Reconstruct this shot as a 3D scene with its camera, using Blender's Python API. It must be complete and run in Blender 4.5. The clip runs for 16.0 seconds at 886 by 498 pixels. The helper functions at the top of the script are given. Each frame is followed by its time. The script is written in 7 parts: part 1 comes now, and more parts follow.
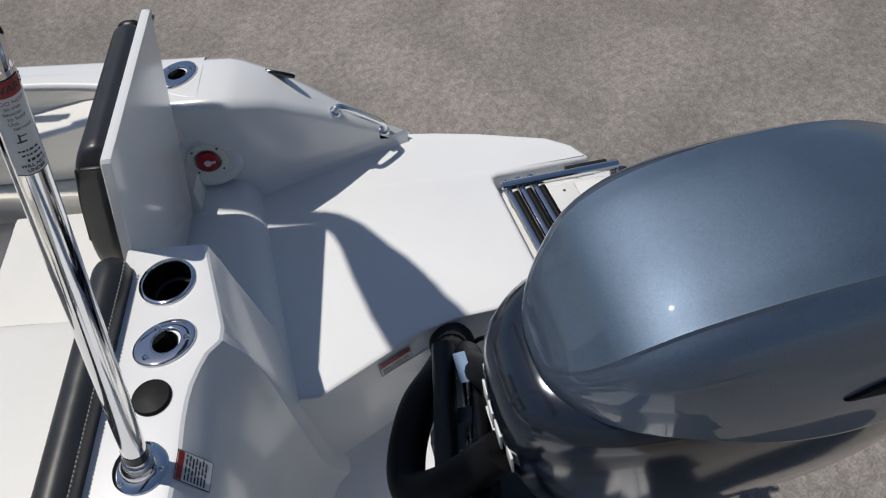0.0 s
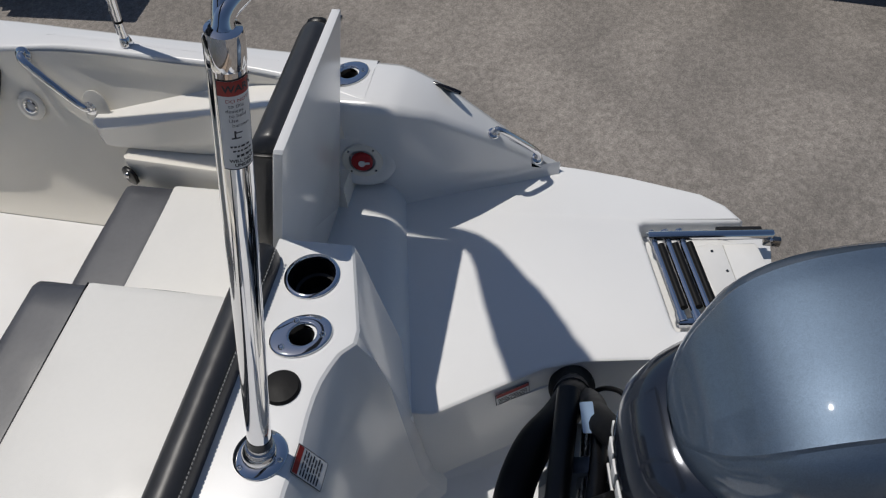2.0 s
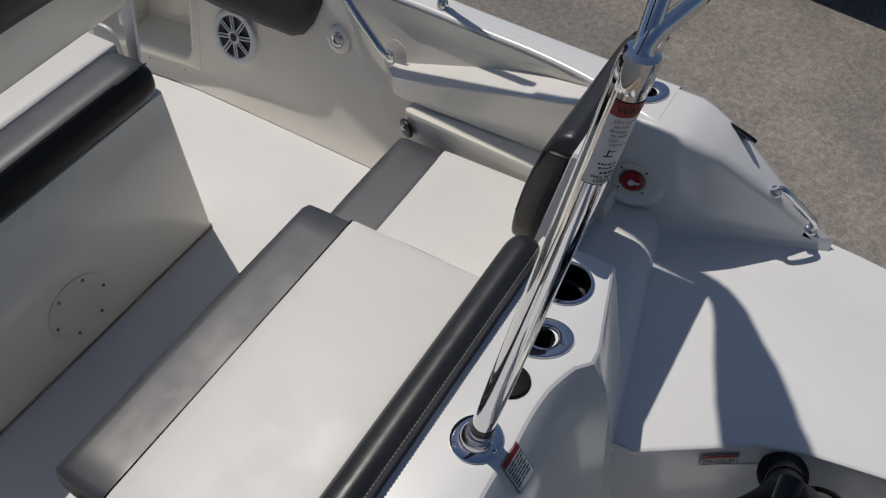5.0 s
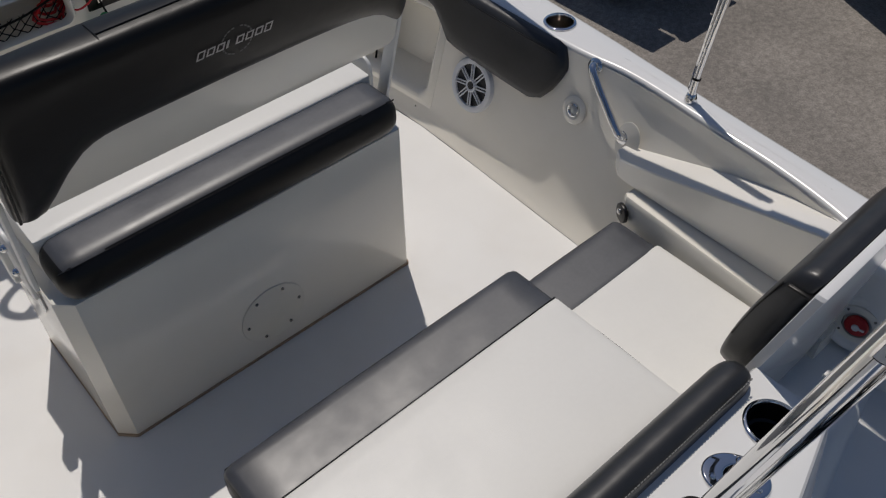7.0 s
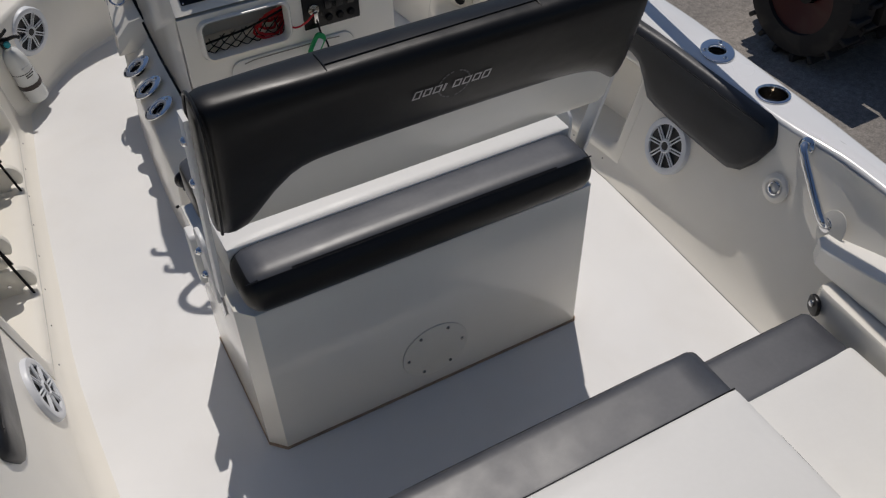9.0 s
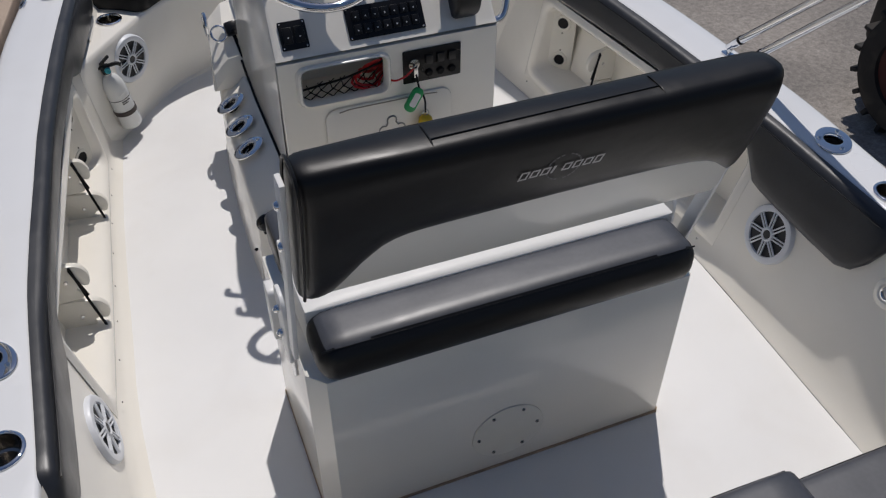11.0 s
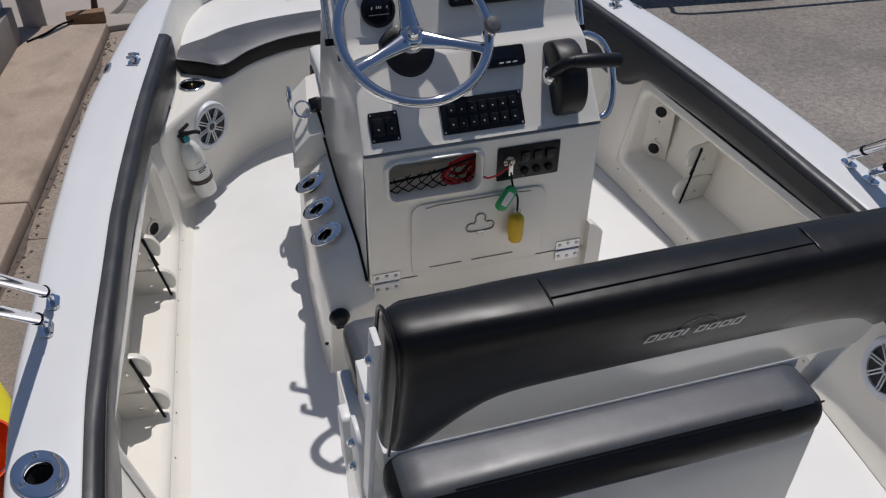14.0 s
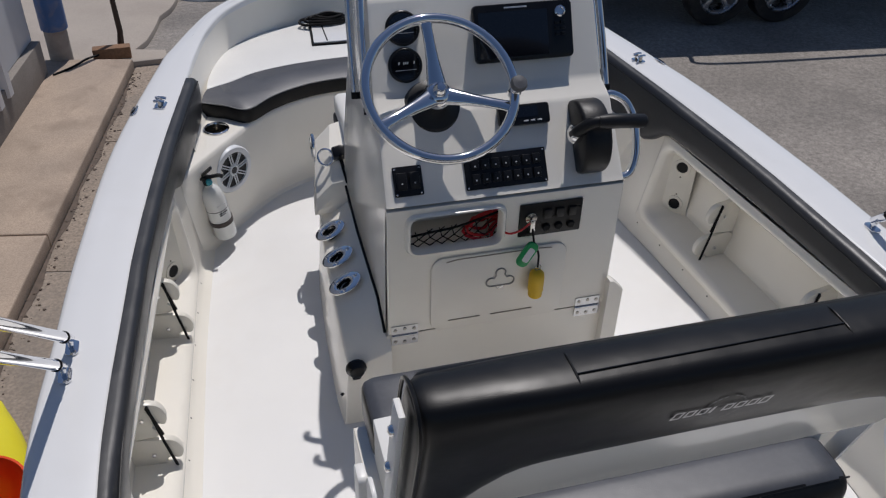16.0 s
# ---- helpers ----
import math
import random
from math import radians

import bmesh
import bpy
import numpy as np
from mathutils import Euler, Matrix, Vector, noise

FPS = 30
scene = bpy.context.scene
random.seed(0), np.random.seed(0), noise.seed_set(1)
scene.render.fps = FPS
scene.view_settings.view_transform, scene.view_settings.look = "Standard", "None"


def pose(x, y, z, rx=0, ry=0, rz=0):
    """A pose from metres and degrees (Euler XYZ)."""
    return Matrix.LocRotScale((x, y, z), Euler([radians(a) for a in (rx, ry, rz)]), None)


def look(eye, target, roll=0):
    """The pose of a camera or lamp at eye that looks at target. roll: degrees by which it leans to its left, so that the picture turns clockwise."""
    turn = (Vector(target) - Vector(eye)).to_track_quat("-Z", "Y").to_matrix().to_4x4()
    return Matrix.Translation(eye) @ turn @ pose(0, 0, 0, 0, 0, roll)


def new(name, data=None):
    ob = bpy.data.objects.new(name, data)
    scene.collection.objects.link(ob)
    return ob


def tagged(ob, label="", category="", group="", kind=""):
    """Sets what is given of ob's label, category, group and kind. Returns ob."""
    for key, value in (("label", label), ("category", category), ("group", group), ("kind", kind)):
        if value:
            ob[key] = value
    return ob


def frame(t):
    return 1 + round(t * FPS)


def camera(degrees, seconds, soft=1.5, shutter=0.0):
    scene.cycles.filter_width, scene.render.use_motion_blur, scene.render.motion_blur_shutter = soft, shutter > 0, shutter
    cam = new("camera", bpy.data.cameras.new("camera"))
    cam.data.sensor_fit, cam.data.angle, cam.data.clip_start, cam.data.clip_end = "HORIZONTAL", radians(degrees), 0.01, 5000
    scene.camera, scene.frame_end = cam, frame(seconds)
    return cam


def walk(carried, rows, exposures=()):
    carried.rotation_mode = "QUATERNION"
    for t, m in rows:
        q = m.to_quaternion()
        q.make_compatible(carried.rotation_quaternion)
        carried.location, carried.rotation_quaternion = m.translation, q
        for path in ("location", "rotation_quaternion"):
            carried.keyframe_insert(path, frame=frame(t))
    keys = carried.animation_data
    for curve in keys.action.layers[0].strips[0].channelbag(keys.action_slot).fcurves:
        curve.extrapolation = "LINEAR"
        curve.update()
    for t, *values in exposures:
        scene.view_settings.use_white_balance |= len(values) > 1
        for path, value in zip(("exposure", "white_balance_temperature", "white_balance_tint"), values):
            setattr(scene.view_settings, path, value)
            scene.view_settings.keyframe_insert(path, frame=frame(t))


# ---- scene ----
cam = camera(54.1, 16.0, soft=1.2)
PATH = [
    (0, (-0.613, -1.718, 1.76), (0.612, -1.595, 0.184), -9.4),
    (0.5, (-0.599, -1.678, 1.757), (0.635, -1.494, 0.194), -8.0),
    (1, (-0.591, -1.662, 1.765), (0.637, -1.406, 0.207), -7.9),
    (1.5, (-0.592, -1.654, 1.78), (0.637, -1.351, 0.231), -7.6),
    (2, (-0.584, -1.635, 1.781), (0.645, -1.279, 0.244), -7.3),
    (2.5, (-0.578, -1.609, 1.786), (0.639, -1.203, 0.252), -6.1),
    (3, (-0.583, -1.581, 1.794), (0.618, -1.115, 0.265), -5.6),
    (5.5, (-0.62, -1.443, 1.82), (0.428, -0.632, 0.322), -3.1),
    (6, (-0.6265, -1.402, 1.832), (0.406, -0.504, 0.373), -2.2),
    (6.5, (-0.631, -1.367, 1.838), (0.336, -0.403, 0.377), -1.0),
    (7, (-0.634, -1.348, 1.83), (0.269, -0.303, 0.384), -0.9),
    (7.5, (-0.642, -1.308, 1.844), (0.198, -0.204, 0.402), -0.7),
    (8, (-0.643, -1.29, 1.836), (0.133, -0.122, 0.411), -1.4),
    (8.5, (-0.648, -1.268, 1.84), (0.071, -0.046, 0.43), -1.6),
    (9, (-0.66, -1.245, 1.838), (0.003, 0.026, 0.443), -1.5),
    (11.5, (-0.649, -1.046, 1.829), (-0.122, 0.359, 0.507), -0.3),
    (12, (-0.631, -0.97, 1.815), (-0.138, 0.452, 0.498), -0.8),
    (12.5, (-0.644, -0.919, 1.828), (-0.168, 0.519, 0.522), 0.3),
    (13, (-0.658, -0.892, 1.833), (-0.193, 0.562, 0.541), 0.8),
    (13.5, (-0.655, -0.872, 1.84), (-0.19, 0.603, 0.571), 0.7),
    (14, (-0.65, -0.855, 1.847), (-0.192, 0.632, 0.591), 0.8),
    (14.5, (-0.656, -0.846, 1.859), (-0.196, 0.656, 0.621), 1.4),
    (15, (-0.654, -0.832, 1.868), (-0.2, 0.684, 0.645), 1.4),
    (15.5, (-0.66, -0.823, 1.874), (-0.207, 0.707, 0.668), 1.6),
    (16, (-0.662, -0.818, 1.881), (-0.218, 0.726, 0.69), 1.8),
]
walk(cam, [(t, look(eye, target, roll)) for t, eye, target, roll in PATH], [(0.0, 0.21, 6350, 11), (1.5, 0.01, 6400, 11), (3.0, -0.03, 6300, 11), (5.5, -0.25, 6500, 12), (9.0, -0.15, 6420, 13), (12.5, 0.02, 6180, 14), (16.0, 0.02, 6180, 14)])

# ---- light ----
SUN_TO = Vector((0.125, 0.245, 0.60)).normalized()
world = bpy.data.worlds.new("sky")
scene.world = world
world.use_nodes = True
wn = world.node_tree
wn.nodes.clear()
sky = wn.nodes.new("ShaderNodeTexSky")
sky.sky_type, sky.sun_disc = "NISHITA", False
sky.ozone_density, sky.dust_density = 3.0, 0.5
sky.sun_elevation = math.asin(SUN_TO.z)
sky.sun_rotation = math.atan2(SUN_TO.x, SUN_TO.y)
bg = wn.nodes.new("ShaderNodeBackground")
bg.inputs["Strength"].default_value = 0.050
wo = wn.nodes.new("ShaderNodeOutputWorld")
wn.links.new(sky.outputs[0], bg.inputs[0])
wn.links.new(bg.outputs[0], wo.inputs[0])
sun = new("sun", bpy.data.lights.new("sun", "SUN"))
sun.data.energy, sun.data.angle, sun.data.color = 2.62, radians(0.55), (1.0, 0.948, 0.865)
sun.matrix_world = look((0, 0, 0), -SUN_TO)
scene.view_settings.exposure = 0.0


# ---- materials ----
def material(name, color, rough=0.5, metal=0.0, var=0.06, scale=6.0, grain=0.0, grain_scale=400.0, bump=0.0, bump_scale=60.0, coat=0.0, dirt=None, dirt_amount=0.3, dirt_scale=3.0, spec=0.5, per_piece=0.0):
    """A painted, moulded or sewn surface: base colour with drift at two scales, optional dirt, relief and clear coat."""
    m = bpy.data.materials.new(name)
    m.use_nodes = True
    n, l = m.node_tree.nodes, m.node_tree.links
    b = n["Principled BSDF"]
    co = n.new("ShaderNodeTexCoord")
    big = n.new("ShaderNodeTexNoise")
    big.inputs["Scale"].default_value, big.inputs["Detail"].default_value = scale, 5
    l.new(co.outputs["Object"], big.inputs["Vector"])
    ramp = n.new("ShaderNodeMapRange")
    ramp.inputs["From Min"].default_value, ramp.inputs["From Max"].default_value = 0.3, 0.7
    ramp.inputs["To Min"].default_value, ramp.inputs["To Max"].default_value = 1 - var, 1 + var
    l.new(big.outputs["Fac"], ramp.inputs["Value"])
    mul = n.new("ShaderNodeVectorMath")
    mul.operation = "SCALE"
    mul.inputs[0].default_value = color
    l.new(ramp.outputs[0], mul.inputs["Scale"])
    out = mul.outputs[0]
    if grain:
        fine = n.new("ShaderNodeTexNoise")
        fine.inputs["Scale"].default_value, fine.inputs["Detail"].default_value = grain_scale, 3
        l.new(co.outputs["Object"], fine.inputs["Vector"])
        fr = n.new("ShaderNodeMapRange")
        fr.inputs["From Min"].default_value, fr.inputs["From Max"].default_value = 0.3, 0.7
        fr.inputs["To Min"].default_value, fr.inputs["To Max"].default_value = 1 - grain, 1 + grain
        l.new(fine.outputs["Fac"], fr.inputs["Value"])
        m2 = n.new("ShaderNodeVectorMath")
        m2.operation = "SCALE"
        l.new(out, m2.inputs[0])
        l.new(fr.outputs[0], m2.inputs["Scale"])
        out = m2.outputs[0]
    if per_piece:
        info = n.new("ShaderNodeObjectInfo")
        pr = n.new("ShaderNodeMapRange")
        pr.inputs["To Min"].default_value, pr.inputs["To Max"].default_value = 1 - per_piece, 1 + per_piece
        l.new(info.outputs["Random"], pr.inputs["Value"])
        m3 = n.new("ShaderNodeVectorMath")
        m3.operation = "SCALE"
        l.new(out, m3.inputs[0])
        l.new(pr.outputs[0], m3.inputs["Scale"])
        out = m3.outputs[0]
    if dirt:
        dn = n.new("ShaderNodeTexNoise")
        dn.inputs["Scale"].default_value, dn.inputs["Detail"].default_value, dn.inputs["Distortion"].default_value = dirt_scale, 8, 0.6
        l.new(co.outputs["Object"], dn.inputs["Vector"])
        dr = n.new("ShaderNodeMapRange")
        dr.inputs["From Min"].default_value, dr.inputs["From Max"].default_value = 0.5, 0.75
        dr.inputs["To Max"].default_value = dirt_amount
        l.new(dn.outputs["Fac"], dr.inputs["Value"])
        mix = n.new("ShaderNodeMix")
        mix.data_type = "RGBA"
        mix.inputs["B"].default_value = (*dirt, 1)
        l.new(dr.outputs[0], mix.inputs["Factor"])
        l.new(out, mix.inputs["A"])
        out = mix.outputs["Result"]
    l.new(out, b.inputs["Base Color"])
    rr = n.new("ShaderNodeMapRange")
    rr.inputs["From Min"].default_value, rr.inputs["From Max"].default_value = 0.3, 0.7
    rr.inputs["To Min"].default_value, rr.inputs["To Max"].default_value = max(rough * 0.85, 0.01), min(rough * 1.15, 1)
    l.new(big.outputs["Fac"], rr.inputs["Value"])
    l.new(rr.outputs[0], b.inputs["Roughness"])
    b.inputs["Metallic"].default_value = metal
    b.inputs["Specular IOR Level"].default_value = spec
    b.inputs["Coat Weight"].default_value = coat
    b.inputs["Coat Roughness"].default_value = 0.09
    if bump:
        bn = n.new("ShaderNodeTexNoise")
        bn.inputs["Scale"].default_value, bn.inputs["Detail"].default_value = bump_scale, 4
        l.new(co.outputs["Object"], bn.inputs["Vector"])
        bp = n.new("ShaderNodeBump")
        bp.inputs["Strength"].default_value, bp.inputs["Distance"].default_value = bump, 0.002
        l.new(bn.outputs["Fac"], bp.inputs["Height"])
        l.new(bp.outputs[0], b.inputs["Normal"])
    return m


def vinyl(name, color, rough, scale=520.0, drift=0.05, spec=0.33, sag=0.12):
    """Marine vinyl: pebbled leather grain over softly uneven padding."""
    m = material(name, color, rough, var=drift, scale=9, grain=drift * 0.6, grain_scale=90, spec=spec)
    n, l = m.node_tree.nodes, m.node_tree.links
    b = n["Principled BSDF"]
    co = n.new("ShaderNodeTexCoord")
    v = n.new("ShaderNodeTexVoronoi")
    v.inputs["Scale"].default_value = scale
    l.new(co.outputs["Object"], v.inputs["Vector"])
    b1 = n.new("ShaderNodeBump")
    b1.inputs["Strength"].default_value, b1.inputs["Distance"].default_value = 0.07, 0.0012
    l.new(v.outputs["Distance"], b1.inputs["Height"])
    w = n.new("ShaderNodeTexNoise")
    w.inputs["Scale"].default_value, w.inputs["Detail"].default_value = 7, 3
    l.new(co.outputs["Object"], w.inputs["Vector"])
    b2 = n.new("ShaderNodeBump")
    b2.inputs["Strength"].default_value, b2.inputs["Distance"].default_value = sag, 0.012
    l.new(w.outputs["Fac"], b2.inputs["Height"])
    l.new(b1.outputs[0], b2.inputs["Normal"])
    l.new(b2.outputs[0], b.inputs["Normal"])
    return m


WHITE = material("white_gelcoat", (0.80, 0.80, 0.79), 0.24, var=0.02, scale=2.0, coat=0.5, bump=0.02, bump_scale=8, dirt=(0.62, 0.60, 0.55), dirt_amount=0.10, dirt_scale=5)
CREAM = material("cream_gelcoat", (0.873, 0.836, 0.752), 0.22, var=0.025, scale=2.5, coat=0.4, bump=0.02, bump_scale=8, dirt=(0.58, 0.52, 0.42), dirt_amount=0.10, dirt_scale=4)
# cream gelcoat again, paler: sunlight on the side ledge put into its colour
LITCREAM = material("sunlit_cream_gelcoat", (0.87, 0.845, 0.785), 0.24, var=0.02, scale=2.5, coat=0.4, bump=0.02, bump_scale=8, dirt=(0.60, 0.55, 0.46), dirt_amount=0.08, dirt_scale=4)
DECK = material("nonskid_deck", (0.79, 0.785, 0.77), 0.42, var=0.03, scale=3, grain=0.03, grain_scale=700, bump=0.35, bump_scale=900, dirt=(0.62, 0.57, 0.50), dirt_amount=0.16, dirt_scale=4)
PLATFORM = material("nonskid_platform", (0.83, 0.83, 0.82), 0.40, var=0.02, scale=3, grain=0.02, grain_scale=700, bump=0.3, bump_scale=900)
POLY = material("white_polymer", (0.78, 0.775, 0.75), 0.35, var=0.03, scale=12, bump=0.06, bump_scale=150)
CREAMPOLY = material("cream_polymer", (0.76, 0.73, 0.65), 0.32, var=0.03, scale=12)
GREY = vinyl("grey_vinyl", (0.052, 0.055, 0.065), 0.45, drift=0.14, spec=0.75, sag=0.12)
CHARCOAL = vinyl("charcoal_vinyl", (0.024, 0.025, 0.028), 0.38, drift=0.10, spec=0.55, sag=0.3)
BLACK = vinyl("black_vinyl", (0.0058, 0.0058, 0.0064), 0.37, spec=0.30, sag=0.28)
CUSHION = vinyl("white_vinyl", (0.77, 0.76, 0.725), 0.42, drift=0.012)
STEEL = material("polished_steel", (0.78, 0.78, 0.79), 0.045, 1.0, var=0.02, scale=20)
BRUSHED = material("brushed_steel", (0.58, 0.58, 0.58), 0.24, 1.0, var=0.06, scale=40, bump=0.1, bump_scale=300)
DARKSTEEL = material("dark_steel", (0.36, 0.34, 0.31), 0.20, 1.0, var=0.1, scale=30)
RUBBER = material("black_rubber", (0.004, 0.004, 0.0044), 0.55, spec=0.18, var=0.15, scale=20, bump=0.1, bump_scale=200)
PLASTIC = material("black_plastic", (0.005, 0.005, 0.006), 0.30, spec=0.35, var=0.12, scale=25, bump=0.05, bump_scale=300)
SATIN = material("satin_black", (0.008, 0.008, 0.009), 0.42, spec=0.38, var=0.1, scale=25, bump=0.15, bump_scale=500)
HOLE = material("dark_cavity", (0.006, 0.006, 0.006), 0.8, var=0.1)
GLASS = material("display_glass", (0.004, 0.004, 0.006), 0.05, var=0.05, coat=0.6)
LENS = material("clear_lens", (0.62, 0.62, 0.6), 0.08, var=0.05, coat=1.0)
RED = material("red_plastic", (0.38, 0.010, 0.012), 0.32, var=0.08, scale=30)
LABEL = material("label_paper", (0.74, 0.74, 0.73), 0.45, var=0.03, scale=30)
LABELRED = material("label_red", (0.33, 0.025, 0.02), 0.42, var=0.05, scale=30)
LABELBLUE = material("label_blue", (0.35, 0.48, 0.66), 0.40, var=0.05, scale=30)
INK = material("label_ink", (0.025, 0.025, 0.03), 0.5, var=0.05)
PRINT = material("pale_print", (0.62, 0.63, 0.64), 0.4, var=0.05)
SILVER = material("silver_thread", (0.42, 0.42, 0.43), 0.35, 0.6, var=0.1, scale=80)
STITCH = material("pale_thread", (0.22, 0.22, 0.22), 0.7, var=0.1, scale=80)
GREYPOLY = material("grey_grille", (0.72, 0.735, 0.76), 0.38, var=0.03, scale=30)
CONE = material("speaker_cone", (0.02, 0.02, 0.022), 0.5, var=0.1)


def cowl_paint():
    """Blue-grey metallic paint with flakes under a clear coat."""
    m = material("metallic_blue_paint", (0.128, 0.174, 0.236), 0.52, 0.85, var=0.04, scale=4, coat=1.0)
    n, l = m.node_tree.nodes, m.node_tree.links
    b = n["Principled BSDF"]
    co = n.new("ShaderNodeTexCoord")
    v = n.new("ShaderNodeTexVoronoi")
    v.inputs["Scale"].default_value = 2000
    l.new(co.outputs["Object"], v.inputs["Vector"])
    bp = n.new("ShaderNodeBump")
    bp.inputs["Strength"].default_value, bp.inputs["Distance"].default_value = 0.16, 0.0005
    l.new(v.outputs["Color"], bp.inputs["Height"])
    l.new(bp.outputs[0], b.inputs["Normal"])
    b.inputs["Coat Roughness"].default_value = 0.03
    sep = n.new("ShaderNodeSeparateColor")
    l.new(v.outputs["Color"], sep.inputs[0])
    fl = n.new("ShaderNodeMapRange")
    fl.inputs["To Min"].default_value, fl.inputs["To Max"].default_value = 0.74, 1.36
    l.new(sep.outputs[0], fl.inputs["Value"])
    fm = n.new("ShaderNodeVectorMath")
    fm.operation = "SCALE"
    l.new(b.inputs["Base Color"].links[0].from_socket, fm.inputs[0])
    l.new(fl.outputs[0], fm.inputs["Scale"])
    l.new(fm.outputs[0], b.inputs["Base Color"])
    return m


COWL = cowl_paint()


# ---- mesh helpers ----
def part(name, bm, mat, parent=None, label="", smooth=40.0, at=None, fix=True, side=None, steep=0.45):
    """One bmesh as one mesh object, under a thing or a part; side: second material, on faces whose normal z is under
    steep.
    """
    if fix:
        bmesh.ops.recalc_face_normals(bm, faces=bm.faces)
    me = bpy.data.meshes.new(name)
    bm.to_mesh(me)
    bm.free()
    if smooth:
        me.polygons.foreach_set("use_smooth", [True] * len(me.polygons))
        me.set_sharp_from_angle(angle=radians(smooth))
    me.materials.append(mat)
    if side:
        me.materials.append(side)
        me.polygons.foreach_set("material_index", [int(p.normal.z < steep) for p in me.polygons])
    ob = new(name, me)
    if at is not None:
        ob.matrix_basis = at
    if parent is not None:
        ob.parent = parent
    if label:
        ob["label"] = label
    return ob


def thing(name, label, category, group="", at=None, kind=""):
    ob = new(name)
    ob.empty_display_size = 0.05
    if at is not None:
        ob.matrix_basis = at
    return tagged(ob, label, category, group, kind)


def merge(*bms):
    """Several bmeshes in one."""
    out = bmesh.new()
    for b in bms:
        me = bpy.data.meshes.new("tmp")
        b.to_mesh(me)
        b.free()
        out.from_mesh(me)
        bpy.data.meshes.remove(me)
    return out


def moved(bm, m):
    bmesh.ops.transform(bm, matrix=m, verts=bm.verts)
    return bm


def rbox(x0, x1, y0, y1, z0, z1, r=0.01, seg=2):
    """A box with rounded edges."""
    bm = bmesh.new()
    bmesh.ops.create_cube(bm, size=1)
    for v in bm.verts:
        v.co = ((x0 + x1) / 2 + v.co.x * (x1 - x0), (y0 + y1) / 2 + v.co.y * (y1 - y0), (z0 + z1) / 2 + v.co.z * (z1 - z0))
    if r:
        r = min(r, 0.49 * min(x1 - x0, y1 - y0, z1 - z0))
        bmesh.ops.bevel(bm, geom=bm.edges[:], offset=r, segments=seg, profile=0.5, affect="EDGES")
    return bm


def catmull(pts, n=8):
    """A smooth line through points."""
    pts = [Vector(p) for p in pts]
    ext = [2 * pts[0] - pts[1], *pts, 2 * pts[-1] - pts[-2]]
    out = []
    for a, b, c, d in zip(ext, ext[1:], ext[2:], ext[3:]):
        for k in range(n):
            t = k / n
            out.append(0.5 * (2 * b + (c - a) * t + (2 * a - 5 * b + 4 * c - d) * t * t + (3 * b - a - 3 * c + d) * t ** 3))
    return out + [pts[-1]]


def tube(pts, r, seg=12, closed=False, caps=True):
    """A round bar along a line; r is one radius or one for each point."""
    pts = [Vector(p) for p in pts]
    rs = r if isinstance(r, (list, tuple)) else [r] * len(pts)
    bm, rings, side = bmesh.new(), [], None
    for i, p in enumerate(pts):
        a = pts[i - 1] if i or closed else p
        b = pts[(i + 1) % len(pts)] if i + 1 < len(pts) or closed else p
        d = (b - a).normalized()
        if side is None:
            side = d.orthogonal().normalized()
        side = (side - d * side.dot(d)).normalized()
        up = d.cross(side)
        rings.append([bm.verts.new(p + rs[i] * (math.cos(2 * math.pi * k / seg) * side + math.sin(2 * math.pi * k / seg) * up)) for k in range(seg)])
    pairs = list(zip(rings, rings[1:])) + ([(rings[-1], rings[0])] if closed else [])
    for a, b in pairs:
        for k in range(seg):
            bm.faces.new((a[k], a[(k + 1) % seg], b[(k + 1) % seg], b[k]))
    if caps and not closed:
        bm.faces.new(rings[0][::-1])
        bm.faces.new(rings[-1])
    return bm


def lathe(profile, seg=32, close=False):
    """A turned body about z from (radius, height) points."""
    bm, rings = bmesh.new(), []
    for r, z in profile:
        rings.append([bm.verts.new((max(r, 1e-4) * math.cos(2 * math.pi * k / seg), max(r, 1e-4) * math.sin(2 * math.pi * k / seg), z)) for k in range(seg)])
    pairs = list(zip(rings, rings[1:])) + ([(rings[-1], rings[0])] if close else [])
    for a, b in pairs:
        for k in range(seg):
            bm.faces.new((a[k], a[(k + 1) % seg], b[(k + 1) % seg], b[k]))
    if not close:
        for ring, rad in ((rings[0][::-1], profile[0][0]), (rings[-1], profile[-1][0])):
            if rad < 0.006:
                bm.faces.new(ring)
    return bm


def loft(rings, caps=True, closed=True):
    """Skin over rings of points of the same count."""
    bm = bmesh.new()
    vs = [[bm.verts.new(p) for p in ring] for ring in rings]
    n = len(vs[0])
    for a, b in zip(vs, vs[1:]):
        for k in range(n if closed else n - 1):
            bm.faces.new((a[k], a[(k + 1) % n], b[(k + 1) % n], b[k]))
    if caps and closed:
        bm.faces.new(vs[0][::-1])
        bm.faces.new(vs[-1])
    return bm


def extrude(outline, depth, r=0.0, seg=2):
    """A plate: an outline in x, y, thick in z from 0 to depth, with its edges rounded by r."""
    bm = bmesh.new()
    low = bm.faces.new([bm.verts.new((x, y, 0)) for x, y in outline])
    made = bmesh.ops.extrude_face_region(bm, geom=[low])
    for v in made["geom"]:
        if isinstance(v, bmesh.types.BMVert):
            v.co.z = depth
    if r:
        rim = [e for e in bm.edges if abs(e.verts[0].co.z - e.verts[1].co.z) < 1e-6]
        bmesh.ops.bevel(bm, geom=rim, offset=r, segments=seg, profile=0.5, affect="EDGES")
    return bm


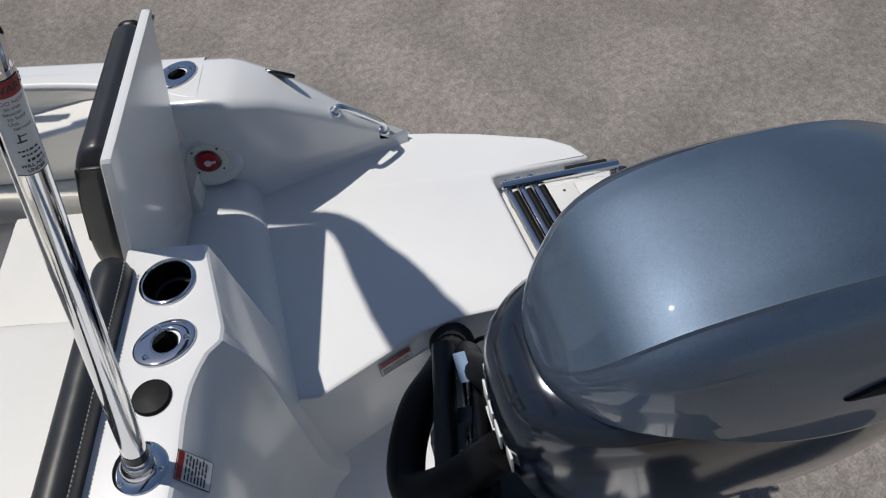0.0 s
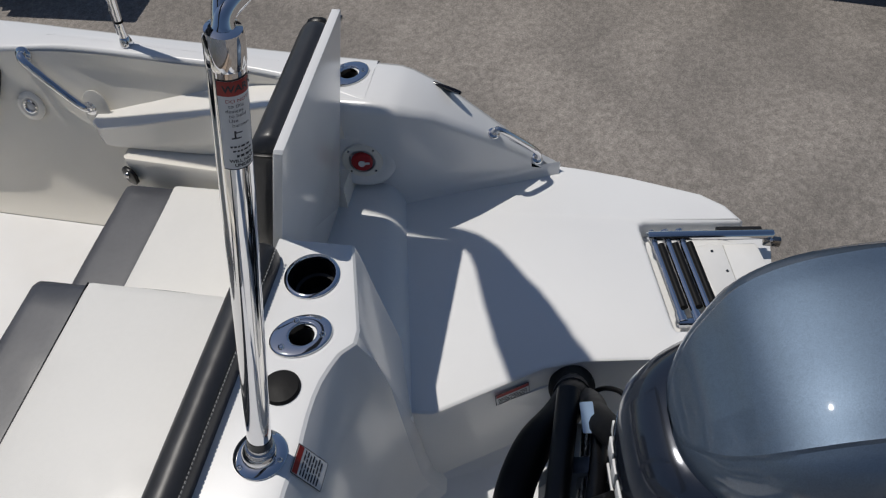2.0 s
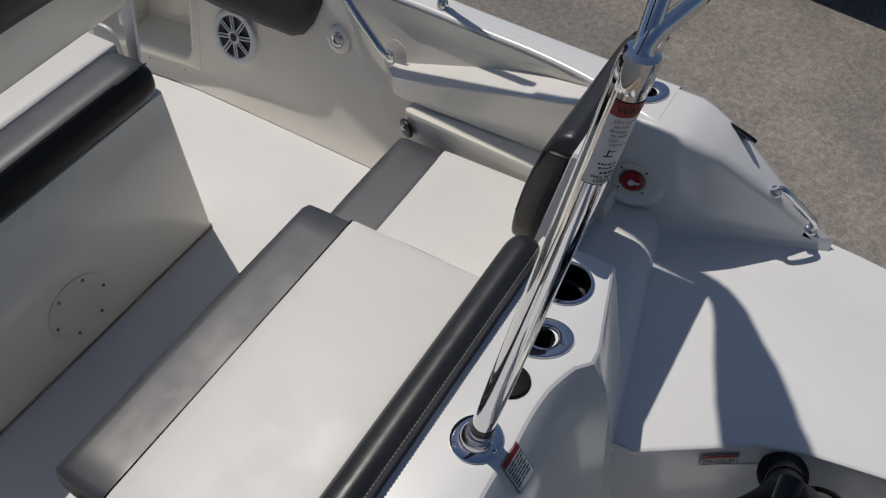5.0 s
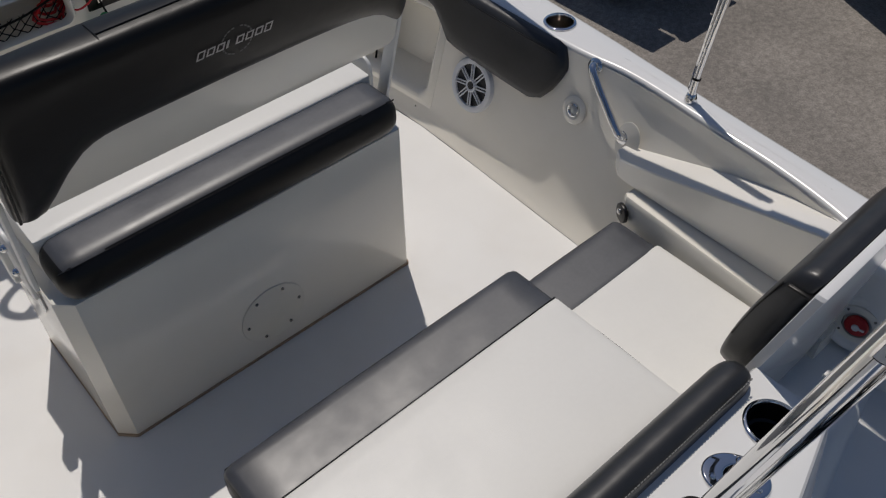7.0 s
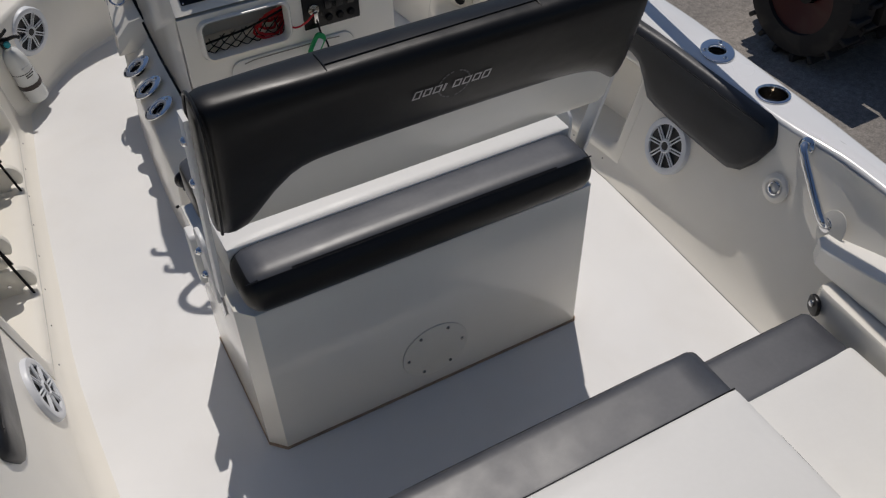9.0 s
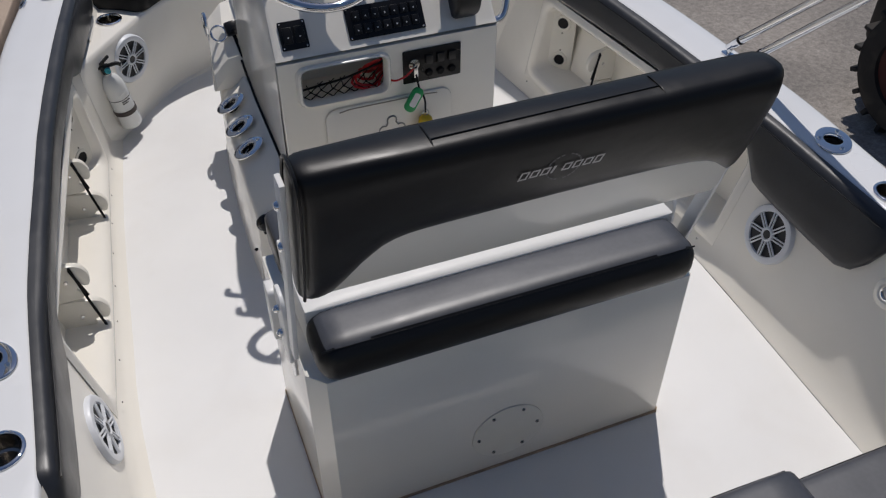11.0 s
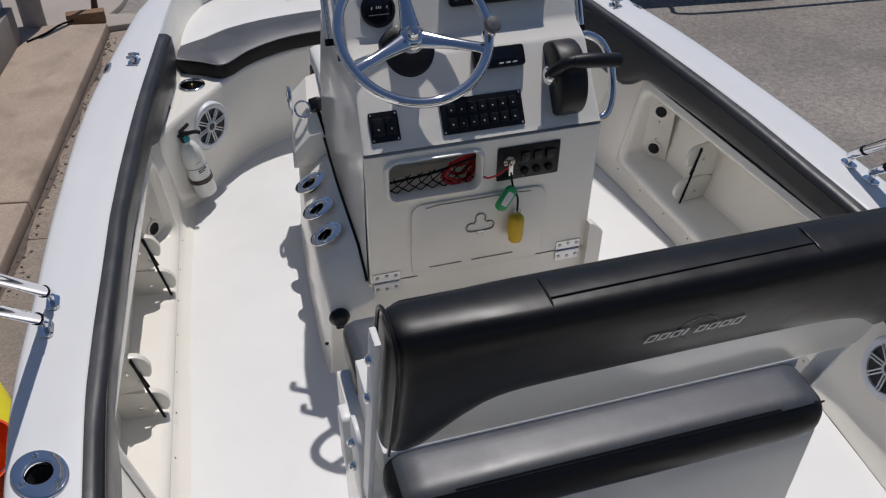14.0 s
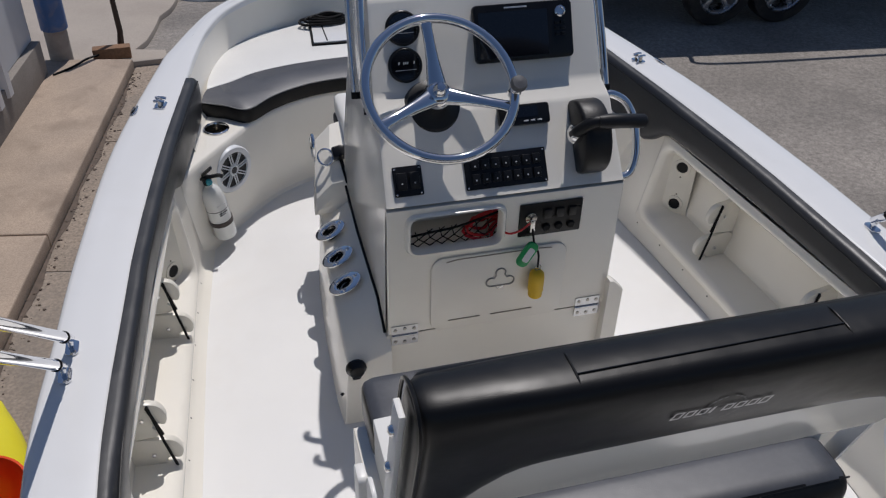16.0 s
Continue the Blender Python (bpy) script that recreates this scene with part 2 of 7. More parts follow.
def rounded(w, h, r, n=5):
    """The outline of a rounded rectangle about the origin."""
    out = []
    for cx, cy, a in ((w / 2 - r, h / 2 - r, 0), (-w / 2 + r, h / 2 - r, 90), (-w / 2 + r, -h / 2 + r, 180), (w / 2 - r, -h / 2 + r, 270)):
        for k in range(n + 1):
            t = radians(a + 90 * k / n)
            out.append((cx + r * math.cos(t), cy + r * math.sin(t)))
    return out


def circle(r, n=32, rx=None):
    return [((rx or r) * math.cos(2 * math.pi * k / n), r * math.sin(2 * math.pi * k / n)) for k in range(n)]


def facing(origin, normal, up=(0, 0, 1)):
    """A pose at origin whose z looks along normal and whose y is as near to up as it can be."""
    z = Vector(normal).normalized()
    x = Vector(up).cross(z).normalized()
    y = z.cross(x)
    m = Matrix((x, y, z)).transposed().to_4x4()
    m.translation = origin
    return m


def curve_of(table):
    """A smooth function through (place, value) rows."""
    xs, ys = zip(*table)
    fine = catmull([(x, y, 0) for x, y in table], 10)
    fx, fy = [p.x for p in fine], [p.y for p in fine]
    return lambda v: float(np.interp(v, fx, fy))


def cut_hole(bm, m, r, rx=None, n=20):
    """An oval hole through the skin at pose m, cut clean along its rim."""
    rx = rx or r
    at, inv = m.translation, m.inverted()
    x, y, z = (m.to_3x3() @ Vector(v) for v in ((1, 0, 0), (0, 1, 0), (0, 0, 1)))
    reach = max(r, rx) * 1.6
    bm.normal_update()

    def near():
        out = []
        for f in bm.faces:
            if abs(f.normal.dot(z)) < 0.4:
                continue
            q = [inv @ v.co for v in f.verts]
            if min(p.x for p in q) < reach and max(p.x for p in q) > -reach and min(p.y for p in q) < reach and max(p.y for p in q) > -reach and min(abs(p.z) for p in q) < 0.2:
                c = inv @ f.calc_center_median()
                if abs(c.z) < 0.06 or min(p.z for p in q) * max(p.z for p in q) < 0:
                    out.append(f)
        return out

    for axis, e in ((x, rx), (x, -rx), (y, r), (y, -r)):
        fs = near()
        geom = fs + list({k for f in fs for k in f.edges}) + list({k for f in fs for k in f.verts})
        bmesh.ops.bisect_plane(bm, geom=geom, plane_co=at + axis * e, plane_no=axis, dist=1e-5)
    for k in range(n):
        a = 2 * math.pi * (k + 0.5) / n
        c = math.cos(math.pi / n)
        p = at + x * (rx * c * math.cos(a)) + y * (r * c * math.sin(a))
        no = (x * (math.cos(a) / rx) + y * (math.sin(a) / r)).normalized()
        fs = [f for f in near() if all(abs((inv @ v.co).x) <= rx * 1.001 and abs((inv @ v.co).y) <= r * 1.001 for v in f.verts)]
        geom = fs + list({q for f in fs for q in f.edges}) + list({q for f in fs for q in f.verts})
        bmesh.ops.bisect_plane(bm, geom=geom, plane_co=p, plane_no=no, dist=1e-6)
    gone = []
    for f in near():
        q = inv @ f.calc_center_median()
        if (q.x / rx) ** 2 + (q.y / r) ** 2 < 1.0 and all((v.x / rx) ** 2 + (v.y / r) ** 2 < 1.02 for v in (inv @ w.co for w in f.verts)):
            gone.append(f)
    bmesh.ops.delete(bm, geom=gone, context="FACES")
    return bm


# ---- the boat: hull, gunwale, liner, floor, stern ----
GUN = [((1.057, -1.06), (0.890, -1.06)), ((1.066, -0.88), (0.955, -0.88)), ((1.077, -0.7), (0.988, -0.7)), ((1.09, -0.5), (1.003, -0.5)), ((1.112, -0.22), (1.022, -0.22)), ((1.13, 0), (1.0, 0)), ((1.15, 0.5), (0.995, 0.5)), ((1.12, 0.85), (0.965, 0.85)), ((1.085, 1.2), (0.93, 1.2)), ((1.01, 1.7), (0.86, 1.65)), ((0.87, 2.22), (0.76, 2.15)), ((0.82, 2.35), (0.735, 2.27)), ((0.74, 2.52), (0.69, 2.44)), ((0.66, 2.66), (0.62, 2.60)), ((0.55, 2.78), (0.53, 2.70)), ((0.42, 2.88), (0.41, 2.79)), ((0.22, 2.98), (0.22, 2.88)), ((0.0, 3.02), (0.0, 2.91))]
ZG = curve_of([(-1.05, 0.455), (-0.4, 0.462), (0.33, 0.470), (1.0, 0.495), (1.9, 0.525), (2.95, 0.58)])
outer_line = catmull([(*o, 0) for o, i in GUN], 6)
inner_line = catmull([(*i, 0) for o, i in GUN], 6)
XI = lambda y: float(np.interp(y, [p.y for p in inner_line], [p.x for p in inner_line]))
XF = curve_of([(-1.05, 0.85), (-0.4, 0.865), (0.0, 0.88), (0.45, 0.895), (0.74, 0.88), (1.33, 0.84), (1.85, 0.785), (2.0, 0.77)])
XFS = lambda y, sx: XF(y) - (0.040 if sx > 0 else 0.0)
COVE = 0.018  # how far the starboard wall's rounded foot reaches over the floor
wall_x = lambda y, z, sx=1: XFS(y, sx) + (XI(y) - XFS(y, sx)) * min(max(z / ZG(y), 0), 1) ** (0.95 if sx > 0 else 0.8) - (COVE * max(0.0, 1 - z / 0.055) ** 1.6 if sx > 0 else 0.0)
PLAT_Z, BRIDGE_Z, WELL_Z, GROUND_Z = 0.13, 0.49, -0.12, -1.30

boat = thing("boat", "white fibreglass fishing boat with cream cockpit liner, standing on a yard", "boat")


def gunwale():
    bm = bmesh.new()
    rings = []
    pts = list(zip(outer_line, inner_line))
    line = [(o, i) for o, i in pts] + [(Vector((-o.x, o.y, 0)), Vector((-i.x, i.y, 0))) for o, i in pts[-2::-1]]
    for o, i in line:
        z = ZG(o.y)
        d = (i - o).normalized()
        w = (i - o).length
        ring = []
        for s, dz in ((0.0, -0.055), (-0.004, -0.03), (0.0, -0.012), (0.006, -0.004), (0.016, 0.0), (0.05, 0.002), (w - 0.05, 0.002), (w - 0.011, 0.0012), (w - 0.004, -0.001), (w - 0.0005, -0.006), (w, -0.03), (w, -0.06)):
            p = o + d * s
            ring.append(bm.verts.new((p.x, p.y, z + dz)))
        rings.append(ring)
    for a, b in zip(rings, rings[1:]):
        for k in range(len(a) - 1):
            bm.faces.new((a[k], a[k + 1], b[k + 1], b[k]))
    return bm


cap_mesh = gunwale()
for sx in (1, -1):
    cut_hole(cap_mesh, pose(sx * 1.079, 0.328, ZG(0.328)), 0.029)
    cut_hole(cap_mesh, pose(sx * 1.066, 0.088, ZG(0.088)), 0.040)
cut_hole(cap_mesh, pose(0.985, -1.0, ZG(-1.0)), 0.024)
part("gunwale", cap_mesh, WHITE, boat, "glossy white gunwale cap", smooth=60)


def hull():
    line = [(o.x, o.y) for o in outer_line] + [(-o.x, o.y) for o in outer_line[-2::-1]]
    line = [(0.90, -1.93), (0.955, -1.85), (1.02, -1.6), (1.045, -1.48)] + line + [(-1.045, -1.48), (-1.02, -1.6), (-0.955, -1.85), (-0.90, -1.93)]
    rings = []
    for x, y in line:
        z = ZG(y) if y > -1.2 else PLAT_Z - 0.01
        f = max(0.25, 1 - max(0, y - 1.2) * 0.35)
        zz = z - 0.05 if y > -1.2 else z
        rings.append([(x * 0.995, y - 0.003 * (y > 2.5), zz), (x * 0.985, y, zz - 0.06), (x * 0.93 * max(f, 0.8), y * (0.97 if y > 1 else 1), -0.28), (x * 0.80 * f, y * (0.93 if y > 1 else 1), -0.5), (0.0, y * (0.9 if y > 1 else 1), -0.78)])
    return loft(rings, caps=False, closed=False)


part("hull", hull(), WHITE, boat, "white outer hull side", smooth=40)
rub = [(o.x - 0.008, o.y - (0.006 if o.y > 2.5 else 0), ZG(o.y) - 0.085) for o in outer_line]
part("rub_rail", tube(rub + [(-x, y, z) for x, y, z in rub[-2::-1]], 0.016, 8), SATIN, boat, "black rubber rub rail")

# recessed rod lockers in both sides
REC = (0.45, 1.60, 0.055, 0.390)


def liner_side(sx):
    ys = [-0.99, -0.9, -0.75, -0.6, -0.45, -0.33, -0.2, 0, 0.15, 0.3, REC[0]] + list(np.linspace(REC[0], REC[1], 9))[1:] + [1.7, 1.8, 1.9, 2.0, 2.15]
    rows = [0.0, 0.012, 0.03, REC[2], 0.085, 0.12, 0.2, 0.28, REC[3], 0.42, 1.0]
    bm = bmesh.new()
    grid = []
    for y in ys:
        col = []
        for n, z in enumerate(rows):
            zz = z if n < 10 else ZG(y) - 0.01
            x = wall_x(y, zz, sx) - (0.0 if sx > 0 else 0.030 if n == 0 else 0.012 if n == 1 else 0)
            if y < -0.32 and n >= 8:
                x = XI(y) - 0.004
            col.append(bm.verts.new((sx * x, y, zz)))
        grid.append(col)
    for a in range(len(ys) - 1):
        for b in range(len(rows) - 1):
            mid = (ys[a] + ys[a + 1]) / 2
            if REC[0] < mid < REC[1] and 3 <= b < 8:
                continue
            bm.faces.new((grid[a][b], grid[a + 1][b], grid[a + 1][b + 1], grid[a][b + 1]))
    return bm


def locker(sx):
    """The recess behind the opening, with a rolled lip."""
    o = [(REC[0] + (REC[1] - REC[0]) / 2 + u, REC[2] + (REC[3] - REC[2]) / 2 + v) for u, v in rounded(REC[1] - REC[0], REC[3] - REC[2], 0.05, 5)]
    box = [(REC[0] + (REC[1] - REC[0]) / 2 + u, REC[2] + (REC[3] - REC[2]) / 2 + v) for u, v in rounded(REC[1] - REC[0] + 0.002, REC[3] - REC[2] + 0.002, 0.001, 5)]
    c = ((REC[0] + REC[1]) / 2, (REC[2] + REC[3]) / 2)
    rings = []
    for outline, inset, out in ((box, 0, 0.001), (box, 0, -0.001), (o, 0.012, -0.010), (o, 0.020, -0.012), (o, 0.030, -0.006), (o, 0.036, 0.01), (o, 0.045, 0.12 if sx > 0 else 0.10)):
        ring = []
        for y, z in outline:
            yy = c[0] + (y - c[0]) * (1 - inset / (REC[1] - REC[0]) * 2)
            zz = c[1] + (z - c[1]) * (1 - inset / (REC[3] - REC[2]) * 2)
            ring.append((sx * (wall_x(yy, zz, sx) + out), yy, zz))
        rings.append(ring)
    bm = loft(rings, caps=False)
    bm.faces.new([bm.verts.new(p) for p in rings[-1]])
    bmesh.ops.remove_doubles(bm, verts=bm.verts, dist=0.0005)
    return bm


for sx in (1, -1):
    part("side_liner", liner_side(sx), CREAM, boat, "cream moulded cockpit side", smooth=35)
    part("locker_recess", locker(sx), CREAM, boat, "cream recessed rod locker with rolled lip", smooth=50)


def cockpit_floor():
    ys = [-1.02, -0.6, -0.2, 0.2, 0.45, 0.74, 1.0, 1.33, 1.6, 1.85, 2.1, 2.3]
    rings = [[(s * (XFS(y, s) - 0.02), y, 0.0) for s in (-1, -0.985, -0.5, 0, 0.5, 0.985, 1)] for y in ys]
    bm = bmesh.new()
    vs = [[bm.verts.new((x, y, 0.0)) for x, y, z in r] for r in rings]
    for a, b in zip(vs, vs[1:]):
        for k in range(len(a) - 1):
            bm.faces.new((a[k], a[k + 1], b[k + 1], b[k]))
    return bm


part("cockpit_floor", cockpit_floor(), DECK, boat, "white textured nonskid cockpit floor")
# ---- bow seat ----
SEAT_Z = 0.355
bow_front = catmull([(0.83, 1.72, 0), (0.76, 1.82, 0), (0.66, 1.95, 0), (0.565, 2.065, 0), (0.44, 2.17, 0), (0.25, 2.245, 0), (0, 2.27, 0)], 5)


def bow_seat():
    line = [(p.x, p.y) for p in bow_front] + [(-p.x, p.y) for p in bow_front[-2::-1]]
    rings = []
    for x, y in line:
        d = Vector((x * 0.35, 1.0)).normalized() * 0.015
        rings.append([(x, y - 0.02, 0.0), (x, y - 0.006, 0.008), (x, y, 0.03), (x, y, SEAT_Z - 0.02), (x + d.x * 0.4, y + d.y * 0.4, SEAT_Z - 0.005), (x + d.x, y + d.y, SEAT_Z), (x * 0.97, min(y + 0.30, 2.86), SEAT_Z), (x * 0.6, 2.88, SEAT_Z)])
    return loft(rings, caps=False, closed=False)


part("bow_seat", cut_hole(bow_seat(), pose(-0.700, 2.040, SEAT_Z), 0.039), CREAM, boat, "cream moulded bow seat with curved front", smooth=40)


def bow_liner():
    """The inside of the bow above the seat."""
    line = [(p.x, p.y) for p in inner_line if p.y > 1.9]
    line = line + [(-x, y) for x, y in line[-2::-1]]
    return loft([[(x, y, ZG(y) - 0.02), (x * 0.985, y * 0.996, SEAT_Z + 0.03), (x * 0.96, y * 0.985, SEAT_Z)] for x, y in line], caps=False, closed=False)


part("bow_liner", bow_liner(), CREAM, boat, "", smooth=50)

# ---- stern ----
part("bench_base", merge(rbox(-0.87, -0.40, -1.0, -0.42, 0.0, 0.115, 0.015), rbox(0.375, 0.868, -1.0, -0.42, 0.0, 0.115, 0.015), rbox(-0.398, 0.373, -1.0, -0.47, 0.0, 0.275, 0.012)), CREAM, boat, "cream moulded base of the stern bench")

for sx in (1, -1):
    # low moulded rail beside the bench and the wedge-shaped ledge over it
    bm = loft([[(sx * (xi0), y, z0), (sx * xo0, y, z0), (sx * xo0, y, z1), (sx * (xi0 + 0.004), y, z1), (sx * xi0, y, z1 - 0.006)] for y, xi0, xo0, z0, z1 in ((-0.372, 0.862, 0.90, 0.0, 0.236), (-0.385, 0.848, 0.90, 0.0, 0.243), (-0.7, 0.822, 0.90, 0.0, 0.247), (-1.0, 0.80, 0.90, 0.0, 0.25))])
    part("bench_rail", bm, CREAM, boat, "narrow cream lip beside the bench")
    bm = loft([[(sx * a, y, 0.25), (sx * (XI(y) + 0.01), y, 0.25), (sx * (XI(y) + 0.01), y, z1), (sx * (a + 0.003), y, z1), (sx * a, y, z1 - 0.004)] for y, a, z1 in ((-0.285, 0.918, 0.303), (-0.315, 0.892, 0.3065), (-0.345, 0.886, 0.313), (-0.45, 0.884, 0.3395), (-0.6, 0.883, 0.377), (-0.75, 0.882, 0.4145), (-0.88, 0.880, 0.446), (-1.0, 0.876, 0.4535))])
    part("side_ledge", bm, LITCREAM, boat, "wedge-shaped ledge under the gunwale, cream lightened for sun", smooth=20)


def platform(ladder):
    """Half of the swim platform, with the notch for the ladder."""
    edge = [(0.86, -1.0), (0.875, -1.12), (0.93, -1.2), (1.0, -1.38), (1.062, -1.47), (1.052, -1.58), (1.035, -1.69), (0.995, -1.87), (0.962, -1.93), (0.915, -1.972)]
    if ladder:
        edge += [(0.905, -1.965), (0.876, -1.735), (0.869, -1.726), (0.857, -1.727), (0.577, -1.812), (0.567, -1.820), (0.569, -1.834), (0.60, -1.99), (0.48, -2.0)]
    else:
        edge += [(0.48, -2.0)]
    edge += [(0.485, -1.80), (0.455, -1.62), (0.425, -1.535), (0.28, -1.315), (0.275, -1.25), (0.46, -1.17), (0.43, -1.0)]
    return edge


for sx, ladder in ((1, True), (-1, False)):
    o = [(sx * x, y) for x, y in platform(ladder)]
    bm = extrude(o, 0.10, 0.012, 3)
    part("swim_platform", moved(bm, Matrix.Translation((0, 0, PLAT_Z - 0.10))), PLATFORM, boat, "white swim platform at the stern")
    part("platform_base", moved(extrude([(sx * x, y) for x, y in ((0.42, -1.02), (1.03, -1.02), (1.03, -1.5), (0.94, -1.93), (0.5, -1.98), (0.45, -1.6), (0.28, -1.31), (0.28, -1.2))], 0.55), Matrix.Translation((0, 0, PLAT_Z - 0.61))), WHITE, boat)


HUMP_EDGE = curve_of([(0.0, -1.176), (0.065, -1.172), (0.13, -1.176), (0.19, -1.195), (0.238, -1.218), (0.43, -1.161)])


def bridge():
    """The moulded hump between bench and motor well: flat on top, hollowed out round aft, faceted corner to the passage."""
    def hollow(x):
        y = HUMP_EDGE(x)
        return [(-1.0, 0.0), (-1.0, BRIDGE_Z - 0.01), (-1.005, BRIDGE_Z), (-1.10, BRIDGE_Z), (y + 0.012, BRIDGE_Z), (y + 0.003, BRIDGE_Z - 0.001), (y - 0.003, BRIDGE_Z - 0.005), (y - 0.033, 0.430), (y - 0.047, 0.350), (y - 0.060, 0.12), (y - 0.070, -0.03), (y - 0.085, -0.08), (y - 0.120, -0.112), (y - 0.20, WELL_Z + 0.002)]

    edge = [(-1.0, 0.0), (-1.0, BRIDGE_Z - 0.01), (-1.005, BRIDGE_Z), (-1.10, BRIDGE_Z), (-1.205, BRIDGE_Z), (-1.214, BRIDGE_Z - 0.001), (-1.219, BRIDGE_Z - 0.006), (-1.230, 0.43), (-1.241, 0.35), (-1.272, 0.12), (-1.285, 0.0), (-1.30, -0.06), (-1.33, -0.108), (-1.42, WELL_Z + 0.002)]
    side = [(-1.0, 0.0), (-1.0, BRIDGE_Z - 0.01), (-1.005, BRIDGE_Z), (-1.06, BRIDGE_Z), (-1.150, BRIDGE_Z), (-1.157, BRIDGE_Z - 0.001), (-1.162, BRIDGE_Z - 0.006), (-1.172, 0.43), (-1.184, 0.35), (-1.210, 0.20), (-1.218, 0.15), (-1.225, 0.10), (-1.228, 0.08), (-1.23, 0.05)]
    foot = [(-1.0, 0.0), (-1.0, 0.06), (-1.0, 0.08), (-1.05, 0.09), (-1.10, 0.10), (-1.14, 0.10), (-1.15, 0.10), (-1.16, 0.10), (-1.17, 0.10), (-1.18, 0.10), (-1.19, 0.10), (-1.20, 0.09), (-1.21, 0.08), (-1.22, 0.05)]
    rings = []
    for x, prof, lean in [(x, hollow(x), 0) for x in (0.0, 0.03, 0.065, 0.10, 0.13, 0.16, 0.19, 0.215)] + [(0.234, edge, 1), (0.243, edge, 1), (0.43, side, 0), (0.436, side, 0), (0.47, foot, 0)]:
        rings.append([(x + (BRIDGE_Z - z) * 0.085 * lean, y, z) for y, z in prof])
    rings = [[(-x, y, z) for x, y, z in r] for r in rings[:0:-1]] + rings
    return loft(rings, caps=False, closed=False)


part("transom_hump", cut_hole(cut_hole(bridge(), pose(0.352, -1.098, BRIDGE_Z), 0.046), pose(0.216, -1.116, BRIDGE_Z), 0.025), WHITE, boat, "white moulded transom hump behind the bench", smooth=24)
# raised floor of the stern passage, ending in a rounded riser over the platform
for sx in (1, -1):
    line = [(0.262, -1.272), (0.38, -1.246), (0.50, -1.217), (0.70, -1.170), (0.90, -1.122), (0.94, -1.112)]
    rows = [[(sx * x, y + dy, PLAT_Z + dz) for dy, dz in ((-0.004, -0.01), (0.0, 0.002), (0.004, 0.010), (0.013, 0.024), (0.026, 0.037), (0.042, 0.046), (0.060, 0.050), (0.12, 0.051))] + [(sx * x, -0.97, PLAT_Z + 0.051), (sx * x, -0.97, 0.02)] for x, y in line]
    part("passage_floor", loft(rows, caps=False, closed=False), PLATFORM, boat, "white passage floor with rounded riser", smooth=60)


def quarter(sx):
    """The raised quarter outboard of the passage, falling away aft to the platform."""
    rows = ((-0.965, 0.87, 1.055, 0.4545), (-1.02, 0.869, 1.055, 0.4555), (-1.06, 0.868, 1.055, 0.456), (-1.12, 0.866, 1.052, 0.455), (-1.15, 0.872, 1.05, 0.446), (-1.22, 0.905, 1.05, 0.405), (-1.30, 0.94, 1.05, 0.335), (-1.38, 0.975, 1.052, 0.262), (-1.44, 1.005, 1.054, 0.20), (-1.49, 1.03, 1.055, 0.145), (-1.51, 1.04, 1.055, 0.12))
    rings = []
    for y, xi, xo, zt in rows:
        lean = 0.03 * (zt - 0.12) / 0.33
        rings.append([(sx * xo, y, -0.05), (sx * xo, y, zt - 0.03), (sx * (xo - 0.008), y, zt - 0.008), (sx * (xo - 0.025), y, zt), (sx * (xi + 0.03), y, zt), (sx * (xi + 0.012), y, zt - 0.005), (sx * (xi + 0.002), y, zt - 0.02), (sx * (xi + lean), y, 0.16), (sx * (xi - 0.008 + lean), y, 0.14), (sx * (xi - 0.025 + lean), y, 0.12), (sx * (xi + lean), y, -0.05)])
    return loft(rings)


for sx in (1, -1):
    q = quarter(sx)
    if sx > 0:
        cut_hole(q, pose(0.985, -1.0, 0.455), 0.024)
    part("stern_quarter", q, WHITE, boat, "white sloping stern quarter", smooth=50)

# motor well
WELL = [(0.485, -2.02), (0.485, -1.80), (0.455, -1.62), (0.425, -1.535), (0.28, -1.315), (0.275, -1.20)]
part("motor_well", loft([[(x, y, PLAT_Z + 0.002), (x - 0.004, y, PLAT_Z - 0.012), (x - 0.012, y, 0.0), (x - 0.03, y, WELL_Z + 0.02), (x - 0.06, y, WELL_Z), (0.0, y, WELL_Z), (-x + 0.06, y, WELL_Z), (-x + 0.03, y, WELL_Z + 0.02), (-x + 0.012, y, 0.0), (-x + 0.004, y, PLAT_Z - 0.012), (-x, y, PLAT_Z + 0.002)] for x, y in WELL], caps=False, closed=False), WHITE, boat, "white motor well", smooth=35)
part("transom", rbox(-1.03, 1.03, -1.99, -1.93, -0.62, -0.10, 0.01), WHITE, boat, "white transom")


# ---- makers for soft and small things ----
def pillow(x0, x1, y0, y1, z0, z1, r, crown=0.0, cuts=9):
    """An upholstered block: rounded edges and a gently domed top."""
    bm = bmesh.new()
    bmesh.ops.create_cube(bm, size=2)
    bmesh.ops.subdivide_edges(bm, edges=bm.edges[:], cuts=cuts, use_grid_fill=True)
    h = Vector(((x1 - x0) / 2, (y1 - y0) / 2, (z1 - z0) / 2))
    c = Vector(((x1 + x0) / 2, (y1 + y0) / 2, (z1 + z0) / 2))
    r = min(r, 0.98 * min(h))
    for v in bm.verts:
        u = v.co.copy()
        # crowd the grid towards the edges
        p = Vector([math.copysign(1 - (1 - abs(t)) ** 1.7, t) * s for t, s in zip(u, h)])
        q = Vector([max(-s + r, min(s - r, t)) for t, s in zip(p, h)])
        d = p - q
        if d.length > 1e-6:
            p = q + d.normalized() * r
        if u.z > 0:
            p.z += crown * (1 - u.x ** 2) * (1 - u.y ** 2) * u.z
        v.co = c + p
    return bm


